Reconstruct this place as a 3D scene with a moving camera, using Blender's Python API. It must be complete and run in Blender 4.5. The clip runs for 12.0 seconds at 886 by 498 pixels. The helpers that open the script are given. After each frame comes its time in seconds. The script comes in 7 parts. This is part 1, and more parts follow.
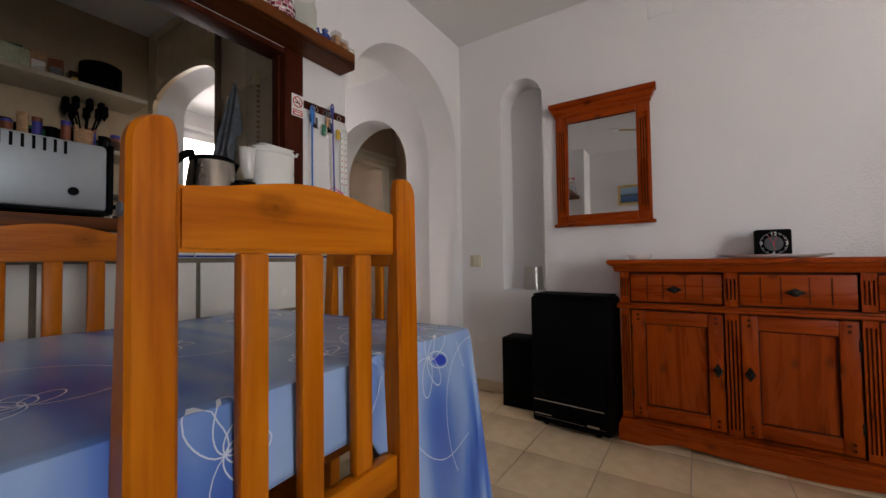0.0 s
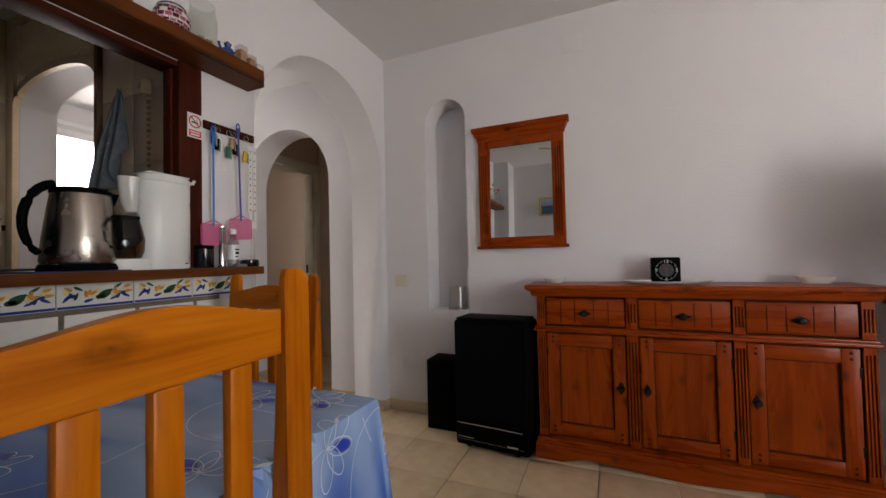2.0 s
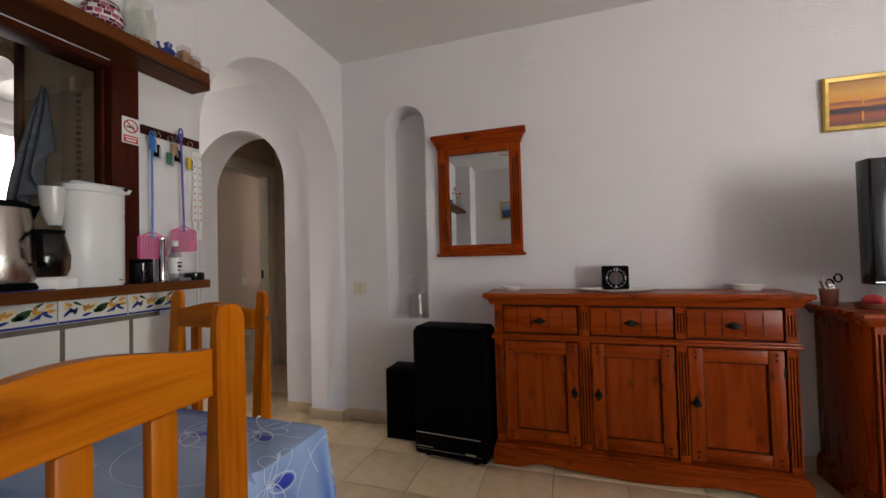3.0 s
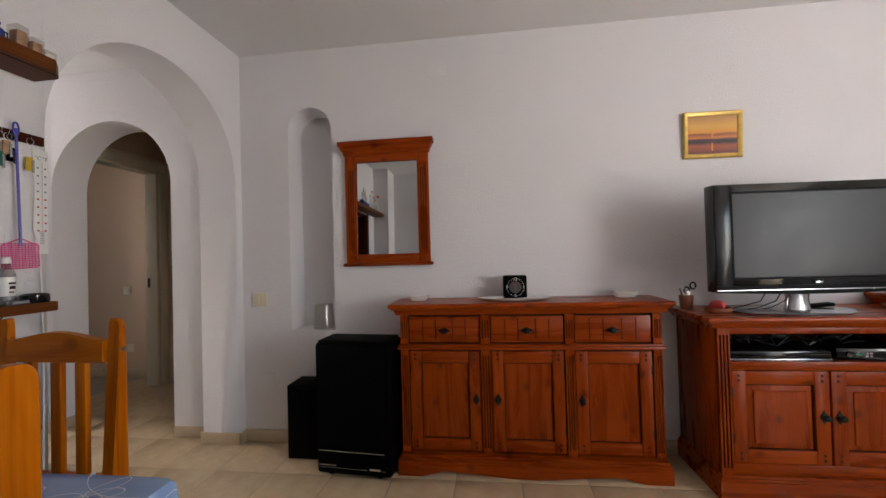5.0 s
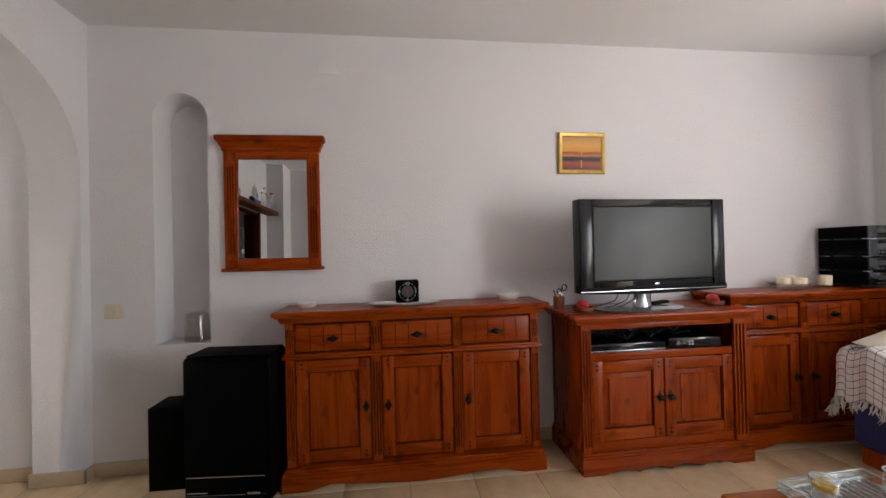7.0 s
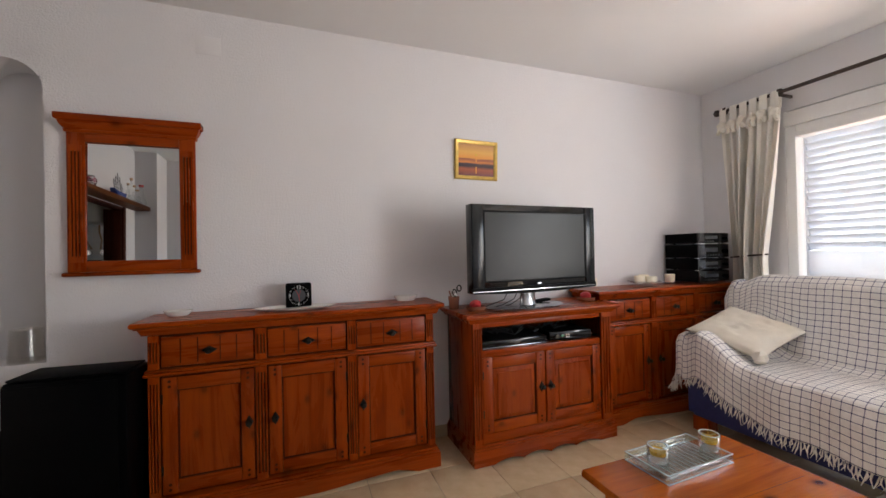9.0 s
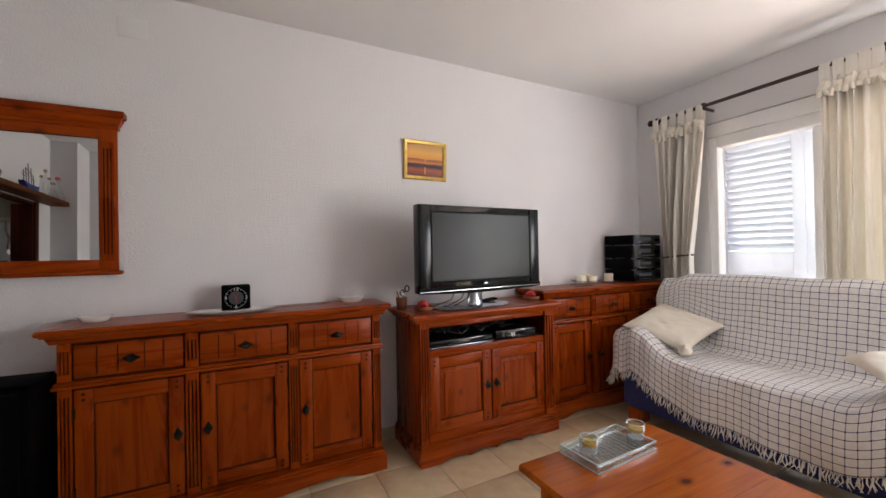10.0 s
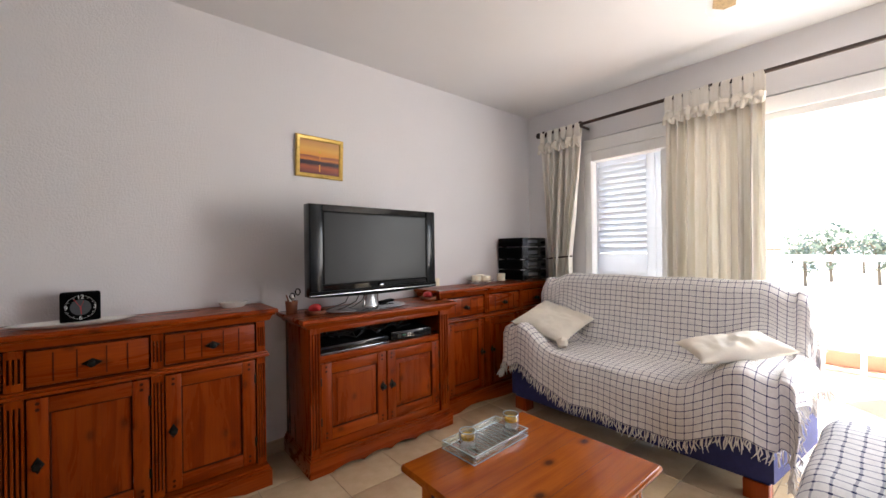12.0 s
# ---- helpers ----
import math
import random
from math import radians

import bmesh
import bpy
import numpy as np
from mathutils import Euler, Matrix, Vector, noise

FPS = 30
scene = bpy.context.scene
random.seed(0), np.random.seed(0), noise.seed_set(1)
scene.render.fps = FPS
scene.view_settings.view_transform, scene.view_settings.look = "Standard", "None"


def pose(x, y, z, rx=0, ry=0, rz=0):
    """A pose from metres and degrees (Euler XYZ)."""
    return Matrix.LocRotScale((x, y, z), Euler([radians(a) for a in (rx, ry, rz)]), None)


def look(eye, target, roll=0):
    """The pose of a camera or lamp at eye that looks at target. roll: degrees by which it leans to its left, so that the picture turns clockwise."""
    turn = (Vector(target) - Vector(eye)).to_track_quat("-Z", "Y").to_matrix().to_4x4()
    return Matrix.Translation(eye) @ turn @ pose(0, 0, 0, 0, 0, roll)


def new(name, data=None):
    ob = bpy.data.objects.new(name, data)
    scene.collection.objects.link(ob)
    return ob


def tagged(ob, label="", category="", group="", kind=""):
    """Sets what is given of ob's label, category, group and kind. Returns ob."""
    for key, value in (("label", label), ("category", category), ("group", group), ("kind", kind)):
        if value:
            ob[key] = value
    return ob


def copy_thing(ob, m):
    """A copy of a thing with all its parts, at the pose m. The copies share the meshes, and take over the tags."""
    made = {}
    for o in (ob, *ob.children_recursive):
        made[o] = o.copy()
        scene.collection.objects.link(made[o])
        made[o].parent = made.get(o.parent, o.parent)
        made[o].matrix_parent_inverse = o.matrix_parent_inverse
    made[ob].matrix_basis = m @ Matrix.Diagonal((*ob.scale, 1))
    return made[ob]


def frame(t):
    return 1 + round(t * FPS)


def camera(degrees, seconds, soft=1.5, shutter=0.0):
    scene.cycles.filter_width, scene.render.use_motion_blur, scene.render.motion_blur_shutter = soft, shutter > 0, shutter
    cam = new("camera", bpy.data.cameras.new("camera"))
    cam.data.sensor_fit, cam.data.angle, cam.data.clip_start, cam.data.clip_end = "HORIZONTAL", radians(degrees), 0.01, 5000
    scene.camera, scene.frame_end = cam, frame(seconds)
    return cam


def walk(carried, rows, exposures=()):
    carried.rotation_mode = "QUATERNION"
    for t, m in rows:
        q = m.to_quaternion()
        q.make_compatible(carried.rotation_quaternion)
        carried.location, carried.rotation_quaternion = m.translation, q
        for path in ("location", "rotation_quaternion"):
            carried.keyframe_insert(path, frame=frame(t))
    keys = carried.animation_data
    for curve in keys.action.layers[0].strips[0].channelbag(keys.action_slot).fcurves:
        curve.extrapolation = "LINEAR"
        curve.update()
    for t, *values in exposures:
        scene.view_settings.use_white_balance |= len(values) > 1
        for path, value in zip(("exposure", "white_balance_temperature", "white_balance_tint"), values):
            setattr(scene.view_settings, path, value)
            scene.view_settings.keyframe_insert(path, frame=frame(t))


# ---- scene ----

cam = camera(97.9, 12.0)
PATH = [
    (0, (0.289, 0.196, 0.906), (-0.802, 1.871, 0.969), -0.8),
    (0.5, (0.291, 0.214, 0.953), (-0.759, 1.916, 1.01), -0.9),
    (1, (0.304, 0.223, 0.992), (-0.658, 1.975, 1.044), -1.0),
    (1.5, (0.309, 0.241, 1.021), (-0.557, 2.042, 1.076), -1.1),
    (2, (0.321, 0.249, 1.051), (-0.461, 2.088, 1.102), -1.3),
    (2.5, (0.334, 0.255, 1.077), (-0.364, 2.129, 1.126), -1.3),
    (3, (0.349, 0.265, 1.1), (-0.26, 2.169, 1.146), -1.5),
    (5, (0.454, 0.3, 1.159), (0.219, 2.286, 1.192), -1.6),
    (5.5, (0.488, 0.303, 1.174), (0.358, 2.299, 1.2), -1.6),
    (6, (0.5, 0.305, 1.178), (0.501, 2.305, 1.203), -1.6),
    (6.5, (0.532, 0.303, 1.187), (0.65, 2.3, 1.205), -1.5),
    (7, (0.547, 0.3, 1.188), (0.781, 2.286, 1.205), -1.4),
    (9, (0.613, 0.29, 1.186), (1.304, 2.167, 1.202), -1.2),
    (9.5, (0.636, 0.284, 1.181), (1.431, 2.119, 1.199), -1.1),
    (10, (0.66, 0.274, 1.185), (1.559, 2.06, 1.198), -1.1),
    (10.5, (0.677, 0.262, 1.19), (1.677, 1.994, 1.198), -1.0),
    (11, (0.699, 0.253, 1.19), (1.799, 1.923, 1.199), -0.9),
    (11.5, (0.711, 0.238, 1.202), (1.912, 1.837, 1.202), -0.6),
    (12, (0.732, 0.224, 1.197), (2.016, 1.757, 1.199), -0.8),
]
EXPOSURES = [(0, 2.95), (5, 3.0), (9, 3.05), (12, 2.98)]
walk(cam, [(t, look(eye, target, roll)) for t, eye, target, roll in PATH], EXPOSURES)

# ---- light ----
world = bpy.data.worlds.new("sky")
scene.world = world
world.use_nodes = True
sky = world.node_tree.nodes.new("ShaderNodeTexSky")
sky.sky_type, sky.sun_disc = "NISHITA", False
sky.sun_elevation, sky.sun_rotation = radians(64), radians(41.5)
world.node_tree.links.new(sky.outputs["Color"], world.node_tree.nodes["Background"].inputs["Color"])
world.node_tree.nodes["Background"].inputs["Strength"].default_value = 0.15

sun = new("sun", bpy.data.lights.new("sun", "SUN"))
sun.data.energy, sun.data.angle, sun.data.color = 5.0, radians(0.5), (1.0, 0.97, 0.92)
sun.matrix_world = look((8, 3.5, 12), (4.2, -0.8, 0))

# daylight in the open terrace door
door_sky = new("door_skylight", bpy.data.lights.new("door_skylight", "AREA"))
door_sky.data.shape, door_sky.data.size, door_sky.data.size_y = "RECTANGLE", 0.78, 1.85
door_sky.data.energy, door_sky.data.color = 6.6, (1.0, 0.975, 0.965)
door_sky.matrix_world = look((4.02, -0.18, 1.02), (0, 1.3, 1.0))
# daylight in the glazed leaf behind the drawn curtain
leaf_sky = new("leaf_skylight", bpy.data.lights.new("leaf_skylight", "AREA"))
leaf_sky.data.shape, leaf_sky.data.size, leaf_sky.data.size_y = "RECTANGLE", 0.34, 1.7
leaf_sky.data.energy, leaf_sky.data.color = 1.25, (1.0, 0.98, 0.97)
leaf_sky.matrix_world = look((4.02, 1.09, 1.05), (0, 1.09, 1.05))


# ---- materials ----
def nodes_of(name, rough=0.5, metal=0.0, spec=0.5):
    m = bpy.data.materials.new(name)
    m.use_nodes = True
    nt = m.node_tree
    b = nt.nodes["Principled BSDF"]
    b.inputs["Roughness"].default_value = rough
    b.inputs["Metallic"].default_value = metal
    b.inputs["Specular IOR Level"].default_value = spec
    return m, nt, b


def coords(nt, scale=(1, 1, 1), kind="Object"):
    c = nt.nodes.new("ShaderNodeTexCoord")
    mp = nt.nodes.new("ShaderNodeMapping")
    mp.inputs["Scale"].default_value = scale
    nt.links.new(c.outputs[kind], mp.inputs["Vector"])
    return mp.outputs["Vector"]


def noise_tex(nt, vec, scale, detail=4.0, rough=0.55, distortion=0.0):
    n = nt.nodes.new("ShaderNodeTexNoise")
    n.inputs["Scale"].default_value, n.inputs["Detail"].default_value = scale, detail
    n.inputs["Roughness"].default_value, n.inputs["Distortion"].default_value = rough, distortion
    nt.links.new(vec, n.inputs["Vector"])
    return n.outputs["Fac"]


def ramp(nt, fac, stops):
    r = nt.nodes.new("ShaderNodeValToRGB")
    e = r.color_ramp.elements
    e[0].position, e[0].color = stops[0][0], (*stops[0][1], 1)
    e[1].position, e[1].color = stops[-1][0], (*stops[-1][1], 1)
    for p, c in stops[1:-1]:
        k = e.new(p)
        k.color = (*c, 1)
    nt.links.new(fac, r.inputs["Fac"])
    return r.outputs["Color"]


def mixed(nt, fac, a, b, mode="MIX"):
    n = nt.nodes.new("ShaderNodeMix")
    n.data_type, n.blend_type = "RGBA", mode
    for v, i in ((fac, 0), (a, 6), (b, 7)):
        if isinstance(v, (int, float)):
            n.inputs[i].default_value = v
        elif isinstance(v, tuple):
            n.inputs[i].default_value = (*v, 1)
        else:
            nt.links.new(v, n.inputs[i])
    return n.outputs[2]


def calc(nt, op, a, b=0.0):
    n = nt.nodes.new("ShaderNodeMath")
    n.operation = op
    for v, i in ((a, 0), (b, 1)):
        if isinstance(v, (int, float)):
            n.inputs[i].default_value = v
        else:
            nt.links.new(v, n.inputs[i])
    return n.outputs[0]


def bumped(nt, b, height, strength, distance):
    n = nt.nodes.new("ShaderNodeBump")
    n.inputs["Strength"].default_value, n.inputs["Distance"].default_value = strength, distance
    nt.links.new(height, n.inputs["Height"])
    nt.links.new(n.outputs["Normal"], b.inputs["Normal"])


def plain(name, color, rough=0.5, metal=0.0, var=0.12, scale=6.0, bump=0.0, bump_scale=200.0, spec=0.5, kind="Object"):
    """A surface with slight variation at two scales and fine relief."""
    m, nt, b = nodes_of(name, rough, metal, spec)
    v = coords(nt, kind=kind)
    big, fine = noise_tex(nt, v, scale, 3), noise_tex(nt, v, scale * 12, 3)
    f = calc(nt, "ADD", calc(nt, "MULTIPLY", big, 0.65), calc(nt, "MULTIPLY", fine, 0.35))
    lo, hi = tuple(c * (1 - var) for c in color), tuple(min(1, c * (1 + var)) for c in color)
    nt.links.new(ramp(nt, f, [(0.3, lo), (0.7, hi)]), b.inputs["Base Color"])
    r = nt.nodes.new("ShaderNodeMapRange")
    r.inputs["To Min"].default_value, r.inputs["To Max"].default_value = max(0.02, rough - 0.07), min(1, rough + 0.07)
    nt.links.new(big, r.inputs["Value"])
    nt.links.new(r.outputs["Result"], b.inputs["Roughness"])
    if bump:
        bumped(nt, b, noise_tex(nt, v, bump_scale, 2), bump, 0.002)
    return m


def wood(name, dark, mid, light, axis, rough=0.3, knots=0.6, gloss=0.18, burl=None, knot_scale=1.0, flat=None, spread=1.0):
    """Varnished pine: long grain along axis, growth bands, sparse knots."""
    m, nt, b = nodes_of(name, rough)
    c = nt.nodes.new("ShaderNodeTexCoord")
    info = nt.nodes.new("ShaderNodeObjectInfo")
    off = nt.nodes.new("ShaderNodeVectorMath")
    off.operation = "MULTIPLY_ADD"
    comb = nt.nodes.new("ShaderNodeCombineXYZ")
    for i in range(3):
        nt.links.new(info.outputs["Random"], comb.inputs[i])
    nt.links.new(comb.outputs[0], off.inputs[0])
    off.inputs[1].default_value = (7.3, 5.1, 9.7)
    nt.links.new(c.outputs["Object"], off.inputs[2])
    mp = nt.nodes.new("ShaderNodeMapping")
    mp.inputs["Scale"].default_value = tuple(1.3 if i == axis else 13.0 for i in range(3))
    nt.links.new(off.outputs[0], mp.inputs["Vector"])
    fine = nt.nodes.new("ShaderNodeMapping")
    fine.inputs["Scale"].default_value = tuple(4.0 if i == axis else 160.0 for i in range(3))
    nt.links.new(off.outputs[0], fine.inputs["Vector"])
    bands = noise_tex(nt, mp.outputs[0], 1.0, 4, 0.6, 1.2)
    grain = noise_tex(nt, fine.outputs[0], 1.0, 3)
    f = calc(nt, "ADD", calc(nt, "MULTIPLY", bands, 0.75), calc(nt, "MULTIPLY", grain, 0.25))
    col = ramp(nt, f, [(0.48 - 0.2 * spread, dark), (0.48, mid), (0.48 + 0.22 * spread, light)])
    if knots:
        kp = nt.nodes.new("ShaderNodeMapping")
        kp.inputs["Scale"].default_value = tuple(0.0 if i == flat else (2.6 if i == axis else 4.2) * knot_scale for i in range(3))
        nt.links.new(off.outputs[0], kp.inputs["Vector"])
        vo = nt.nodes.new("ShaderNodeTexVoronoi")
        vo.inputs["Scale"].default_value = 1.0
        if flat is None:
            nt.links.new(kp.outputs[0], vo.inputs["Vector"])
        else:
            vo.voronoi_dimensions = "2D"
            cut, pair = nt.nodes.new("ShaderNodeSeparateXYZ"), nt.nodes.new("ShaderNodeCombineXYZ")
            nt.links.new(kp.outputs[0], cut.inputs[0])
            for k, i in enumerate([i for i in range(3) if i != flat]):
                nt.links.new(cut.outputs[i], pair.inputs[k])
            nt.links.new(pair.outputs[0], vo.inputs["Vector"])
        k = ramp(nt, vo.outputs["Distance"], [(0.035, (1, 1, 1)), (0.075, (0.35, 0.35, 0.35)), (0.13, (0, 0, 0))])
        col = mixed(nt, calc(nt, "MULTIPLY", k, knots), col, tuple(x * 0.28 for x in dark))
    if burl:
        sub = nt.nodes.new("ShaderNodeVectorMath")
        sub.operation = "SUBTRACT"
        nt.links.new(c.outputs["Object"], sub.inputs[0])
        sub.inputs[1].default_value = burl
        sc = nt.nodes.new("ShaderNodeVectorMath")
        sc.operation = "MULTIPLY"
        sc.inputs[1].default_value = (0.75, 0.0, 1.15)
        nt.links.new(sub.outputs[0], sc.inputs[0])
        ln = nt.nodes.new("ShaderNodeVectorMath")
        ln.operation = "LENGTH"
        nt.links.new(sc.outputs[0], ln.inputs[0])
        d = calc(nt, "ADD", ln.outputs["Value"], calc(nt, "MULTIPLY", calc(nt, "SUBTRACT", noise_tex(nt, c.outputs["Object"], 60, 3), 0.5), 0.012))
        k = ramp(nt, d, [(0.002, (1, 1, 1)), (0.004, (0.55, 0.55, 0.55)), (0.007, (0.4, 0.4, 0.4)), (0.012, (0.5, 0.5, 0.5)), (0.0135, (0.72, 0.72, 0.72)), (0.016, (0.3, 0.3, 0.3)), (0.026, (0, 0, 0))])
        col = mixed(nt, calc(nt, "MULTIPLY", k, 0.85), col, tuple(x * 0.3 for x in dark))
    nt.links.new(col, b.inputs["Base Color"])
    rr = nt.nodes.new("ShaderNodeMapRange")
    rr.inputs["To Min"].default_value, rr.inputs["To Max"].default_value = rough - 0.06, rough + 0.12
    nt.links.new(bands, rr.inputs["Value"])
    nt.links.new(rr.outputs["Result"], b.inputs["Roughness"])
    b.inputs["Specular IOR Level"].default_value = gloss
    bumped(nt, b, grain, 0.12, 0.001)
    return m


def plaster_mat(name, color, relief=0.35):
    m, nt, b = nodes_of(name, 0.75, 0, 0.3)
    v = coords(nt)
    big = noise_tex(nt, v, 1.1, 4)
    col = ramp(nt, big, [(0.3, tuple(c * 0.955 for c in color)), (0.7, color)])
    nt.links.new(col, b.inputs["Base Color"])
    h = calc(nt, "ADD", calc(nt, "MULTIPLY", noise_tex(nt, v, 125, 3, 0.6), 0.8), calc(nt, "MULTIPLY", noise_tex(nt, v, 12, 2), 0.5))
    bumped(nt, b, h, relief, 0.012)
    return m


def glass_mat(name, color=(1, 1, 1), rough=0.0, ior=1.45):
    m, nt, b = nodes_of(name, rough)
    b.inputs["Base Color"].default_value = (*color, 1)
    b.inputs["Transmission Weight"].default_value = 1
    b.inputs["IOR"].default_value = ior
    return m


def thin_glass(name, color=(0.97, 0.98, 0.98), rough=0.02, gloss=1.0, base=0.04):
    """Clear glass: see-through with Fresnel gloss."""
    m, nt, b = nodes_of(name, rough)
    t, g, f, mx = (nt.nodes.new(k) for k in ("ShaderNodeBsdfTransparent", "ShaderNodeBsdfGlossy", "ShaderNodeLayerWeight", "ShaderNodeMixShader"))
    t.inputs["Color"].default_value, g.inputs["Roughness"].default_value = (*color, 1), rough
    f.inputs["Blend"].default_value = 0.5
    k = calc(nt, "ADD", calc(nt, "MULTIPLY", calc(nt, "POWER", f.outputs["Facing"], 4.0), 0.6 * gloss), base)
    for a, c in ((k, mx.inputs[0]), (t.outputs[0], mx.inputs[1]), (g.outputs[0], mx.inputs[2]), (mx.outputs[0], nt.nodes["Material Output"].inputs["Surface"])):
        nt.links.new(a, c)
    return m


def glow(name, color, strength):
    m, nt, b = nodes_of(name, 0.9)
    b.inputs["Base Color"].default_value = (0, 0, 0, 1)
    b.inputs["Emission Color"].default_value = (*color, 1)
    b.inputs["Emission Strength"].default_value = strength
    return m


PLASTER = plaster_mat("plaster", (0.735, 0.722, 0.735), 0.4)
PLASTER_SMOOTH = plaster_mat("plaster_smooth", (0.735, 0.722, 0.73), 0.14)
HALL_PAINT = plaster_mat("beige_hall_paint", (0.56, 0.42, 0.305), 0.12)
CEILING = plaster_mat("ceiling_paint", (0.735, 0.725, 0.72), 0.08)
CHERRY = [wood("cherry_pine_%s" % "xyz"[i], (0.115, 0.0108, 0.0005), (0.235, 0.0315, 0.0010), (0.355, 0.060, 0.0018), i, 0.25, 0.55, 0.2, None, 1.3, 1, 1.25) for i in range(3)]
PINE = [wood("honey_pine_%s" % "xyz"[i], (0.24, 0.046, 0.001), (0.40, 0.103, 0.002), (0.53, 0.156, 0.005), i, 0.28, 0.0, 0.14, None, 1.0, None, 0.85) for i in range(3)]
KNOTTY = [wood("knotty_pine_%s" % "xyz"[i], (0.24, 0.046, 0.001), (0.40, 0.103, 0.002), (0.53, 0.156, 0.005), i, 0.28, 0.5, 0.14, (0.055, 0.0, 0.972), 1.0, None, 0.85) for i in range(3)]
TABLE_WOOD = [wood("table_pine_%s" % "xyz"[i], (0.22, 0.040, 0.002), (0.355, 0.077, 0.004), (0.46, 0.118, 0.007), i, 0.13, 0.95, 0.24, None, 1.15, 2) for i in range(3)]
# also the dark tone of gaps and grooves in the cherry furniture
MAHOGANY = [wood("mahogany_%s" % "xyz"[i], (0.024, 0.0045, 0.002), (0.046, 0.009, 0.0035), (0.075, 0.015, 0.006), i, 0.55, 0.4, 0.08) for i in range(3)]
SHELF_WOOD = [wood("shelf_wood_%s" % "xyz"[i], (0.06, 0.016, 0.0045), (0.105, 0.030, 0.007), (0.16, 0.05, 0.011), i, 0.4, 0.4, 0.1) for i in range(3)]
CREAM_WOOD = plain("cream_painted_wood", (0.78, 0.62, 0.42), 0.5, var=0.1)
ROD_WOOD = plain("dark_rod_wood", (0.035, 0.018, 0.012), 0.4, var=0.3)
IRON = plain("black_iron", (0.018, 0.02, 0.018), 0.42, 0.7, var=0.3, scale=40)
BLACK_MATT = plain("black_matt", (0.002, 0.002, 0.0022), 0.6, var=0.3, bump=0.1, spec=0.04)
BLACK_ENAMEL = plain("black_enamel", (0.0012, 0.0012, 0.0014), 0.4, var=0.3, spec=0.05)
BLACK_GLOSS = plain("black_gloss", (0.006, 0.006, 0.007), 0.08, var=0.2)
DARK_GREY = plain("dark_grey_plastic", (0.06, 0.063, 0.068), 0.35, var=0.2)
BLACK_PANEL = plain("charcoal_gloss_plastic", (0.009, 0.0105, 0.012), 0.2, var=0.2, spec=0.25)
SCREEN = plain("lcd_screen", (0.0115, 0.0122, 0.0125), 0.32, var=0.05, spec=0.2)
SILVER = plain("silver_plastic", (0.42, 0.43, 0.45), 0.16, 0.8, var=0.08)
STEEL = plain("brushed_steel", (0.36, 0.32, 0.28), 0.26, 1.0, var=0.12, scale=20)
CHROME = plain("chrome", (0.8, 0.8, 0.8), 0.08, 1.0, var=0.05)
ALUMINIUM = plain("aluminium_paint", (0.27, 0.295, 0.325), 0.38, 0.45, var=0.07)
WHITE_PLASTIC = plain("white_plastic", (0.72, 0.72, 0.70), 0.3, var=0.04)
WHITE_PVC = plain("white_pvc", (0.82, 0.82, 0.81), 0.35, var=0.04)
IVORY = plain("ivory_plastic", (0.66, 0.60, 0.47), 0.35, var=0.04)
CERAMIC = plain("white_ceramic", (0.78, 0.76, 0.72), 0.2, var=0.05)
TERRA = plain("terracotta", (0.24, 0.075, 0.032), 0.5, var=0.2, bump=0.2)
RED_WAX = plain("red_wax", (0.55, 0.035, 0.04), 0.4, var=0.15)
WAX = plain("cream_wax", (0.85, 0.78, 0.62), 0.5, var=0.08)
GOLD = plain("gilt_frame", (0.60, 0.40, 0.10), 0.36, 0.4, var=0.25, scale=30, bump=0.3)
BLUE_FABRIC = plain("blue_upholstery", (0.026, 0.032, 0.125), 0.9, var=0.25, scale=30, bump=0.5, bump_scale=500)
CREAM_CLOTH = plain("cream_cotton", (0.78, 0.73, 0.63), 0.9, var=0.07, scale=14, bump=0.4, bump_scale=350)
FRINGE = plain("fringe_cotton", (0.74, 0.71, 0.66), 0.9, var=0.1, scale=40)
TEAL_GREY = plain("grey_towelling", (0.14, 0.16, 0.19), 0.95, var=0.3, scale=25, bump=0.8, bump_scale=300)
PINK = plain("pink_plastic", (0.72, 0.08, 0.27), 0.35, var=0.1)
BLUE_PLASTIC = plain("blue_plastic", (0.02, 0.16, 0.55), 0.35, var=0.1)
VIOLET_PLASTIC = plain("violet_plastic", (0.05, 0.05, 0.32), 0.35, var=0.1)
GREEN_PLASTIC = plain("green_plastic", (0.02, 0.15, 0.09), 0.4, var=0.1)
YELLOW_PLASTIC = plain("yellow_plastic", (0.65, 0.42, 0.03), 0.4, var=0.1)
RED_PRINT = plain("red_print", (0.55, 0.03, 0.03), 0.45, var=0.05)
GREY_PRINT = plain("grey_print", (0.22, 0.22, 0.25), 0.5, var=0.05)
BLUE_CERAMIC = plain("cobalt_ceramic", (0.03, 0.06, 0.24), 0.2, var=0.4, scale=60)
CORK = plain("shells_and_corks", (0.42, 0.25, 0.14), 0.8, var=0.4, scale=60)
BROWN_GLASS = plain("dark_brown_plastic", (0.03, 0.018, 0.014), 0.2, var=0.2)
GROUT = plain("grout", (0.30, 0.26, 0.20), 0.9, var=0.15, scale=20, bump=0.3)
GROUT_BROWN = plain("brown_grout", (0.15, 0.125, 0.09), 0.9, var=0.25, scale=30, bump=0.4)
WALL_TILE = plain("white_wall_tile", (0.70, 0.68, 0.63), 0.25, var=0.04)
KITCHEN_TILE = plain("beige_kitchen_tile", (0.74, 0.62, 0.46), 0.25, var=0.06)
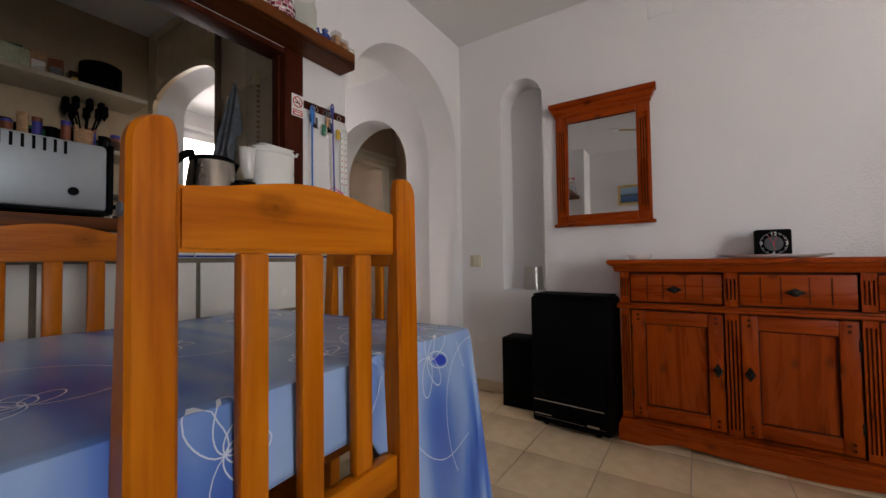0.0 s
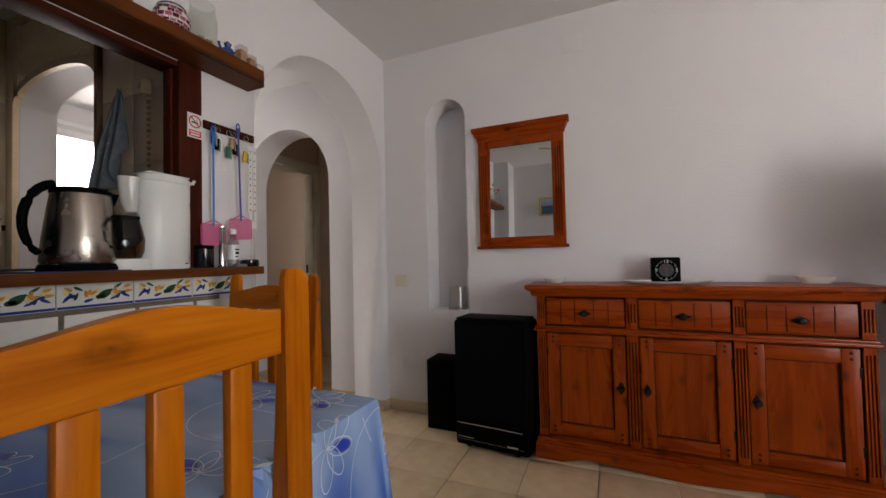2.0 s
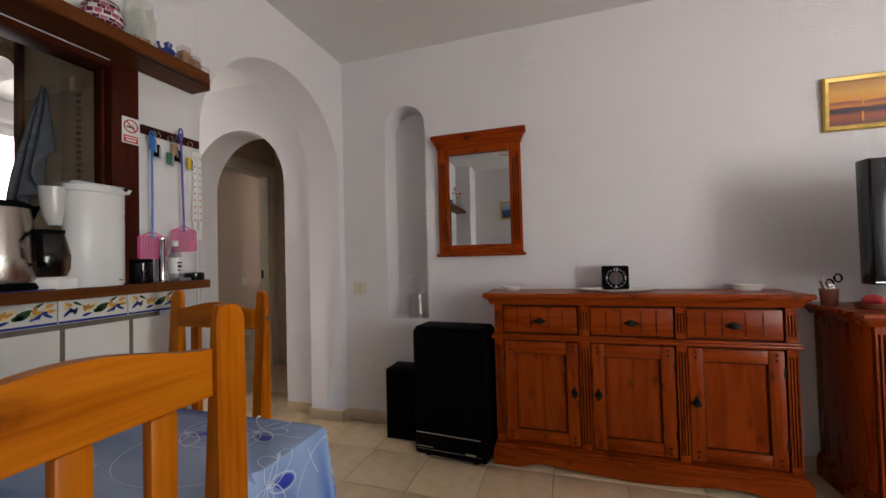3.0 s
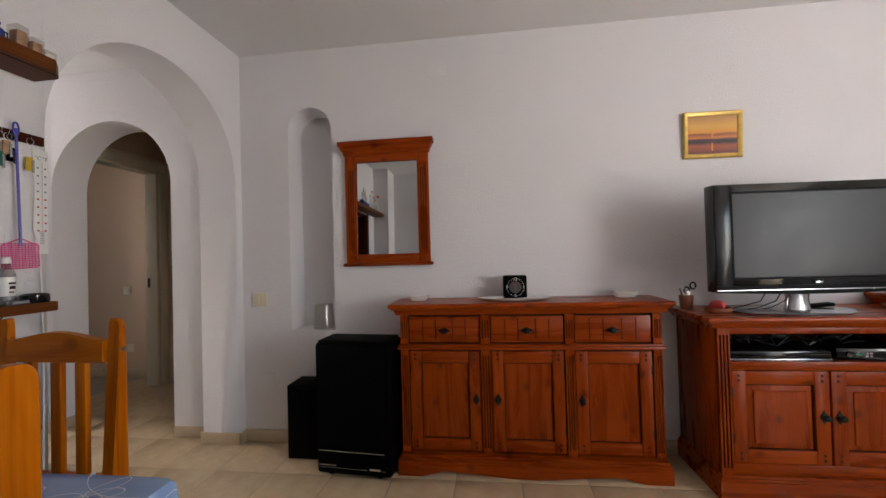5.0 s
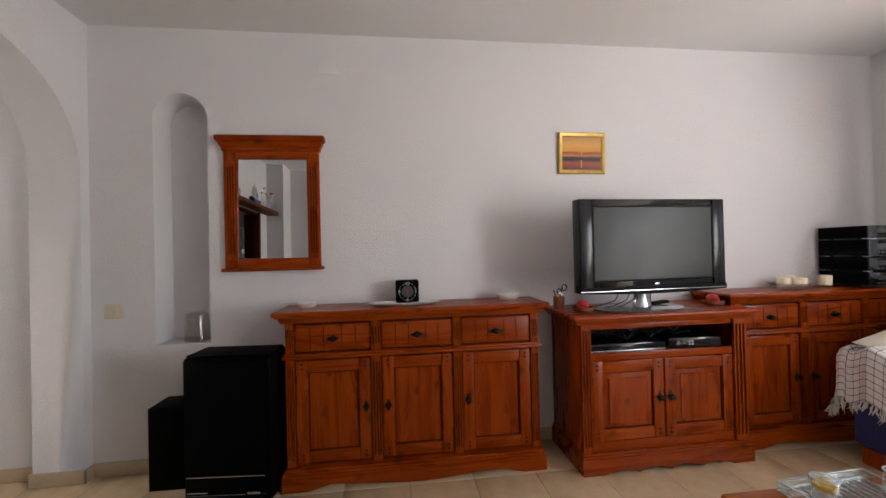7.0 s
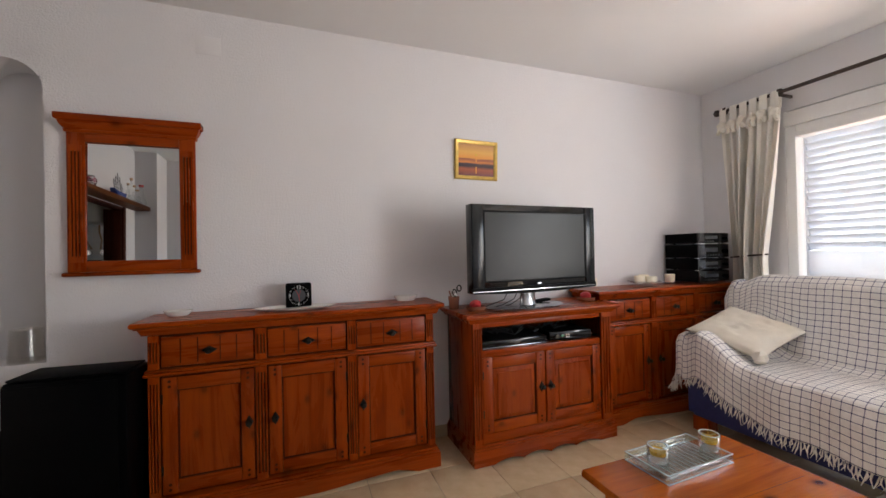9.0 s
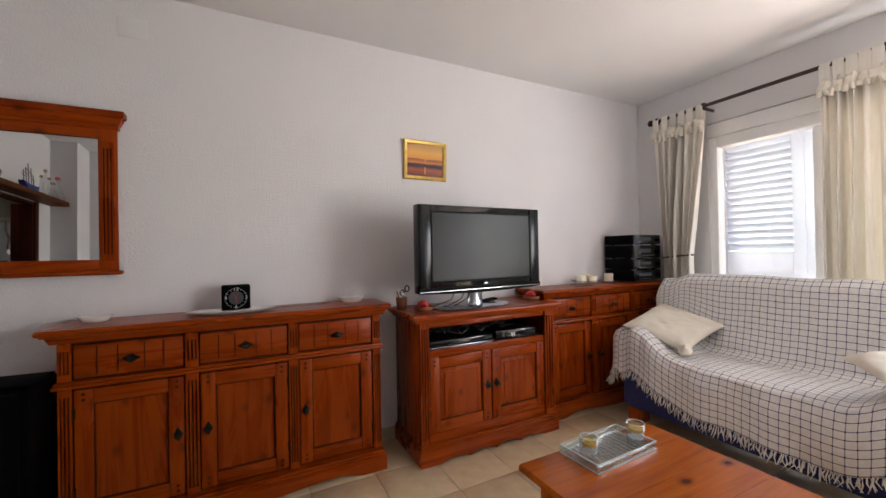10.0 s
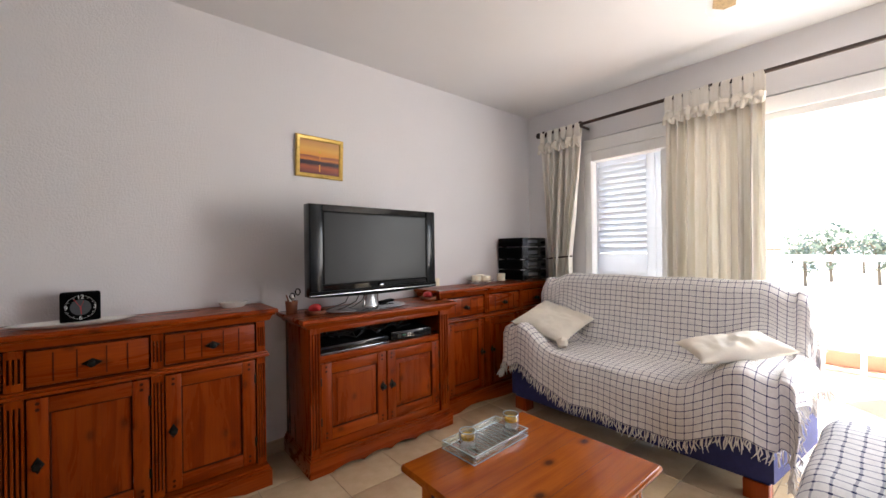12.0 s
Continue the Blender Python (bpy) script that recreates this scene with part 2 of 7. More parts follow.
# west kitchen wall: darker and browner than the beige tile
KITCHEN_BROWN = plain("brown_kitchen_wall", (0.40, 0.31, 0.20), 0.4, var=0.12)
GLASS = thin_glass("clear_glass", (0.93, 0.94, 0.94), 0.03, 1.0, 0.09)
JAR_GLASS = thin_glass("jar_glass", (0.93, 0.94, 0.92), 0.05, 0.35, 0.02)
GLASS_GREEN = thin_glass("thick_green_glass", (0.90, 0.94, 0.92), 0.03, 1.0, 0.15)
TUMBLER_GLASS = thin_glass("tumbler_glass", (0.93, 0.95, 0.95), 0.03, 1.2, 0.17)
# opaque pale tone that paints in the bright edges of clear glass
GLASS_EDGE_LIGHT = plain("glass_edge_light", (0.50, 0.55, 0.53), 0.15, var=0.15, scale=40)
PANE = thin_glass("window_glass")
WHITE_PAINT_OUT = plain("white_masonry", (0.8, 0.79, 0.76), 0.8, var=0.05)
CABLE = plain("white_cable", (0.7, 0.69, 0.66), 0.5, var=0.05)
BLACK_CABLE = plain("black_cable", (0.012, 0.012, 0.012), 0.5, var=0.05)
MIRROR = nodes_of("mirror_silver", 0.015, 1.0)[0]
MIRROR.node_tree.nodes["Principled BSDF"].inputs["Base Color"].default_value = (0.74, 0.75, 0.74, 1)


def tile_mat():
    m, nt, b = nodes_of("cream_floor_tile", 0.22)
    v = coords(nt)
    info = nt.nodes.new("ShaderNodeObjectInfo")
    f = calc(nt, "ADD", calc(nt, "MULTIPLY", noise_tex(nt, v, 14, 5), 0.92), calc(nt, "MULTIPLY", info.outputs["Random"], 0.08))
    nt.links.new(ramp(nt, f, [(0.25, (0.53, 0.40, 0.245)), (0.75, (0.645, 0.505, 0.325))]), b.inputs["Base Color"])
    bumped(nt, b, noise_tex(nt, v, 30, 2), 0.03, 0.002)
    return m


FLOOR_TILE = tile_mat()
SKIRTING = plain("beige_skirting_tile", (0.50, 0.40, 0.27), 0.3, var=0.06)
TERRACE_TILE = plain("terracotta_paving", (0.48, 0.26, 0.15), 0.6, var=0.12)


def throw_mat(name, pitch, width, faint):
    """White cotton with a navy windowpane check, woven bump."""
    m, nt, b = nodes_of(name, 0.95, 0, 0.2)
    uv = nt.nodes.new("ShaderNodeTexCoord").outputs["UV"]
    sep = nt.nodes.new("ShaderNodeSeparateXYZ")
    nt.links.new(uv, sep.inputs[0])
    fine = noise_tex(nt, uv, 160, 2)
    lines, dots = [], []
    for i in range(2):
        f = calc(nt, "FRACT", calc(nt, "DIVIDE", sep.outputs[i], pitch * (1.0, 1.08)[i]))
        d = calc(nt, "ABSOLUTE", calc(nt, "SUBTRACT", f, 0.5))
        ragged = calc(nt, "ADD", d, calc(nt, "MULTIPLY", fine, 0.03))
        lines.append(calc(nt, "LESS_THAN", ragged, width))
        dots.append(calc(nt, "LESS_THAN", ragged, width * 1.5))
    both = calc(nt, "MULTIPLY", dots[0], dots[1])
    one = calc(nt, "MAXIMUM", lines[0], calc(nt, "MULTIPLY", lines[1], 0.75))
    base = ramp(nt, noise_tex(nt, uv, 45, 3), [(0.3, (0.74, 0.72, 0.70)), (0.7, (0.85, 0.83, 0.81))])
    c1 = mixed(nt, calc(nt, "MULTIPLY", one, faint), base, (0.035, 0.045, 0.15))
    c2 = mixed(nt, both, c1, (0.012, 0.018, 0.08))
    nt.links.new(c2, b.inputs["Base Color"])
    bumped(nt, b, noise_tex(nt, uv, 260, 2), 0.6, 0.002)
    return m


THROW = throw_mat("checked_throw", 0.036, 0.06, 0.95)
BOLD_THROW = throw_mat("bold_checked_throw", 0.036, 0.085, 0.6)


def cloth_mat():
    """Blue oilcloth: wavy bands from pale to deep blue."""
    m, nt, b = nodes_of("blue_oilcloth", 0.25, 0, 0.55)
    uv = nt.nodes.new("ShaderNodeTexCoord").outputs["UV"]
    mp = nt.nodes.new("ShaderNodeMapping")
    mp.inputs["Scale"].default_value, mp.inputs["Rotation"].default_value = (1.0, 3.4, 1), (0, 0, 0.35)
    nt.links.new(uv, mp.inputs["Vector"])
    f = noise_tex(nt, mp.outputs[0], 1.5, 2, 0.4, 0.6)
    col = ramp(nt, f, [(0.33, (0.025, 0.065, 0.34)), (0.42, (0.09, 0.18, 0.47)), (0.50, (0.23, 0.34, 0.56)), (0.66, (0.33, 0.45, 0.65))])
    nt.links.new(col, b.inputs["Base Color"])
    bumped(nt, b, noise_tex(nt, uv, 400, 2), 0.08, 0.001)
    return m


OILCLOTH = cloth_mat()
PRINT_WHITE = plain("printed_white_line", (0.55, 0.60, 0.68), 0.3, var=0.04)
PRINT_BLUE = plain("printed_deep_blue", (0.02, 0.05, 0.42), 0.3, var=0.2, scale=30)


def curtain_mat():
    m, nt, b = nodes_of("cream_curtain", 0.95, 0, 0.1)
    v = coords(nt, (1, 1, 0.15))
    col = ramp(nt, noise_tex(nt, v, 60, 3), [(0.3, (0.88, 0.84, 0.76)), (0.7, (0.94, 0.91, 0.85))])
    nt.links.new(col, b.inputs["Base Color"])
    tr = nt.nodes.new("ShaderNodeBsdfTranslucent")
    nt.links.new(col, tr.inputs["Color"])
    mx = nt.nodes.new("ShaderNodeMixShader")
    mx.inputs[0].default_value = 0.27
    nt.links.new(b.outputs[0], mx.inputs[1])
    nt.links.new(tr.outputs[0], mx.inputs[2])
    nt.links.new(mx.outputs[0], nt.nodes["Material Output"].inputs["Surface"])
    bumped(nt, b, noise_tex(nt, coords(nt), 300, 2), 0.4, 0.001)
    return m


CURTAIN = curtain_mat()


def thin_pvc(name, color, through_light):
    """A thin sheet or blade that sunlight glows through."""
    m, nt, b = nodes_of(name, 0.4)
    col = ramp(nt, noise_tex(nt, coords(nt), 20, 2), [(0.3, tuple(c * 0.95 for c in color)), (0.7, color)])
    nt.links.new(col, b.inputs["Base Color"])
    tr, mx = nt.nodes.new("ShaderNodeBsdfTranslucent"), nt.nodes.new("ShaderNodeMixShader")
    nt.links.new(col, tr.inputs["Color"])
    mx.inputs[0].default_value = through_light
    for a, c in ((b.outputs[0], mx.inputs[1]), (tr.outputs[0], mx.inputs[2]), (mx.outputs[0], nt.nodes["Material Output"].inputs["Surface"])):
        nt.links.new(a, c)
    return m


SHUTTER_PVC = thin_pvc("thin_shutter_plastic", (0.82, 0.83, 0.85), 0.33)


def picture_mat(name, stops, axis_stretch, wave):
    """A painted scene: bands of colour by height, broken by streaks."""
    m, nt, b = nodes_of(name, 0.4)
    c = nt.nodes.new("ShaderNodeTexCoord").outputs["Generated"]
    sep = nt.nodes.new("ShaderNodeSeparateXYZ")
    nt.links.new(c, sep.inputs[0])
    mp = nt.nodes.new("ShaderNodeMapping")
    mp.inputs["Scale"].default_value = axis_stretch
    nt.links.new(c, mp.inputs["Vector"])
    n = noise_tex(nt, mp.outputs[0], 5, 3)
    h = calc(nt, "ADD", sep.outputs[2], calc(nt, "MULTIPLY", calc(nt, "SUBTRACT", n, 0.5), wave))
    nt.links.new(ramp(nt, h, stops), b.inputs["Base Color"])
    return m


SUNSET = picture_mat("sunset_painting", [(0.0, (0.12, 0.02, 0.02)), (0.2, (0.35, 0.07, 0.02)), (0.3, (0.03, 0.015, 0.02)), (0.38, (0.05, 0.02, 0.03)),
                                         (0.42, (0.62, 0.20, 0.03)), (0.52, (0.25, 0.07, 0.04)), (0.56, (0.72, 0.30, 0.04)), (0.75, (0.70, 0.38, 0.08)), (1.0, (0.5, 0.25, 0.09))], (0.6, 1, 6), 0.12)
SEASCAPE = picture_mat("seascape_painting", [(0.0, (0.02, 0.05, 0.12)), (0.35, (0.03, 0.12, 0.3)), (0.5, (0.08, 0.06, 0.05)), (0.6, (0.25, 0.4, 0.6)), (1.0, (0.4, 0.55, 0.7))], (2, 1, 4), 0.2)


# ---- mesh helpers ----
def smooth(a, b, t):
    t = min(1, max(0, (t - a) / (b - a)))
    return t * t * (3 - 2 * t)


def box(bm, x0, y0, z0, x1, y1, z1, bevel=0.0, seg=2):
    v = [bm.verts.new((x, y, z)) for z in (z0, z1) for y in (y0, y1) for x in (x0, x1)]
    f = [bm.faces.new([v[i] for i in q]) for q in ((0, 2, 3, 1), (4, 5, 7, 6), (0, 1, 5, 4), (2, 6, 7, 3), (0, 4, 6, 2), (1, 3, 7, 5))]
    if bevel:
        edges = list({e for g in f for e in g.edges})
        bmesh.ops.bevel(bm, geom=edges, offset=bevel, segments=seg, affect="EDGES", profile=0.5)
    return bm


def boxes(*rows, bevel=0.0):
    bm = bmesh.new()
    for r in rows:
        box(bm, *r, bevel=bevel)
    return bm


def lathe(profile, n=24, cx=0.0, cy=0.0, sx=1.0, sy=1.0, bm=None):
    """Profile rows of (radius, z) turned round the z axis."""
    bm = bm or bmesh.new()
    rings = []
    for r, z in profile:
        rings.append([bm.verts.new((cx + sx * r * math.cos(2 * math.pi * i / n), cy + sy * r * math.sin(2 * math.pi * i / n), z)) for i in range(n)] if r > 1e-6 else [bm.verts.new((cx, cy, z))])
    for a, b in zip(rings, rings[1:]):
        for i in range(n):
            j = (i + 1) % n
            if len(a) == 1 and len(b) > 1:
                bm.faces.new((a[0], b[j], b[i]))
            elif len(b) == 1 and len(a) > 1:
                bm.faces.new((a[i], a[j], b[0]))
            elif len(a) > 1:
                bm.faces.new((a[i], a[j], b[j], b[i]))
    return bm


def tube(points, r, n=8, bm=None, taper=None):
    """A round bar along points."""
    bm = bm or bmesh.new()
    pts = [Vector(p) for p in points]
    rings = []
    for k, p in enumerate(pts):
        d = (pts[min(k + 1, len(pts) - 1)] - pts[max(k - 1, 0)]).normalized()
        a = d.cross(Vector((0, 0, 1)) if abs(d.z) < 0.9 else Vector((1, 0, 0))).normalized()
        b = d.cross(a)
        rk = r if taper is None else r * taper[k]
        rings.append([bm.verts.new(p + rk * (a * math.cos(2 * math.pi * i / n) + b * math.sin(2 * math.pi * i / n))) for i in range(n)])
    for u, w in zip(rings, rings[1:]):
        for i in range(n):
            bm.faces.new((u[i], u[(i + 1) % n], w[(i + 1) % n], w[i]))
    bm.faces.new(rings[0][::-1])
    bm.faces.new(rings[-1])
    return bm


def slab(outline, axis, a, b, bm=None, bevel=0.0):
    """A flat board: outline of 2D points in the plane across axis, from a to b along it."""
    bm = bm or bmesh.new()
    put = {"x": lambda p, t: (t, p[0], p[1]), "y": lambda p, t: (p[0], t, p[1]), "z": lambda p, t: (p[0], p[1], t)}[axis]
    lo, hi = [bm.verts.new(put(p, a)) for p in outline], [bm.verts.new(put(p, b)) for p in outline]
    n = len(outline)
    f = [bm.faces.new(lo), bm.faces.new(hi[::-1])]
    for i in range(n):
        bm.faces.new((lo[i], hi[i], hi[(i + 1) % n], lo[(i + 1) % n]))
    if bevel:
        bmesh.ops.bevel(bm, geom=list({e for g in f for e in g.edges}), offset=bevel, segments=2, affect="EDGES")
    return bm


def sheet(fn, nu, nv, uv=None, thick=0.0):
    """A grid surface from fn(i/nu, j/nv); uv(u, v) gives cloth coordinates."""
    bm = bmesh.new()
    g = [[bm.verts.new(fn(i / nu, j / nv)) for j in range(nv + 1)] for i in range(nu + 1)]
    lay = bm.loops.layers.uv.new("UVMap")
    for i in range(nu):
        for j in range(nv):
            f = bm.faces.new((g[i][j], g[i + 1][j], g[i + 1][j + 1], g[i][j + 1]))
            for lp, (a, b) in zip(f.loops, ((i, j), (i + 1, j), (i + 1, j + 1), (i, j + 1))):
                lp[lay].uv = uv(a / nu, b / nv) if uv else (a / nu, b / nv)
    return bm


def finish(bm, name, mat, smooth=35.0):
    bmesh.ops.recalc_face_normals(bm, faces=bm.faces[:])
    me = bpy.data.meshes.new(name)
    bm.to_mesh(me)
    bm.free()
    me.materials.append(mat)
    if smooth:
        me.polygons.foreach_set("use_smooth", [True] * len(me.polygons))
        me.set_sharp_from_angle(angle=radians(smooth))
    return me


def part(name, bm, material, parent, label=""):
    ob = new(name, finish(bm, name, material))
    ob.parent = parent
    return tagged(ob, label) if label else ob


def thing(name, at, label, category, group="", kind=""):
    ob = new(name)
    ob.matrix_world = at
    ob.empty_display_size = 0.1
    return tagged(ob, label, category, group, kind)


def solid(name, bm, material, label, category, at=None, group="", kind=""):
    ob = new(name, finish(bm, name, material))
    if at is not None:
        ob.matrix_world = at
    return tagged(ob, label, category, group, kind)


def structure(name, bm, material, label=""):
    return tagged(new(name, finish(bm, name, material)), label or name.replace("_", " "), name.split("_")[0], kind="structure")


def thicken(ob, t, offset=0.0):
    m = ob.modifiers.new("thickness", "SOLIDIFY")
    m.thickness, m.offset = t, offset
    return ob


def letters(text, size, mat, parent, at, name="lettering"):
    cu = bpy.data.curves.new(name, "FONT")
    cu.body, cu.size, cu.align_x, cu.align_y, cu.extrude = text, size, "CENTER", "CENTER", 0.0004
    tmp = bpy.data.objects.new(name, cu)
    me = bpy.data.meshes.new_from_object(tmp)
    bpy.data.objects.remove(tmp)
    me.materials.append(mat)
    ob = new(name, me)
    ob.parent, ob.matrix_local = parent, at
    return ob


def wall(axis, p0, p1, s0, s1, z0, z1, holes=()):
    """A wall across axis from p0 to p1, along s0..s1, with holes (a, b, bottom, spring, arched) through it."""
    cuts = {s0, s1}
    for a, b, zb, zs, arched in holes:
        cuts |= {a + (b - a) * (0.5 - 0.5 * math.cos(math.pi * i / 28)) for i in range(29)} if arched else {a, b}
    cuts = sorted(cuts)
    bm = bmesh.new()

    def P(p, s, z):
        return bm.verts.new((p, s, z) if axis == "x" else (s, p, z))

    def quad(*q):
        bm.faces.new([P(*c) for c in q])

    def head(h, s):
        a, b, zb, zs, arched = h
        r = (b - a) / 2
        rise = r if arched is True else float(arched)
        return zs + rise * math.sqrt(max(0, 1 - ((s - (a + b) / 2) / r) ** 2))

    for sa, sb in zip(cuts, cuts[1:]):
        inside = [h for h in holes if h[0] - 1e-6 <= sa and sb <= h[1] + 1e-6]
        spans, low_a, low_b = [], z0, z0
        for h in inside:
            if h[2] > z0 + 1e-6:
                spans.append((z0, z0, h[2], h[2]))
                quad((p0, sa, h[2]), (p1, sa, h[2]), (p1, sb, h[2]), (p0, sb, h[2]))
            low_a, low_b = head(h, sa), head(h, sb)
            quad((p0, sa, low_a), (p1, sa, low_a), (p1, sb, low_b), (p0, sb, low_b))
            for s, at_end in ((sa, abs(sa - h[0]) < 1e-6), (sb, abs(sb - h[1]) < 1e-6)):
                if at_end:
                    quad((p0, s, h[2]), (p1, s, h[2]), (p1, s, h[3]), (p0, s, h[3]))
        spans.append((low_a, low_b, z1, z1))
        for a0, b0, a1, b1 in spans:
            for p in (p0, p1):
                quad((p, sa, a0), (p, sb, b0), (p, sb, b1), (p, sa, a1))
        quad((p0, sa, z1), (p1, sa, z1), (p1, sb, z1), (p0, sb, z1))
    for s in (s0, s1):
        quad((p0, s, z0), (p1, s, z0), (p1, s, z1), (p0, s, z1))
    bmesh.ops.remove_doubles(bm, verts=bm.verts[:], dist=1e-5)
    return bm


# ---- structure ----
NORTH, WEST, EAST, SOUTH, TOP = 2.645, -1.14, 3.90, -0.65, 2.5
structure("floor_bed", boxes((-4.6, SOUTH - 0.2, -0.12, 4.62, 4.4, -0.006)), GROUT, "grout bed under the cream floor tiles")
structure("ceiling", boxes((-4.6, SOUTH - 0.2, TOP, 4.25, 4.4, TOP + 0.12)), CEILING, "off-white painted ceiling")
wn = structure("wall_north", wall("y", NORTH, NORTH + 0.18, WEST - 0.02, 4.2, 0, TOP, [(-0.81, -0.52, 0.705, 1.985, True)]), PLASTER, "white textured plaster wall with an arched niche")
structure("wall_north_back", boxes((-1.38, NORTH + 0.182, 0, 4.2, NORTH + 0.3, TOP)), PLASTER_SMOOTH, "plaster back of the arched niche")
structure("wall_west", wall("x", WEST - 0.25, WEST, 1.335, NORTH, 0, TOP, [(1.52, 2.585, 0, 1.665, True)]), PLASTER, "white plaster wall with a wide round arch")
structure("wall_hatch", boxes((WEST - 0.15, -0.3, 0, WEST, 1.3345, 1.003), (WEST - 0.085, -0.3, 1.812, WEST, 1.3345, TOP), (WEST - 0.15, -0.3, 1.003, WEST, 0.03, 1.812), (WEST - 0.058, 1.2685, 1.003, WEST, 1.3345, 1.812)), PLASTER, "white plaster wall with a kitchen hatch")
structure("wall_stub", boxes((-1.39, -0.42, 0, -0.93, -0.302, TOP)), PLASTER, "short white plaster wall return")
structure("wall_southwest", boxes((-1.05, SOUTH, 0, -0.93, -0.422, TOP)), PLASTER, "white plaster wall")
structure("wall_south", boxes((-1.05, SOUTH - 0.15, 0, 4.2, SOUTH - 0.002, TOP)), PLASTER, "white plaster wall")
structure("wall_east", wall("x", EAST, EAST + 0.3, SOUTH, NORTH, 0, TOP, [(-0.62, 2.04, 0, 2.145, False)]), PLASTER_SMOOTH, "white plaster wall with a wide terrace opening")
structure("wall_lobby", wall("y", 2.66, 2.90, -3.6, WEST - 0.252, 0, TOP, [(-2.58, -1.66, 0, 1.69, True)]), PLASTER, "white plaster lobby wall with a round arch")
structure("wall_lobby_end", wall("x", -4.2, -4.05, 1.0, 4.3, 0, TOP, [(1.95, 2.56, 1.0, 2.22, False)]), PLASTER_SMOOTH, "white lobby end wall with a bright window")
structure("wall_hall", wall("x", -2.81, -2.69, 2.902, 3.95, 0, TOP, [(2.96, 3.66, 0, 2.04, False)]), HALL_PAINT, "beige hall wall with a doorway")
structure("wall_hall_end", boxes((-2.688, 3.75, 0, -1.2, 3.87, TOP)), HALL_PAINT, "beige hall end wall")
structure("wall_hall_side", boxes((-1.5, 2.902, 0, -1.39, 3.748, TOP)), HALL_PAINT, "beige hall side wall")
structure("wall_far_room", boxes((-4.05, 3.87, 0, -2.812, 4.0, TOP)), HALL_PAINT, "beige wall of the room beyond the doorway")
structure("wall_kitchen_north", wall("y", 1.335, 1.5, -2.99, WEST - 0.252, 0, TOP, [(-2.79, -1.96, 0, 1.985, 0.125)]), PLASTER_SMOOTH, "kitchen wall with an arched doorway")
structure("wall_kitchen_west", boxes((-2.99, -0.6, 0, -2.87, 1.333, TOP)), KITCHEN_BROWN, "brown kitchen wall")
structure("wall_kitchen_south", boxes((-2.87, -0.6, 0, -1.392, -0.45, TOP)), PLASTER_SMOOTH, "white kitchen wall")
structure("wall_lobby_south", boxes((-4.05, 1.335, 0, -2.992, 1.5, TOP)), PLASTER_SMOOTH, "white lobby wall")


def skirting(name, *rows):
    structure(name, boxes(*rows, bevel=0.003), SKIRTING, "beige tile skirting")


skirting("baseboard_north", (WEST, NORTH - 0.012, 0.001, 3.9, NORTH - 0.0005, 0.075))
skirting("baseboard_arch", (WEST - 0.262, 2.573, 0.001, WEST + 0.012, 2.5845, 0.075))
skirting("baseboard_corner", (WEST + 0.0005, 2.573, 0.001, WEST + 0.012, NORTH - 0.014, 0.0745))
skirting("baseboard_lobby", (-1.655, 2.648, 0.001, -1.404, 2.6595, 0.075))
skirting("baseboard_inner_arch", (-2.5795, 2.66, 0.001, -2.568, 2.9, 0.075))
skirting("baseboard_far_room", (-4.0, 3.858, 0.001, -2.815, 3.8695, 0.085))
skirting("baseboard_lobby_west", (-3.6, 2.648, 0.001, -2.585, 2.6595, 0.075))

# white casing of the doorway in the hall
casing = boxes((-2.6895, 3.66, 0, -2.672, 3.74, 2.04), (-2.6895, 2.903, 0, -2.672, 2.96, 2.04), (-2.6895, 2.903, 2.042, -2.670, 3.74, 2.12), (-2.6695, 2.903, 2.105, -2.660, 3.745, 2.135), bevel=0.004)
structure("door_casing", casing, IVORY, "cream painted casing of the hall doorway")
structure("door_jamb", boxes((-2.81, 3.635, 0, -2.692, 3.6595, 2.015), (-2.81, 2.9605, 0, -2.692, 2.985, 2.015), (-2.81, 2.9605, 2.016, -2.692, 3.6595, 2.0395)), IVORY, "cream painted door lining")
structure("latch_plate", boxes((-2.79, 3.6305, 0.93, -2.765, 3.6348, 1.02)), IRON, "dark latch plate in the door lining")

# lobby window: white frame and bright sky behind
lw = thing("window_1", pose(0, 0, 0), "white framed lobby window full of daylight", "window", kind="structure")
part("window_frame", boxes((-4.12, 1.91, 0.96, -4.04, 1.965, 2.27), (-4.12, 2.545, 0.96, -4.04, 2.60, 2.27), (-4.12, 1.966, 0.96, -4.04, 2.544, 1.015), (-4.12, 1.966, 2.205, -4.04, 2.544, 2.27), bevel=0.004), WHITE_PVC, lw)
pane = part("pane", boxes((-4.095, 1.966, 1.016, -4.09, 2.544, 2.204)), PANE, lw)
pane.visible_shadow = False
structure("lobby_cornice", boxes((-4.049, 1.86, 2.30, -4.03, 2.64, 2.345), bevel=0.006), WHITE_PVC, "white moulding over the lobby window")
structure("backdrop_lobby", boxes((-5.2, 0.4, 0.0, -5.15, 4.2, 3.4)), glow("bright_sky", (1.0, 0.90, 0.86), 2.2), "bright overcast backdrop outside the lobby window")


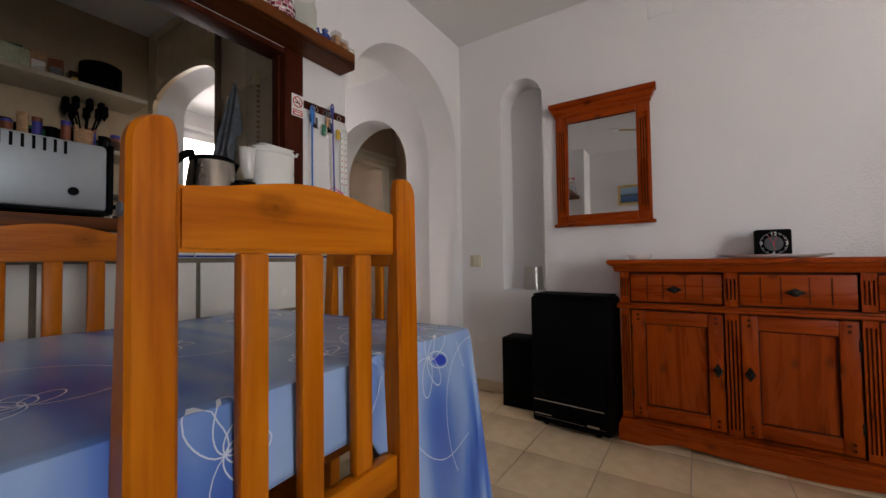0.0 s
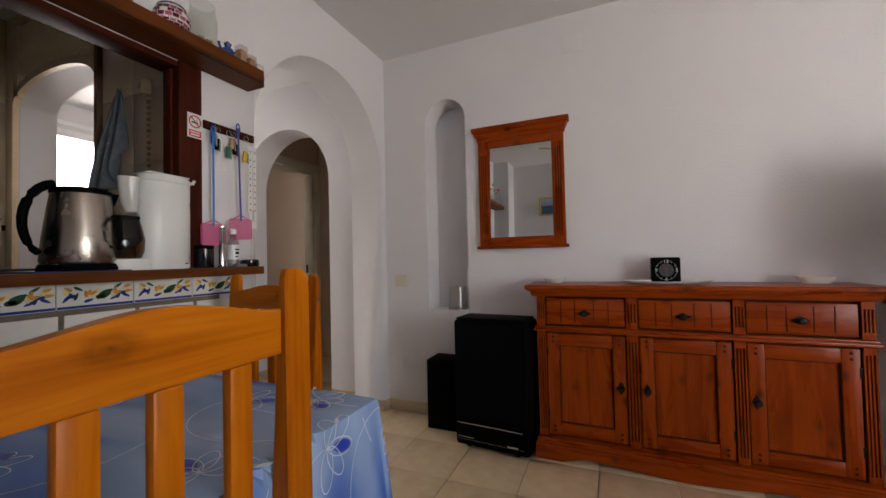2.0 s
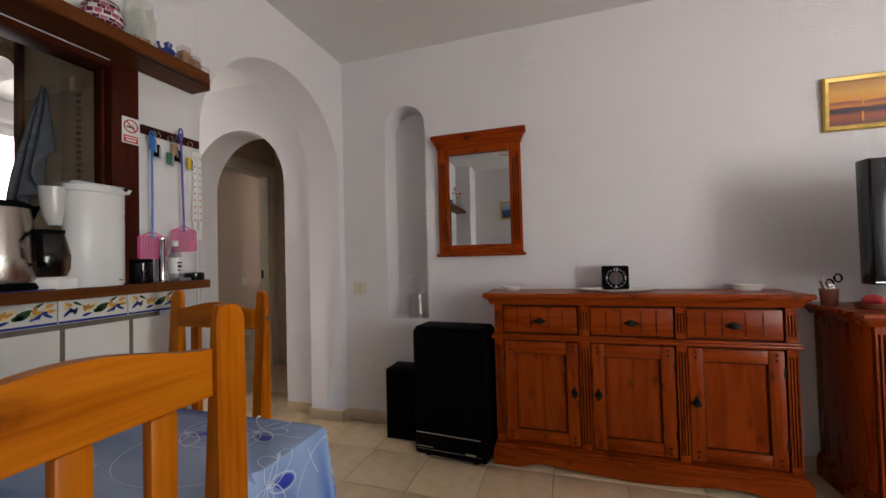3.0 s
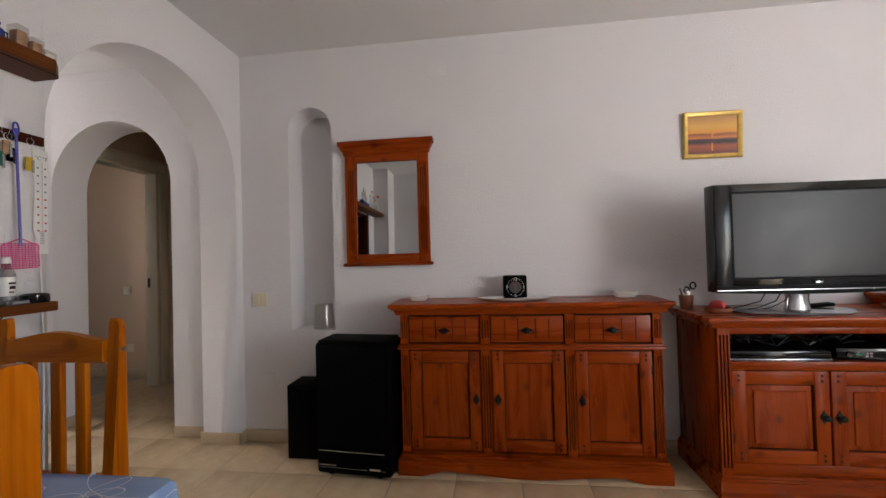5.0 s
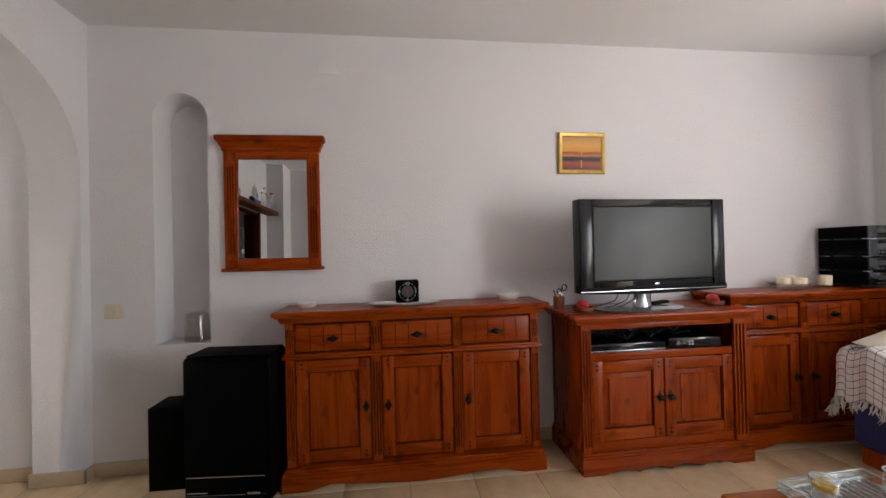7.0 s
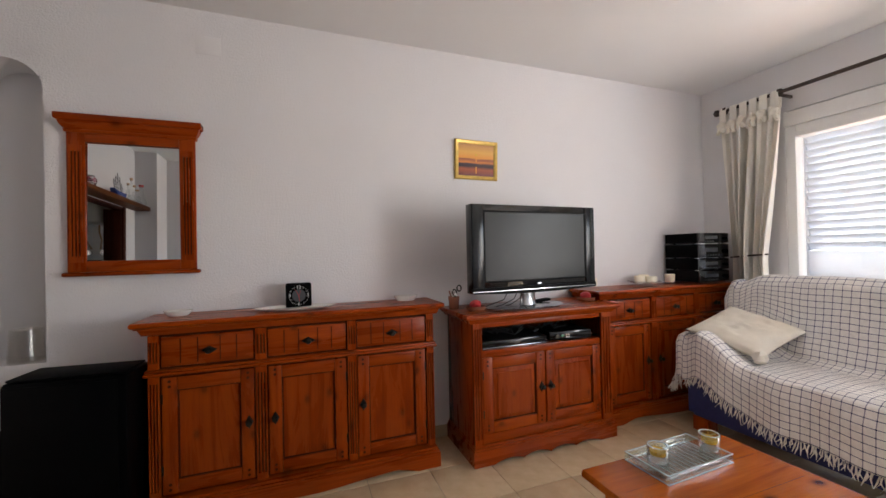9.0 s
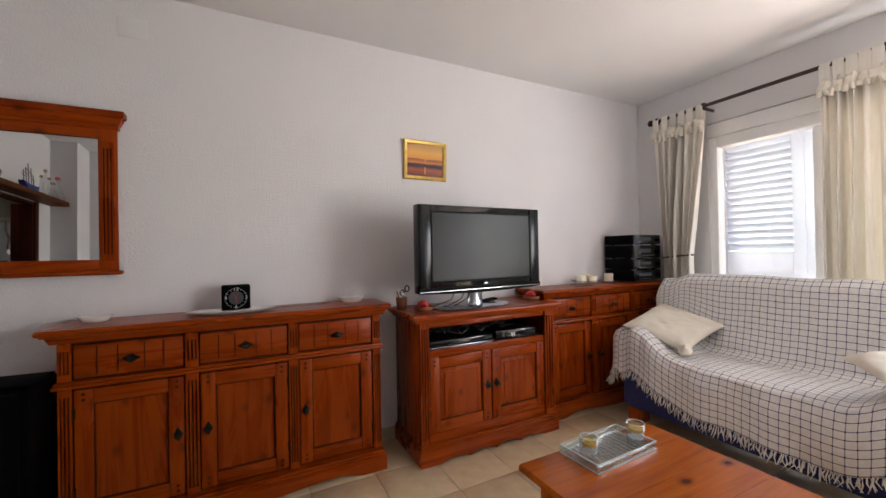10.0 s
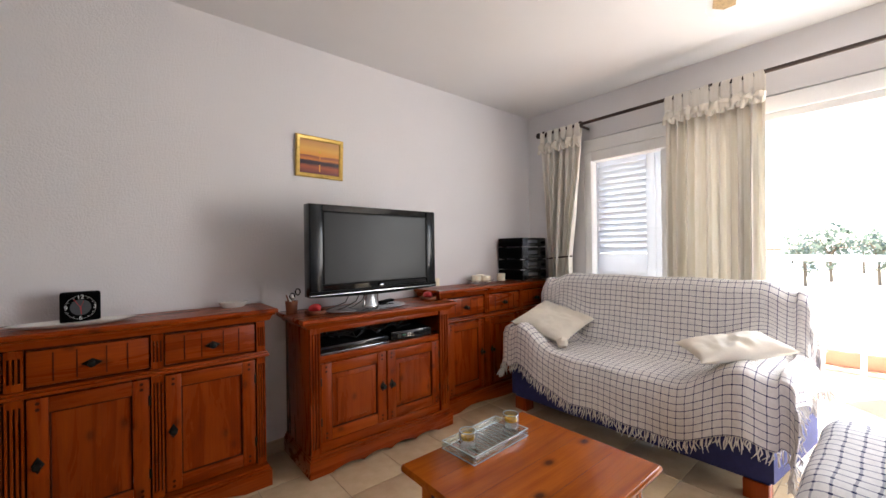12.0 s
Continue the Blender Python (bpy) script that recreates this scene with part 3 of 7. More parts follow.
# ---- sideboards ----
def flutes(x0, x1, z0, z1, y, depth=0.012, n=3):
    """The ribs of a pilaster with n vertical grooves."""
    bm = bmesh.new()
    w = (x1 - x0) / (2 * n + 1)
    for i in range(n + 1):
        a = x0 + 2 * i * w
        box(bm, a, y - depth, z0 + 0.03, a + w, y, z1 - 0.03)
    box(bm, x0, y - depth, z0, x1, y, z0 + 0.03)
    box(bm, x0, y - depth, z1 - 0.03, x1, y, z1)
    bmesh.ops.remove_doubles(bm, verts=bm.verts[:], dist=1e-5)
    return bm


def pilaster(parent, x0, x1, z0, z1, y, depth=0.012, wood_set=None):
    p = part("pilaster", flutes(x0, x1, z0, z1, y, depth), (wood_set or CHERRY)[2], parent)
    # one dark backing carries both the wax and the shade of the grooves
    part("groove", boxes((x0 + 0.0005, y + 0.0002, z0, x1 - 0.0005, y + 0.018, z1)), MAHOGANY[2], p, "dark grooves, wax and shade in one colour")
    return p


def knob(parent, x, y, z, upright=False):
    """A black iron diamond rosette with a turned knob."""
    a, b = (0.017, 0.03) if upright else (0.03, 0.017)
    bm = bmesh.new()
    c = [bm.verts.new((x + dx, y - 0.003, z + dz)) for dx, dz in ((a, 0), (0, b), (-a, 0), (0, -b))]
    d = [bm.verts.new((x + dx, y, z + dz)) for dx, dz in ((a * 1.15, 0), (0, b * 1.15), (-a * 1.15, 0), (0, -b * 1.15))]
    bm.faces.new(c)
    for i in range(4):
        bm.faces.new((c[i], d[i], d[(i + 1) % 4], c[(i + 1) % 4]))
    k = lathe([(0.005, 0), (0.005, 0.012), (0.012, 0.016), (0.0145, 0.021), (0.012, 0.027), (0.0, 0.030)], 14)
    bmesh.ops.transform(k, matrix=pose(x, y - 0.002, z, 90), verts=k.verts[:])
    me = bpy.data.meshes.new("t")
    k.to_mesh(me)
    bm.from_mesh(me)
    bpy.data.meshes.remove(me)
    k.free()
    return part("knob", bm, IRON, parent, "black iron knob on a diamond plate")


def panel_door(parent, x0, x1, z0, z1, y, knob_x, knob_z, raised=False, hinge_left=True):
    """A framed door: stiles, rails, sunk or raised panel, pegs, hinges, knob."""
    w = 0.062
    d = new("door")
    d.parent = parent
    for a, b in ((x0 + 0.002, x0 + w), (x1 - w, x1 - 0.002)):
        part("stile", boxes((a, y, z0, b, y + 0.02, z1), bevel=0.0025), CHERRY[2], d)
    for a, b in ((z1 - w, z1 - 0.001), (z0 + 0.001, z0 + w)):
        part("rail", boxes((x0 + w + 0.0005, y + 0.0015, a, x1 - w - 0.0005, y + 0.02, b), bevel=0.002), CHERRY[0], d)
    bm = boxes((x0 + w, y + 0.013, z0 + w, x1 - w, y + 0.0195, z1 - w))
    if raised:
        i, t = 0.006, 0.03
        a = [(x0 + w + i, z0 + w + i), (x1 - w - i, z0 + w + i), (x1 - w - i, z1 - w - i), (x0 + w + i, z1 - w - i)]
        b = [(x0 + w + t, z0 + w + t), (x1 - w - t, z0 + w + t), (x1 - w - t, z1 - w - t), (x0 + w + t, z1 - w - t)]
        va, vb, vc = [bm.verts.new((p, y + 0.0125, q)) for p, q in a], [bm.verts.new((p, y + 0.006, q)) for p, q in b], [bm.verts.new((p + (0.002 if p < (x0 + x1) / 2 else -0.002), y + 0.002, q + (0.002 if q < (z0 + z1) / 2 else -0.002))) for p, q in b]
        for u, v in ((va, vb), (vb, vc)):
            for k in range(4):
                bm.faces.new((u[k], u[(k + 1) % 4], v[(k + 1) % 4], v[k]))
        bm.faces.new(vc)
    part("panel", bm, CHERRY[2], d)
    m = 0.006
    part("moulding", boxes((x0 + w, y + 0.007, z0 + w, x0 + w + m, y + 0.014, z1 - w), (x1 - w - m, y + 0.007, z0 + w, x1 - w, y + 0.014, z1 - w), (x0 + w + m, y + 0.007, z1 - w - m, x1 - w - m, y + 0.014, z1 - w), (x0 + w + m, y + 0.007, z0 + w, x1 - w - m, y + 0.014, z0 + w + m), bevel=0.002), MAHOGANY[0], d)
    pegs = bmesh.new()
    for px in (x0 + w / 2, x1 - w / 2):
        for pz in (z0 + 0.02, z0 + 0.044, z1 - 0.02, z1 - 0.044):
            k = [pegs.verts.new((px + 0.006 * math.cos(q), y - 0.002, pz + 0.006 * math.sin(q))) for q in [math.pi * i / 4 for i in range(8)]]
            e = [pegs.verts.new((px + 0.0072 * math.cos(q), y + 0.001, pz + 0.0072 * math.sin(q))) for q in [math.pi * i / 4 for i in range(8)]]
            pegs.faces.new(k)
            for i in range(8):
                pegs.faces.new((k[i], e[i], e[(i + 1) % 8], k[(i + 1) % 8]))
    part("pegs", pegs, MAHOGANY[1], d)["kind"] = "stuff"
    hx = x0 - 0.003 if hinge_left else x1 - 0.007
    for hz in (z0 + 0.09, z1 - 0.12):
        part("hinge", boxes((hx, y - 0.003, hz, hx + 0.009, y + 0.004, hz + 0.045), bevel=0.002), IRON, d)
    knob(d, knob_x, y, knob_z, True)
    return d


def moulded_top(x0, x1, yf, yb, z, lower=0.028):
    """A tabletop with a rounded nose and a cove under it."""
    prof = [(0.0, z), (-0.004, z - 0.004), (-0.006, z - 0.012), (-0.003, z - 0.022), (0.006, z - 0.026), (0.008, z - 0.032), (0.018, z - 0.034), (0.03, z - 0.034 - lower)]
    bm = bmesh.new()
    rings = []
    for o, h in prof:
        rings.append([bm.verts.new(p) for p in ((x0 + o, yf + o, h), (x1 - o, yf + o, h), (x1 - o, yb, h), (x0 + o, yb, h))])
    bm.faces.new(rings[0])
    for a, b in zip(rings, rings[1:]):
        for i in range(4):
            bm.faces.new((a[i], a[(i + 1) % 4], b[(i + 1) % 4], b[i]))
    bm.faces.new(rings[-1][::-1])
    return bm


def plinth(x0, x1, yf, yb, h, scallop):
    """A base with a shaped lower edge on the front, plain sides, a stepped cap."""
    n = 64
    out = [(x0, 0), (x0 + 0.13, 0)]
    for i in range(n + 1):
        t = i / n
        out.append((x0 + 0.13 + (x1 - x0 - 0.26) * t, scallop(t)))
    out += [(x1 - 0.13, 0), (x1, 0), (x1, h), (x0, h)]
    bm = slab(out, "y", yf, yf + 0.022)
    box(bm, x0, yf + 0.022, 0, x0 + 0.02, yb, h)
    box(bm, x1 - 0.02, yf + 0.022, 0, x1, yb, h)
    box(bm, x0 + 0.006, yf + 0.006, h, x1 - 0.006, yb, h + 0.012)
    box(bm, x0 + 0.013, yf + 0.014, h + 0.012, x1 - 0.013, yb, h + 0.024)
    return bm


LOW = Matrix.Diagonal((1, 1, 0.987, 1))


def sideboard():
    s = thing("sideboard", pose(-0.09, 2.336, 0) @ LOW, "cherry-stained pine sideboard with three drawers and three doors", "sideboard", "matching sideboards")
    f = 0.034
    part("top", moulded_top(0, 1.45, 0, 0.304, 0.912), CHERRY[0], s)
    # dark core paints in the shade of the gaps between doors and drawers
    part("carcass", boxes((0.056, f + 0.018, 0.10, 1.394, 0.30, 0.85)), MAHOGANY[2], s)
    for a, b in ((0.05, 0.0555), (1.3945, 1.40)):
        part("side_panel", boxes((a, f + 0.014, 0.10, b, 0.30, 0.85)), CHERRY[2], s)
    part("belt", boxes((0.035, f - 0.016, 0.662, 1.415, 0.302, 0.678), (0.04, f - 0.009, 0.678, 1.41, 0.302, 0.69), bevel=0.004), CHERRY[0], s)
    part("base", plinth(0.036, 1.412, -0.018, 0.302, 0.082, lambda t: 0.03 * min(1, 10 * t, 10 * (1 - t)) - 0.028 * max(0, math.sin(math.pi * t)) ** 3 + 0.001), CHERRY[0], s)
    xs = [(0.10, 0.483), (0.541, 0.919), (0.971, 1.351)]
    for a, b in ((0.05, 0.10), (0.483, 0.541), (0.919, 0.971), (1.351, 1.40)):
        for z0, z1 in ((0.108, 0.660), (0.692, 0.848)):
            pilaster(s, a + 0.004, b - 0.004, z0, z1, f + 0.004)
    for k, (a, b) in enumerate(xs):
        dr = part("drawer", boxes((a + 0.002, f, 0.70, b - 0.002, f + 0.02, 0.838), bevel=0.003), CHERRY[0], s)
        for q in (0.2, 0.38, 0.62, 0.8):
            # thin dark strips laid on the drawer face draw its grooves
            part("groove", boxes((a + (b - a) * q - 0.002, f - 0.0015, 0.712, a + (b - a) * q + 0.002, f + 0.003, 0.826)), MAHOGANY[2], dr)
        knob(dr, (a + b) / 2, f, 0.762)
    for k, (a, b) in enumerate(xs):
        kx = (b - 0.028) if k == 0 else (a + 0.03)
        panel_door(s, a, b, 0.115, 0.652, f, kx, 0.392, False, k == 0)
    return s


left_board = sideboard()
right_board = copy_thing(left_board, pose(-0.09 + 2.553, 2.336, 0))
tagged(right_board, "cherry-stained pine sideboard with a stereo standing on it")


# ---- television cabinet ----
def tv_cabinet():
    c = thing("tv_cabinet", pose(1.45, 2.205, 0) @ LOW, "cherry-stained pine television cabinet with an open shelf and two doors", "cabinet")
    W, D, H = 1.05, 0.43, 0.848
    part("top", moulded_top(0, W, 0, D, H, 0.02), CHERRY[0], c)
    y = 0.038
    part("side_panel", boxes((0.045, y + 0.012, 0.1, 0.065, D - 0.005, 0.795), bevel=0.002), CHERRY[2], c)
    part("side_panel", boxes((W - 0.065, y + 0.012, 0.1, W - 0.045, D - 0.005, 0.795), bevel=0.002), CHERRY[2], c)
    part("back_panel", boxes((0.066, D - 0.02, 0.1, W - 0.066, D - 0.008, 0.794)), MAHOGANY[2], c)
    part("shelf", boxes((0.066, y + 0.015, 0.615, W - 0.066, D - 0.021, 0.633)), CHERRY[0], c)
    part("bottom_panel", boxes((0.066, y + 0.022, 0.1, W - 0.066, D - 0.021, 0.12)), CHERRY[0], c)
    part("top_rail", boxes((0.1, y + 0.003, 0.766, W - 0.122, y + 0.022, 0.795), bevel=0.002), CHERRY[0], c)
    part("middle_rail", boxes((0.1, y + 0.002, 0.596, W - 0.122, y + 0.0145, 0.636), bevel=0.002), CHERRY[0], c)
    part("bottom_rail", boxes((0.1, y + 0.002, 0.113, W - 0.122, y + 0.0215, 0.163), bevel=0.002), CHERRY[0], c)
    part("base", plinth(0.03, W - 0.03, 0.012, D - 0.003, 0.088, lambda t: 0.024 * abs(math.sin(math.pi * 4 * t)) ** 0.8 * (0.6 + 0.4 * math.sin(math.pi * t)) + 0.003), CHERRY[0], c)
    for a, b in ((0.045, 0.098), (W - 0.12, W - 0.045)):
        pilaster(c, a, b, 0.114, 0.794, y + 0.002)
    panel_door(c, 0.104, 0.515, 0.165, 0.593, y, 0.487, 0.385, True, True)
    panel_door(c, 0.519, 0.928, 0.165, 0.593, y, 0.55, 0.385, True, False)
    return c


tv_cabinet()


# ---- television ----
def television():
    t = thing("television", pose(1.928, 2.262, 0.8375, 0, 0, 3.0), "black flat-screen television on an oval silver stand", "television")
    w, z0, z1 = 0.44, 0.113, 0.612
    part("housing", boxes((-w, -0.02, z0, w, 0.045, z1), bevel=0.004), BLACK_GLOSS, t)
    part("back_cover", boxes((-w + 0.1, 0.045, z0 + 0.06, w - 0.1, 0.10, z1 - 0.08), bevel=0.02), BLACK_MATT, t)
    part("speaker_panel", boxes((-w + 0.004, -0.026, z0 + 0.03, -w + 0.075, -0.0205, z1 - 0.004), bevel=0.003), BLACK_PANEL, t)
    part("speaker_panel", boxes((w - 0.075, -0.026, z0 + 0.03, w - 0.004, -0.0205, z1 - 0.004), bevel=0.003), BLACK_PANEL, t)
    part("screen", boxes((-0.355, -0.0225, z0 + 0.068, 0.355, -0.0205, z1 - 0.045)), SCREEN, t, "switched-off grey screen")
    part("bezel", boxes((-0.365, -0.026, z1 - 0.044, 0.365, -0.0205, z1 - 0.036), (-0.365, -0.026, z0 + 0.058, 0.365, -0.0205, z0 + 0.067), (-0.365, -0.026, z0 + 0.0675, -0.3565, -0.0205, z1 - 0.0445), (0.3565, -0.026, z0 + 0.0675, 0.365, -0.0205, z1 - 0.0445)), BLACK_ENAMEL, t)
    chin = slab([(-w, z0 + 0.03)] + [(-w + 2 * w * i / 20, z0 - 0.012 * math.sin(math.pi * i / 20)) for i in range(21)] + [(w, z0 + 0.03)], "y", -0.028, -0.0205)
    part("chin", chin, BLACK_ENAMEL, t)
    part("trim_strip", boxes((-w, -0.031, z0 + 0.008, w, -0.0285, z0 + 0.012)), SILVER, t, "thin silver strip")
    part("badge", boxes((-0.012, -0.0305, z0 + 0.036, 0.018, -0.0283, z0 + 0.046), bevel=0.001), SILVER, t)
    part("neck", lathe([(0.062, 0.012), (0.055, 0.03), (0.05, 0.07), (0.056, 0.108), (0.0, 0.108)], 24, 0, 0.09, 1.0, 0.6), SILVER, t)
    part("foot", lathe([(0.0, 0.0), (0.27, 0.0), (0.275, 0.006), (0.262, 0.012), (0.1, 0.018), (0.0, 0.018)], 48, 0, 0.125, 1.0, 0.56), SILVER, t, "oval silver stand")
    for a, s in ((-0.17, 0.06), (-0.1, 0.02), (-0.06, 0.0)):
        part("cable", tube([(a, 0.05, 0.105), (a - 0.02, 0.06, 0.06), (a - 0.06 - s, 0.09, 0.025), (a - 0.1 - s, 0.13, 0.01), (a - 0.1, 0.2, 0.006)], 0.0028, 6), BLACK_CABLE, t)
    return t


television()
solid("remote_control", boxes((-0.06, -0.022, 0, 0.06, 0.022, 0.017), bevel=0.006), BLACK_MATT, "black remote control lying on the television stand", "remote", pose(2.06, 2.40, 0.856, 0, -3, 12))


# ---- wall mirror ----
def wall_mirror():
    m = thing("wall_mirror", pose(-0.162, NORTH, 1.105), "cherry-stained pine mirror with fluted sides and a cornice", "mirror")
    part("glass", boxes((-0.2, -0.014, 0.06, 0.2, -0.011, 0.665)), MIRROR, m, "mirror glass").matrix_local = pose(0, 0, 0.36, -0.95) @ pose(0, 0, -0.36)
    part("backing", boxes((-0.262, -0.006, 0.02, 0.262, -0.001, 0.70)), CHERRY[2], m)
    for a, b in ((-0.265, -0.193), (0.193, 0.265)):
        st = part("stile", boxes((a, -0.024, 0.02, b, -0.0146, 0.70), bevel=0.002), CHERRY[2], m)
        part("fluting", flutes(a + 0.012, b - 0.012, 0.066, 0.63, -0.0252, 0.006), CHERRY[2], st)
        # dark backing between the flutes, wax and painted shade together
        part("groove", boxes((a + 0.0125, -0.0249, 0.067, b - 0.0125, -0.0242, 0.629)), MAHOGANY[2], st)
    for a, b in ((0.02, 0.073), (0.648, 0.70)):
        part("rail", boxes((-0.1925, -0.026, a, 0.1925, -0.0145, b), bevel=0.002), CHERRY[0], m)
    part("sill", boxes((-0.281, -0.045, 0.0, 0.281, -0.001, 0.02), bevel=0.007), CHERRY[0], m)
    prof = [(0.0, 0.690), (0.005, 0.693), (0.007, 0.704), (0.004, 0.707), (0.010, 0.712), (0.020, 0.730), (0.023, 0.742), (0.030, 0.745), (0.033, 0.752), (0.033, 0.772), (0.030, 0.775)]
    bm = bmesh.new()
    rings = [[bm.verts.new(p) for p in ((-0.266 - o, -0.026 - o, z), (0.266 + o, -0.026 - o, z), (0.266 + o, -0.001, z), (-0.266 - o, -0.001, z))] for o, z in prof]
    bm.faces.new(rings[0])
    for a, b in zip(rings, rings[1:]):
        for i in range(4):
            bm.faces.new((a[i], a[(i + 1) % 4], b[(i + 1) % 4], b[i]))
    bm.faces.new(rings[-1])
    part("cornice", bm, CHERRY[0], m)
    return m


wall_mirror()


def framed_picture(name, at, w, h, paint, label):
    """A gilt frame with a mitred, rounded moulding."""
    f = thing(name, at, label, "picture")
    prof = [(0.0, 0.0), (0.0, 0.014), (0.006, 0.02), (0.018, 0.017), (0.026, 0.01), (0.028, 0.0)]
    bm = bmesh.new()
    rings = [[bm.verts.new((sx * (w / 2 - o), -d, sz * (h / 2 - o))) for sx, sz in ((-1, -1), (1, -1), (1, 1), (-1, 1))] for o, d in prof]
    for a, b in zip(rings, rings[1:]):
        for i in range(4):
            bm.faces.new((a[i], a[(i + 1) % 4], b[(i + 1) % 4], b[i]))
    part("frame", bm, GOLD, f, "gilt moulded frame")
    part("canvas", boxes((-w / 2 + 0.027, -0.008, -h / 2 + 0.027, w / 2 - 0.027, -0.003, h / 2 - 0.027)), paint, f)
    return f


sunset = framed_picture("framed_picture", pose(1.727, NORTH - 0.004, 1.797, 2.0, 0.6, 0), 0.312, 0.262, SUNSET, "small gilt-framed sunset painting over the television")
sun_disc = lathe([(0.0, 0.0), (0.007, 0.0), (0.0, 0.001)], 16)
bmesh.ops.transform(sun_disc, matrix=pose(-0.002, -0.0085, 0.035, 90), verts=sun_disc.verts[:])
part("painted_sun", sun_disc, YELLOW_PLASTIC, sunset)
ORANGE_PAINT = plain("orange_paint", (0.78, 0.30, 0.04), 0.45, var=0.15, scale=60)
part("painted_glint", boxes((-0.006, -0.0092, -0.09, 0.002, -0.0083, -0.045)), ORANGE_PAINT, sunset)
part("painted_glint", boxes((-0.004, -0.0092, -0.015, 0.001, -0.0083, 0.02)), ORANGE_PAINT, sunset)
framed_picture("framed_picture", pose(-0.405, SOUTH + 0.006, 1.875, 2, 0, 180), 0.312, 0.262, SEASCAPE, "gilt-framed blue seascape on the white wall")


# ---- heater and loudspeaker ----
def gas_heater():
    h = thing("gas_heater", pose(-0.284, 2.268, 0, 0, 0, -5.0), "black enamelled portable gas heater on castors", "heater")
    w = 0.212
    body = boxes((-w, 0.0, 0.014, w, 0.225, 0.708), bevel=0.02)
    part("body", body, BLACK_ENAMEL, h)
    part("front_plate", boxes((-w + 0.012, -0.006, 0.165, w - 0.03, -0.0005, 0.69), bevel=0.004), BLACK_MATT, h)
    part("top_cap", boxes((-w + 0.014, 0.012, 0.7085, w - 0.014, 0.2, 0.718), bevel=0.004), BLACK_MATT, h)
    part("trim_strip", boxes((-w + 0.02, -0.009, 0.14, w - 0.034, -0.0062, 0.145)), SILVER, h, "thin silver trim strip")
    part("lettering_bar", boxes((-w + 0.02, -0.004, 0.063, -w + 0.115, -0.0004, 0.068), (-w + 0.015, -0.004, 0.052, w - 0.13, -0.0004, 0.0535), (w - 0.12, -0.004, 0.052, w - 0.06, -0.0004, 0.063), (w - 0.055, -0.004, 0.052, w - 0.03, -0.0004, 0.0535)), SILVER, h, "small silver lettering and line")
    for x in (-0.14, 0.14):
        for y in (0.03, 0.18):
            c = lathe([(0.0, -0.012), (0.01, -0.012), (0.012, 0.0), (0.01, 0.012), (0.0, 0.012)], 14)
            bmesh.ops.transform(c, matrix=pose(x, y, 0.0122, 0, 90, 0), verts=c.verts[:])
            part("castor", c, BLACK_MATT, h)
    return h


gas_heater()
spk = thing("loudspeaker", pose(-0.742, 2.437, 0), "black boxy loudspeaker standing on the tiled floor", "loudspeaker")
part("cabinet", boxes((0, 0.008, 0.0, 0.215, 0.19, 0.422), bevel=0.003), BLACK_MATT, spk)
part("grille", boxes((0.006, 0, 0.008, 0.209, 0.0075, 0.414), bevel=0.003), BLACK_ENAMEL, spk)


# ---- dining table, cloth, chairs ----
def dining_table():
    t = thing("dining_table", pose(0, 0, 0), "pine dining table hidden under a blue oilcloth", "table")
    part("tabletop", boxes((-0.885, -0.26, 0.72, -0.16, 0.96, 0.75), bevel=0.004), PINE[1], t)
    part("apron", boxes((-0.84, -0.22, 0.63, -0.205, 0.92, 0.719)), PINE[1], t)
    for x in (-0.84, -0.26):
        for y in (-0.22, 0.865):
            part("leg", boxes((x, y, 0, x + 0.055, y + 0.055, 0.629), bevel=0.004), PINE[2], t)


dining_table()
TX0, TX1, TY0, TY1, TZ, DROP, SHORT = -0.892, -0.153, -0.267, 0.967, 0.7545, 0.40, 0.115


def cloth_point(a, b, lift=0.0):
    """Cloth coordinates (metres, table's own) to the draped place."""
    cx, cy = min(max(a, TX0), TX1), min(max(b, TY0), TY1)
    dx, dy = a - cx, b - cy
    d = math.hypot(dx, dy)
    if d < 1e-6:
        return (a, b, TZ + lift + 0.0012 * noise.noise((a * 5, b * 5, 0)))
    ang = math.atan2(dy, dx)
    drop = min(d, DROP * 1.12)
    fold = 0.012 * math.sin(b * 17 + 1.0) * abs(dx) / d + 0.03 * math.sin(a * 19) * abs(dy) / d
    out = 0.006 + lift + drop * 0.05 + (fold * min(1, drop / 0.25) if dx == 0 or dy == 0 else 0.03 * math.sin(2 * abs(ang) if abs(ang) < math.pi / 2 else 2 * (math.pi - abs(ang))) * drop / DROP)
    r = 0.012
    down = drop if drop > r else drop * drop / r * 0.5
    return (cx + out * dx / d, cy + out * dy / d, TZ - down)


def hem(b):
    """Drop of the long sides: drawn up short where the chairs stand."""
    return SHORT + (DROP - SHORT) * smooth(0.62, 0.80, b)


def cloth_uv(u, v):
    b = TY0 - DROP + v * (TY1 - TY0 + 2 * DROP)
    return TX0 - hem(b) + u * (TX1 - TX0 + 2 * hem(b)), b


cloth = thicken(solid("tablecloth", sheet(lambda u, v: cloth_point(*cloth_uv(u, v)), 90, 110, cloth_uv), OILCLOTH, "shiny blue oilcloth with white line flowers over the table", "tablecloth"), 0.0015)


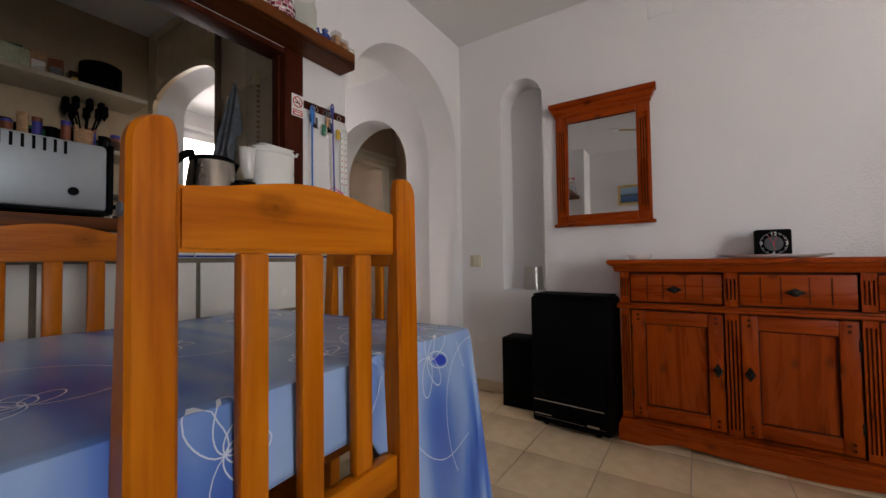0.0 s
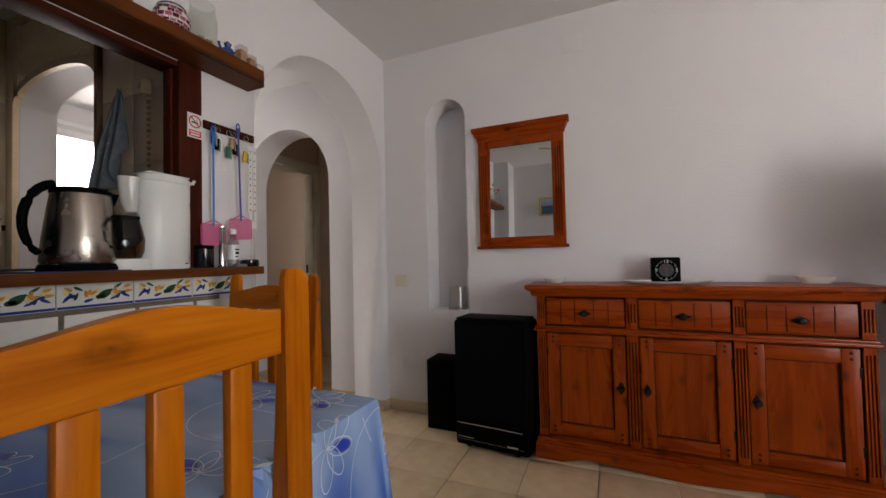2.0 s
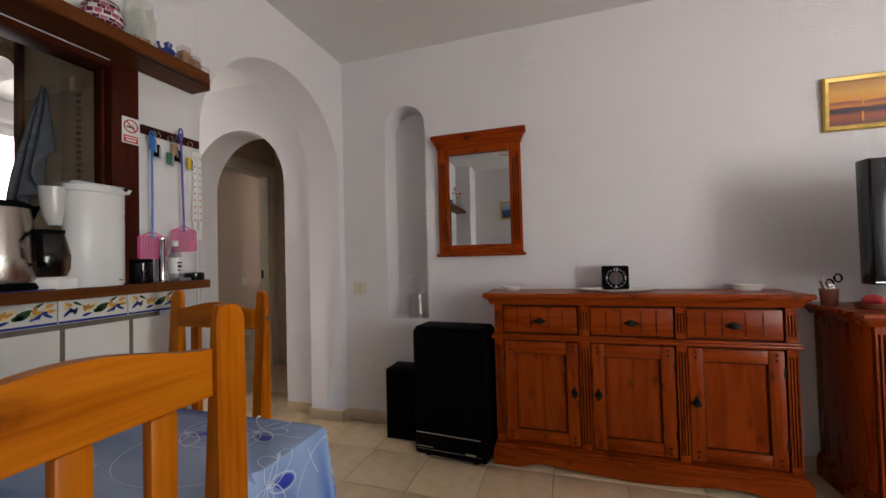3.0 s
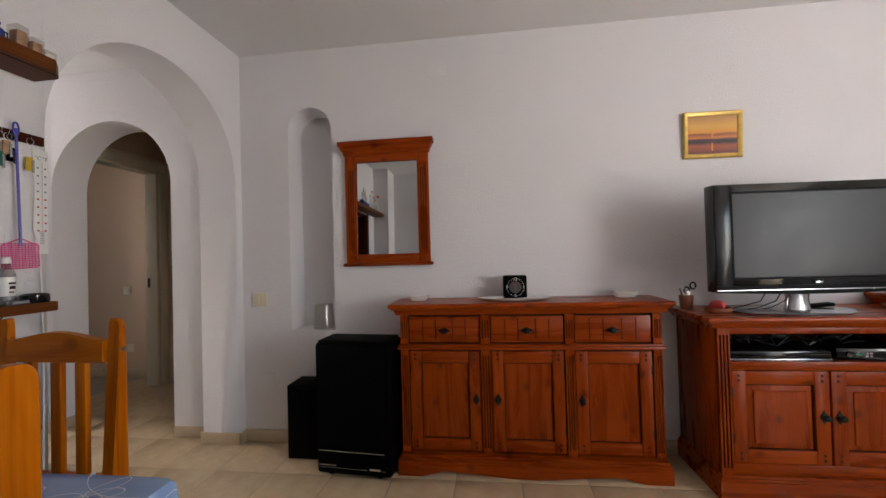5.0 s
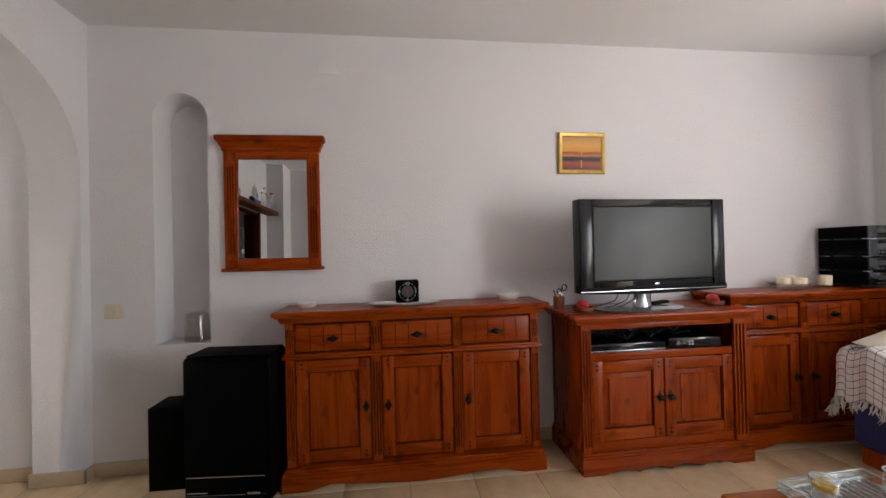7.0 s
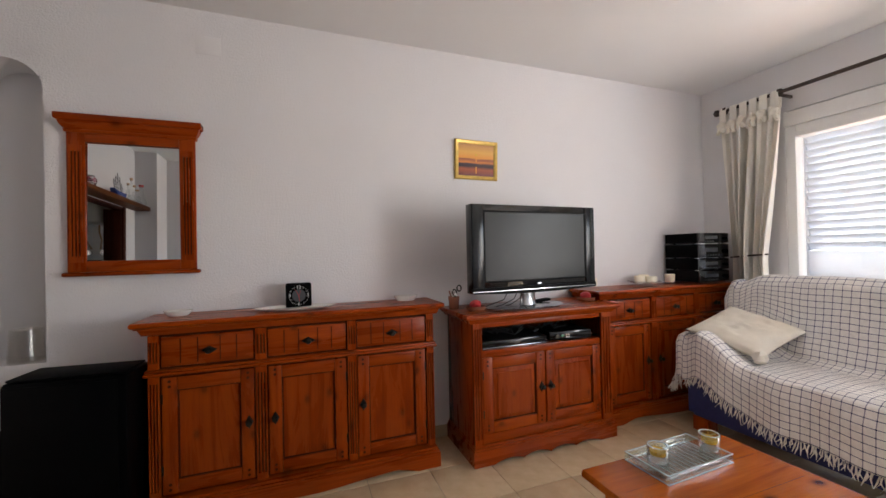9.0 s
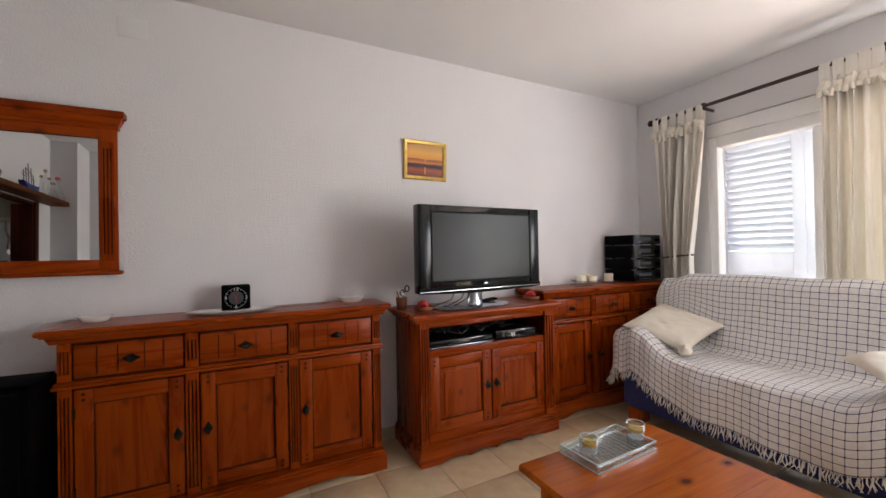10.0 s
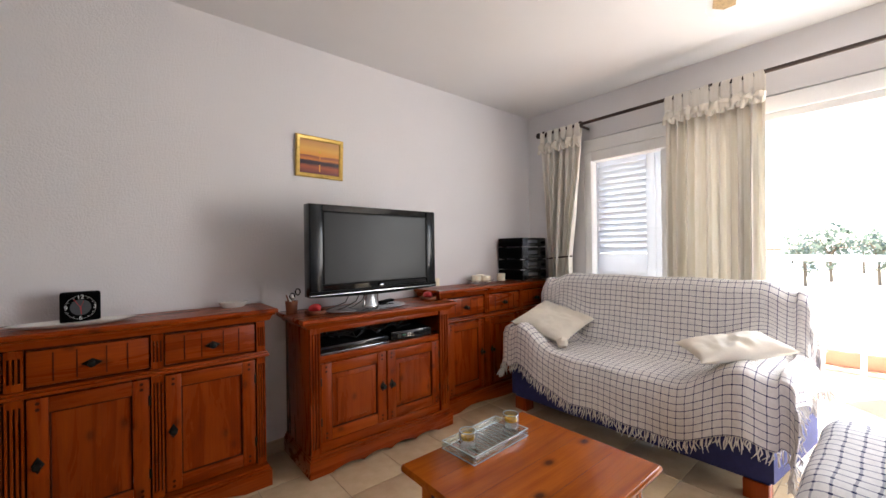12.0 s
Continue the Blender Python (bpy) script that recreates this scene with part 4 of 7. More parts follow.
def ribbon(bm, pts, w):
    """A printed line: a flat ribbon lying on the cloth."""
    n = len(pts)
    rows = []
    for i, (a, b) in enumerate(pts):
        p, q = pts[max(i - 1, 0)], pts[min(i + 1, n - 1)]
        tx, ty = q[0] - p[0], q[1] - p[1]
        l = math.hypot(tx, ty) or 1
        nx, ny = -ty / l * w / 2, tx / l * w / 2
        rows.append([bm.verts.new(cloth_point(min(a + k * nx, TX1 + hem(b) - 0.004), b + k * ny, 0.0025)) for k in (-1, 1)])
    for r, s in zip(rows, rows[1:]):
        bm.faces.new((r[0], r[1], s[1], s[0]))


rng = random.Random(5)
for fx, fy in [(-0.70, 0.78), (-0.40, 0.86), (-0.22, 0.62), (-0.55, 0.5), (-0.32, 0.30), (-0.7, 0.22), (-0.12, 0.80), (-0.10, 0.42), (-0.28, 1.08), (-0.55, 1.12), (-0.45, 0.05), (-0.08, 1.03), (-0.26, 0.9)]:
    lines, fill = bmesh.new(), bmesh.new()
    turn = rng.random() * 6.28
    for k in range(5):
        a = turn + (k - 2) * 0.75
        L, W = 0.052 + 0.02 * rng.random(), 0.013
        loop = [(fx + L * (0.5 - 0.5 * math.cos(s)) * math.cos(a) - W * math.sin(s) * math.sin(a) * 1.2, fy + L * (0.5 - 0.5 * math.cos(s)) * math.sin(a) + W * math.sin(s) * math.cos(a) * 1.2) for s in [2 * math.pi * i / 20 for i in range(21)]]
        ribbon(lines, loop, 0.0018)
        if k == 2:
            c0 = fill.verts.new(cloth_point(fx + L * 0.62 * math.cos(a), fy + L * 0.62 * math.sin(a), 0.0022))
            ring = [fill.verts.new(cloth_point(min(TX1 + hem(fy) - 0.004, fx + (p - fx) * 0.7 + L * 0.22 * math.cos(a)), fy + (q - fy) * 0.7 + L * 0.22 * math.sin(a), 0.0022)) for p, q in loop[:-1]]
            for i in range(20):
                fill.faces.new((c0, ring[i], ring[(i + 1) % 20]))
    stem = [(fx - 0.012 * i * math.cos(turn + 0.12 * i), fy - 0.012 * i * math.sin(turn + 0.12 * i)) for i in range(22)]
    ribbon(lines, stem, 0.0014)
    part("printed_flower", lines, PRINT_WHITE, cloth)
    part("printed_petal", fill, PRINT_BLUE, cloth)


def dining_chair():
    """Local: back along x at y = 0, seat towards -y."""
    c = thing("dining_chair", pose(-0.146, 0.521, 0, 0, 0, -90), "honey-coloured pine dining chair pushed in at the table", "chair", "chairs round the table")
    for s in (-1, 1):
        x0, x1 = (s * 0.201, s * 0.160)
        a, b = min(x0, x1), max(x0, x1)
        post, rings = bmesh.new(), []
        # deep at the seat, slim at the top; the outer top corner is well rounded, the inner one slightly
        rows = [(0.0, 0.0, 0.0), (0.60, 0.0, 0.0), (0.80, 0.0, 0.0), (0.95, 0.0, 0.0), (1.012, 0.0, 0.0)]
        rows += [(1.012 + 0.03 * math.sin(q), 0.022 * (1 - math.cos(q)), 0.007 * (1 - math.cos(q))) for q in [math.pi / 2 * i / 8 for i in range(1, 9)]]
        for z, out_cut, in_cut in rows:
            lean = min(1, max(0, (1.02 - z) / 0.45))
            yb, yf, e = 0.016 - 0.026 * lean, 0.034 + 0.004 * lean, 0.004
            xo, xi = s * ((0.199 if s > 0 else 0.207) - out_cut), s * (0.158 + in_cut)
            k = 1 if xi > xo else -1
            ring = [(xo, yb + e), (xo + k * e, yb), (xi - k * e, yb), (xi, yb + e), (xi, yf - e), (xi - k * e, yf), (xo + k * e, yf), (xo, yf - e)]
            rings.append([post.verts.new((x, y, z)) for x, y in ring])
        for p, q in zip(rings, rings[1:]):
            for i in range(8):
                j = (i + 1) % 8
                post.faces.new((p[i], p[j], q[j], q[i]))
        post.faces.new(rings[0][::-1])
        post.faces.new(rings[-1])
        bmesh.ops.recalc_face_normals(post, faces=post.faces[:])
        lp = part("back_post", post, PINE[2], c)
        part("screw", tube([(s * 0.203 - 0.0045, 0.022, 0.955), (s * 0.205 - 0.0045, 0.022, 0.955)], 0.007, 12), DARK_GREY, lp)
        part("leg", boxes((a, -0.39, 0, b, -0.35, 0.43), bevel=0.005), PINE[2], c)
    n = 24
    top = [(-0.1575 + 0.315 * i / n, 0.983 + 0.022 * (0.5 - 0.5 * math.cos(2 * math.pi * i / n)) ** 0.9) for i in range(n + 1)]
    part("top_rail", slab(top + [(0.1575, 0.918), (-0.1575, 0.918)], "y", 0.005, 0.027, bevel=0.004), KNOTTY[0], c)
    for x in (-0.09, 0.0, 0.078):
        part("slat", boxes((x - 0.017, 0.008, 0.6, x + 0.017, 0.025, 0.918), bevel=0.004), PINE[2], c)
    part("lower_rail", boxes((-0.1575, 0.004, 0.545, 0.1575, 0.03, 0.60), bevel=0.005), PINE[0], c)
    part("seat", boxes((-0.205, -0.40, 0.432, 0.205, -0.002, 0.455), bevel=0.008), PINE[1], c)
    part("seat_rail", boxes((-0.158, 0.006, 0.37, 0.158, 0.026, 0.431), (-0.158, -0.382, 0.37, 0.158, -0.362, 0.431), (-0.19, -0.349, 0.37, -0.17, -0.001, 0.431), (0.17, -0.349, 0.37, 0.19, -0.001, 0.431), bevel=0.003), PINE[0], c)
    part("stretcher", boxes((-0.188, -0.349, 0.16, -0.172, -0.001, 0.195), (0.172, -0.349, 0.16, 0.188, -0.001, 0.195), bevel=0.003), PINE[1], c)
    return c


ch = dining_chair()
copy_thing(ch, pose(-0.755, 1.235, 0) @ Matrix.Diagonal((1, 1, 0.97, 1)))
copy_thing(ch, pose(-0.945, 0.452, 0, 0, 0, 90))


# ---- terrace door, shutters, curtains ----
def terrace_door():
    w = thing("window_2", pose(0, 0, 0), "white terrace door with a louvred shutter behind the glass", "window", kind="structure")
    part("shutter_box", boxes((EAST - 0.012, -0.62, 2.032, EAST + 0.09, 2.0395, 2.134), bevel=0.006), WHITE_PVC, w)
    part("window_frame", boxes((EAST + 0.004, 1.977, 0, EAST + 0.10, 2.0395, 2.031), bevel=0.006), WHITE_PVC, w)
    part("window_frame", boxes((EAST + 0.004, 0.842, 1.948, EAST + 0.10, 1.976, 2.031), bevel=0.006), WHITE_PVC, w)
    part("door_head", boxes((EAST + 0.004, -0.62, 1.985, EAST + 0.10, 0.841, 2.031), bevel=0.006), WHITE_PVC, w)
    part("sash", boxes((EAST + 0.03, 1.35, 0.02, EAST + 0.07, 1.42, 1.944), bevel=0.005), WHITE_PVC, w)
    part("sash", boxes((EAST + 0.03, 0.84, 0.02, EAST + 0.07, 0.91, 1.944), bevel=0.005), WHITE_PVC, w)
    part("sash", boxes((EAST + 0.03, 1.4205, 0.02, EAST + 0.07, 1.964, 0.1), bevel=0.005), WHITE_PVC, w)
    g = part("pane", boxes((EAST + 0.048, 1.421, 0.101, EAST + 0.053, 1.964, 1.944)), PANE, w)
    g.visible_shadow = False
    part("threshold", boxes((EAST + 0.004, -0.62, 0.001, EAST + 0.10, 1.964, 0.018)), WHITE_PVC, w)
    return w


terrace_door()


def louvred_shutter(y0, y1, far_stile=0.07):
    s = thing("louvred_shutter", pose(EAST + 0.17, 0, 0), "closed white louvred shutter outside the glass", "shutter", "shutters")
    for a, b in ((y0, y0 + 0.07), (y1 - far_stile, y1)):
        part("stile", boxes((0, a, 0.03, 0.04, b, 2.05), bevel=0.004), SHUTTER_PVC, s)
    for z0, z1 in ((0.03, 0.16), (0.98, 1.14), (1.975, 2.05)):
        part("rail", boxes((0, y0 + 0.0705, z0, 0.04, y1 - far_stile - 0.0005, z1), bevel=0.004), SHUTTER_PVC, s)
    part("panel", boxes((0.012, y0 + 0.0705, 0.161, 0.028, y1 - far_stile - 0.0005, 0.979)), SHUTTER_PVC, s)
    me = finish(boxes((-0.032, y0 + 0.0705, -0.003, 0.032, y1 - far_stile - 0.0005, 0.003), bevel=0.0015), "slat", SHUTTER_PVC)
    for i in range(16):
        o = new("slat", me)
        o.parent, o.matrix_local = s, pose(0.02, 0, 1.172 + i * 0.0515, 0, 56, 0)
    return s


louvred_shutter(1.516, 2.037, 0.031)
louvred_shutter(0.84, 1.514)

rod = thing("curtain_rod", pose(0, 0, 0), "dark wooden curtain rod with a ball finial", "curtain rod")
part("pole", tube([(3.77, 2.40, 2.252), (3.77, 1.0, 2.258), (3.77, SOUTH + 0.004, 2.2635)], 0.013, 12), ROD_WOOD, rod)
part("finial", lathe([(0.0, -0.028), (0.016, -0.022), (0.026, 0.0), (0.016, 0.022), (0.0, 0.028)], 16), ROD_WOOD, rod).location = (3.77, 2.425, 2.252)
for y in (2.36, 1.99, 1.04):
    part("bracket", boxes((3.765, y - 0.008, 2.225, EAST - 0.001, y + 0.008, 2.245), (3.752, y - 0.012, 2.232, 3.79, y + 0.012, 2.275), bevel=0.004), ROD_WOOD, rod)


def curtain(y0, y1, folds, tie=None, seed=1):
    """Cream cotton on knotted tabs; tie: (z, left shift, right shift) pulls it together."""
    r = random.Random(seed)
    c = thing("curtain", pose(3.77, 0, 0), "cream cotton curtain hung by knotted tabs" + (", tied back" if tie else ""), "curtain", "curtains")
    ph = [r.random() * 6.28 for _ in range(4)]

    def fn(u, v):
        z = 2.17 - 2.13 * v
        a, b = y0, y1
        if tie:
            k = min(1, (2.17 - z) / (2.17 - tie[0])) ** 1.15 if z > tie[0] else 1 - 0.35 * smooth(tie[0], 0.2, z)
            a, b = a + (tie[1] - a) * k, b + (tie[2] - b) * k
        y = a + (b - a) * u
        amp = (0.024 + 0.022 * min(1, v * 3)) * (1 + 0.35 * math.sin(9 * u + ph[1]))
        x = amp * math.sin(2 * math.pi * folds * u + ph[0] + 0.4 * math.sin(v * 3 + ph[1])) + 0.5 * amp * math.sin(2 * math.pi * folds * 1.73 * u + ph[2] + v)
        y += 0.006 * math.sin(2 * math.pi * folds * 2 * u + ph[3] + 2 * v)
        return (x, y, z)

    thicken(part("panel", sheet(fn, int(folds * 14), 60), CURTAIN, c), 0.002)
    n = max(4, int(folds * 1.06))
    for i in range(n):
        y = y0 + (y1 - y0) * (i + 0.5) / n
        w = 0.025
        tab = slab([(-0.018, 2.15), (-0.02, 2.25), (-0.012, 2.272), (0.012, 2.272), (0.02, 2.25), (0.018, 2.15), (0.013, 2.15), (0.015, 2.248), (0.008, 2.267), (-0.008, 2.267), (-0.015, 2.248), (-0.013, 2.15)], "y", y - w, y + w)
        for vert in tab.verts:
            vert.co = (vert.co.x, vert.co.z * 0 + vert.co.y + 0.006 * math.sin(vert.co.z * 60 + i), vert.co.z)
        part("tab", tab, CURTAIN, c)
        kn = lathe([(0.0, -0.026), (0.024, -0.018), (0.034, 0.0), (0.026, 0.018), (0.0, 0.026)], 14)
        for vert in kn.verts:
            vert.co = Vector((vert.co.x, vert.co.y, vert.co.z * 1.5)) * (1 + 0.35 * noise.noise(vert.co * 60 + Vector((i, seed, 0))))
        k = part("knot", kn, CREAM_CLOTH, c)
        k.location = (-0.03, y + r.uniform(-0.01, 0.01), 2.128 - 0.026 * r.random())
        k.rotation_euler = (0.6 * r.random(), 0.4 * r.random(), 0)
        tail = []
        for s in (-1, 1):
            tail.append([(-0.035, y + s * 0.006, 2.12), (-0.042, y + s * 0.013, 2.094), (-0.04, y + s * r.uniform(0.016, 0.03), 2.074 - 0.02 * r.random())])
        bm = bmesh.new()
        for tl in tail:
            tube(tl, 0.016, 8, bm, (0.7, 1.1, 0.8))
        part("knot_tail", bm, CREAM_CLOTH, c)
    if tie:
        ring = [(0.035 * math.cos(q) - 0.005, (tie[1] + tie[2]) / 2 + ((tie[2] - tie[1]) / 2 - 0.005) * math.sin(q) * 1.05, tie[0] + 0.012 * math.sin(q)) for q in [2 * math.pi * i / 20 for i in range(21)]]
        part("tie_back", tube(ring, 0.006, 8), ROD_WOOD, c, "dark cord tie-back")
    return c


curtain(2.405, 1.975, 6.5, (1.11, 2.33, 2.10), 3)
curtain(1.325, 0.757, 9.5, None, 8)


# ---- sofa with throw and cushions ----
SY0, SY1 = 0.60, 2.14
sofa = thing("sofa", pose(0, 0, 0), "two-seat blue fabric sofa on wooden block feet under a throw", "sofa")
part("base", slab([(2.99, SY0 + 0.01), (3.66, SY0 - 0.065), (3.66, SY1 - 0.01), (2.99, SY1 - 0.01)], "z", 0.09, 0.36, bevel=0.02), BLUE_FABRIC, sofa)
part("seat_cushion", boxes((2.95, SY0 + 0.19, 0.36, 3.45, 1.365, 0.455), bevel=0.03), BLUE_FABRIC, sofa)
part("seat_cushion", boxes((2.95, 1.37, 0.36, 3.45, SY1 - 0.19, 0.455), bevel=0.03), BLUE_FABRIC, sofa)
part("backrest", slab([(3.42, 0.36), (3.66, 0.36), (3.66, 0.88), (3.62, 0.93), (3.54, 0.93), (3.50, 0.88)], "y", SY0 + 0.15, SY1 - 0.15, bevel=0.02), BLUE_FABRIC, sofa)
for a, b in ((SY0 + 0.0, SY0 + 0.17), (SY1 - 0.17, SY1)):
    part("armrest", boxes((3.03, a + 0.015, 0.30, 3.5, b - 0.01, 0.60), bevel=0.07), BLUE_FABRIC, sofa)
for x in (3.0, 3.56):
    for y in (SY0 + 0.03, SY1 - 0.13):
        part("foot", boxes((x, y, 0, x + 0.09, y + 0.10, 0.09), bevel=0.004), CHERRY[2], sofa)

# profiles of (arc weight, x, z) from behind the back to the front hem
SEAT_PROFILE = [(3.69, 0.62), (3.685, 0.93), (3.62, 0.975), (3.54, 0.975), (3.495, 0.93), (3.445, 0.62), (3.41, 0.50), (3.34, 0.475), (3.15, 0.485), (2.99, 0.478), (2.945, 0.455), (2.925, 0.38), (2.915, 0.19)]
ARM_PROFILE = [(3.69, 0.62), (3.685, 0.93), (3.62, 0.975), (3.54, 0.975), (3.49, 0.92), (3.46, 0.72), (3.43, 0.645), (3.36, 0.632), (3.15, 0.636), (2.99, 0.630), (2.94, 0.60), (2.925, 0.50), (2.915, 0.30)]


def along(prof, t):
    ls = [math.dist(a, b) for a, b in zip(SEAT_PROFILE, SEAT_PROFILE[1:])]
    s = t * sum(ls)
    for k, l in enumerate(ls):
        if s <= l or k == len(ls) - 1:
            f = min(1, s / l)
            return prof[k][0] + (prof[k + 1][0] - prof[k][0]) * f, prof[k][1] + (prof[k + 1][1] - prof[k][1]) * f
        s -= l


SIDE, THROW_LEN = 0.30, sum(math.dist(a, b) for a, b in zip(SEAT_PROFILE, SEAT_PROFILE[1:]))


def throw_point(u, v):
    y = SY0 - SIDE + (SY1 - SY0 + 2 * SIDE) * v
    lift = 0.012
    w = max(smooth(SY0 + 0.40, SY0 + 0.10, y), smooth(SY1 - 0.40, SY1 - 0.10, y))
    (xs, zs), (xa, za) = along(SEAT_PROFILE, u), along(ARM_PROFILE, u)
    x, z = xs + (xa - xs) * w, zs + (za - zs) * w
    edge_y = min(abs(y - SY0), abs(SY1 - y)) if SY0 < y < SY1 else 0
    z -= 0.06 * smooth(0.18, 0.0, edge_y) ** 1.4 * smooth(0.55, 0.36, u)
    z -= 0.05 * smooth(0.12, 0.0, edge_y) * smooth(0.36, 0.55, u)
    x += 0.06 * smooth(0.15, 0.0, edge_y) * smooth(0.7, 0.85, u)
    n1 = noise.noise((u * 5, y * 4, 3.0))
    n2 = noise.noise((u * 13, y * 11, 7.0))
    front = smooth(0.74, 0.9, u)
    hem = -0.05 * front * smooth(SY1 - 0.9, SY1, y) * -1.2 + 0.03 * front * noise.noise((y * 3, 1.0, 5.0))
    z += hem * front
    x -= front * (0.018 * math.sin(y * 21 + 3 * noise.noise((y * 3, u, 0))) + 0.012) * (0.4 + u - 0.74)
    over = max(SY0 - 0.012 - y, y - SY1 - 0.012, 0)
    yy = min(max(y, SY0 - 0.012), SY1 + 0.012)
    sgn = -1 if y < (SY0 + SY1) / 2 else 1
    if over > 0:
        r = 0.05
        if over < r * 1.57:
            a = over / r
            yy += sgn * r * math.sin(a)
            z -= r * (1 - math.cos(a))
        else:
            yy += sgn * (r + 0.012 * math.sin(u * 38 + 1.3 * sgn) + 0.03 * (over - r * 1.57))
            z -= r + (over - r * 1.57)
        z += 0.02
    z += lift + 0.010 * n1 + 0.004 * n2
    x -= 0.008 * n2
    if sgn < 0:
        yy -= 0.075 * smooth(0.40, 0.52, u) * smooth(0.64, 0.44, z) * smooth(SY0 + 0.35, SY0, y) * min(1, max(0, (x - 2.95) / 0.7))
    low = (0.27 if sgn > 0 else 0.47 - 0.30 * smooth(0.86, 1.0, u)) + 0.02 * noise.noise((u * 9, sgn, 2.0))
    return (x, yy, max(z, low) if over > 0 else max(z, 0.10))


def throw_uv(u, v):
    return (u * THROW_LEN * 1.0, v * (SY1 - SY0 + 2 * SIDE))


throw = thicken(solid("throw", sheet(throw_point, 120, 150, throw_uv), THROW, "white cotton throw with a navy check over the sofa", "throw"), 0.004)


def fringe(points, parent, seed, length=0.05):
    r = random.Random(seed)
    bm = bmesh.new()
    for p, out in points:
        for _ in range(2):
            l = length * r.uniform(0.7, 1.3)
            q = Vector(p) + Vector((r.uniform(-0.006, 0.006), r.uniform(-0.006, 0.006), 0))
            o = Vector(out)
            tube([q, q + o * 0.008 + Vector((r.uniform(-0.006, 0.006), r.uniform(-0.008, 0.008), -l * 0.5)), q + o * 0.014 + Vector((r.uniform(-0.01, 0.01), r.uniform(-0.018, 0.018), -l))], 0.0032, 4, bm, (0.8, 1.1, 0.5))
    f = part("fringe", bm, FRINGE, parent, "knotted white cotton fringe")
    f["kind"] = "stuff"


edge = [(throw_point(1.0, i / 130), (-1, 0, 0)) for i in range(131)]
edge += [(throw_point(0.22 + 0.78 * i / 50, 0.0), (0, -1, 0)) for i in range(51)] + [(throw_point(0.22 + 0.78 * i / 50, 1.0), (0, 1, 0)) for i in range(51)]
fringe(edge, throw, 4)


def cushion(at, w, h, t, label, name="cushion", seed=0):
    def fn(u, v):
        a, b = 2 * u - 1, 2 * v - 1
        pin = 1 - 0.10 * (1 - abs(a) ** 3) * abs(b) ** 3
        pin2 = 1 - 0.10 * (1 - abs(b) ** 3) * abs(a) ** 3
        return (w / 2 * a * pin2, h / 2 * b * pin, 0)

    n = 40
    bm = bmesh.new()
    g = {}
    for s in (1, -1):
        for i in range(n + 1):
            for j in range(n + 1):
                border = i in (0, n) or j in (0, n)
                if border and s == -1:
                    g[s, i, j] = g[1, i, j]
                    continue
                x, y, _ = fn(i / n, j / n)
                a, b = 2 * i / n - 1, 2 * j / n - 1
                hgt = t / 2 * ((1 - a ** 4) * (1 - b ** 4)) ** 0.55
                hgt += (0.014 * noise.noise((x * 9 + seed, y * 9, s)) + 0.008 * noise.noise((x * 26 + seed, y * 17, s))) * (1 - a * a) * (1 - b * b) * 2
                g[s, i, j] = bm.verts.new((x, y, s * hgt))
        for i in range(n):
            for j in range(n):
                bm.faces.new((g[s, i, j], g[s, i + 1, j], g[s, i + 1, j + 1], g[s, i, j + 1]))
    c = solid(name, bm, CREAM_CLOTH, label, "cushion", at, "sofa cushions")
    return c


def lying(at, normal, right, spin=0):
    """A pose at a place, with local z along normal and local x towards right."""
    n = Vector(normal).normalized()
    x = (Vector(right) - n * Vector(right).dot(n)).normalized()
    m = Matrix((x, n.cross(x), n)).transposed().to_4x4()
    return Matrix.Translation(at) @ m @ pose(0, 0, 0, 0, 0, spin)


k1 = cushion(lying((3.235, 1.93, 0.65), (-0.27, -0.24, 0.93), (0.766, -0.642, 0), 42), 0.45, 0.45, 0.10, "plump cream cotton cushion with a knotted corner", seed=1)
kb = lathe([(0.0, -0.04), (0.025, -0.03), (0.04, 0.0), (0.026, 0.028), (0.0, 0.04)], 16)
for vert in kb.verts:
    vert.co *= 1 + 0.35 * noise.noise(vert.co * 40)
part("knotted_corner", kb, CREAM_CLOTH, k1).location = (-0.20, -0.20, 0.0)
cushion(lying((3.13, 0.79, 0.678), (-0.2, 0.0, 0.98), (0.766, -0.642, 0.12), -6), 0.45, 0.27, 0.08, "flattened cream cotton cushion lying on the armrest", seed=5)


# ---- armchair edge under a matching throw ----
arm = thing("armchair", pose(0, 0, 0), "armchair hidden under a coarse checked throw", "armchair")
part("base", boxes((1.96, -0.55, 0.08, 2.62, 0.36, 0.585), bevel=0.06), BLUE_FABRIC, arm)
for x in (2.0, 2.5):
    for y in (-0.5, 0.26):
        part("foot", boxes((x, y, 0, x + 0.08, y + 0.08, 0.079)), CHERRY[2], arm)


def arm_throw(u, v):
    x = 1.87 + 0.79 * u
    s = v * 0.95
    y = 0.405 - max(0, s - 0.42)
    z = 0.20 + min(s, 0.42)
    z -= 0.035 * (2 * u - 1) ** 4
    if 0.36 < s < 0.48:
        a = (s - 0.36) / 0.12 * math.pi / 2
        y, z = 0.345 + 0.06 * math.cos(a), 0.56 + 0.06 * math.sin(a)
    elif s >= 0.48:
        y, z = 0.345 - (s - 0.48), 0.62
    x -= 0.015 * (1 - min(1, s / 0.4)) * (1 - u)
    return (x, y + 0.006 * noise.noise((u * 7, v * 7, 1)), z - 0.035 * (2 * u - 1) ** 4 + 0.008 * noise.noise((u * 5, v * 5, 2)))


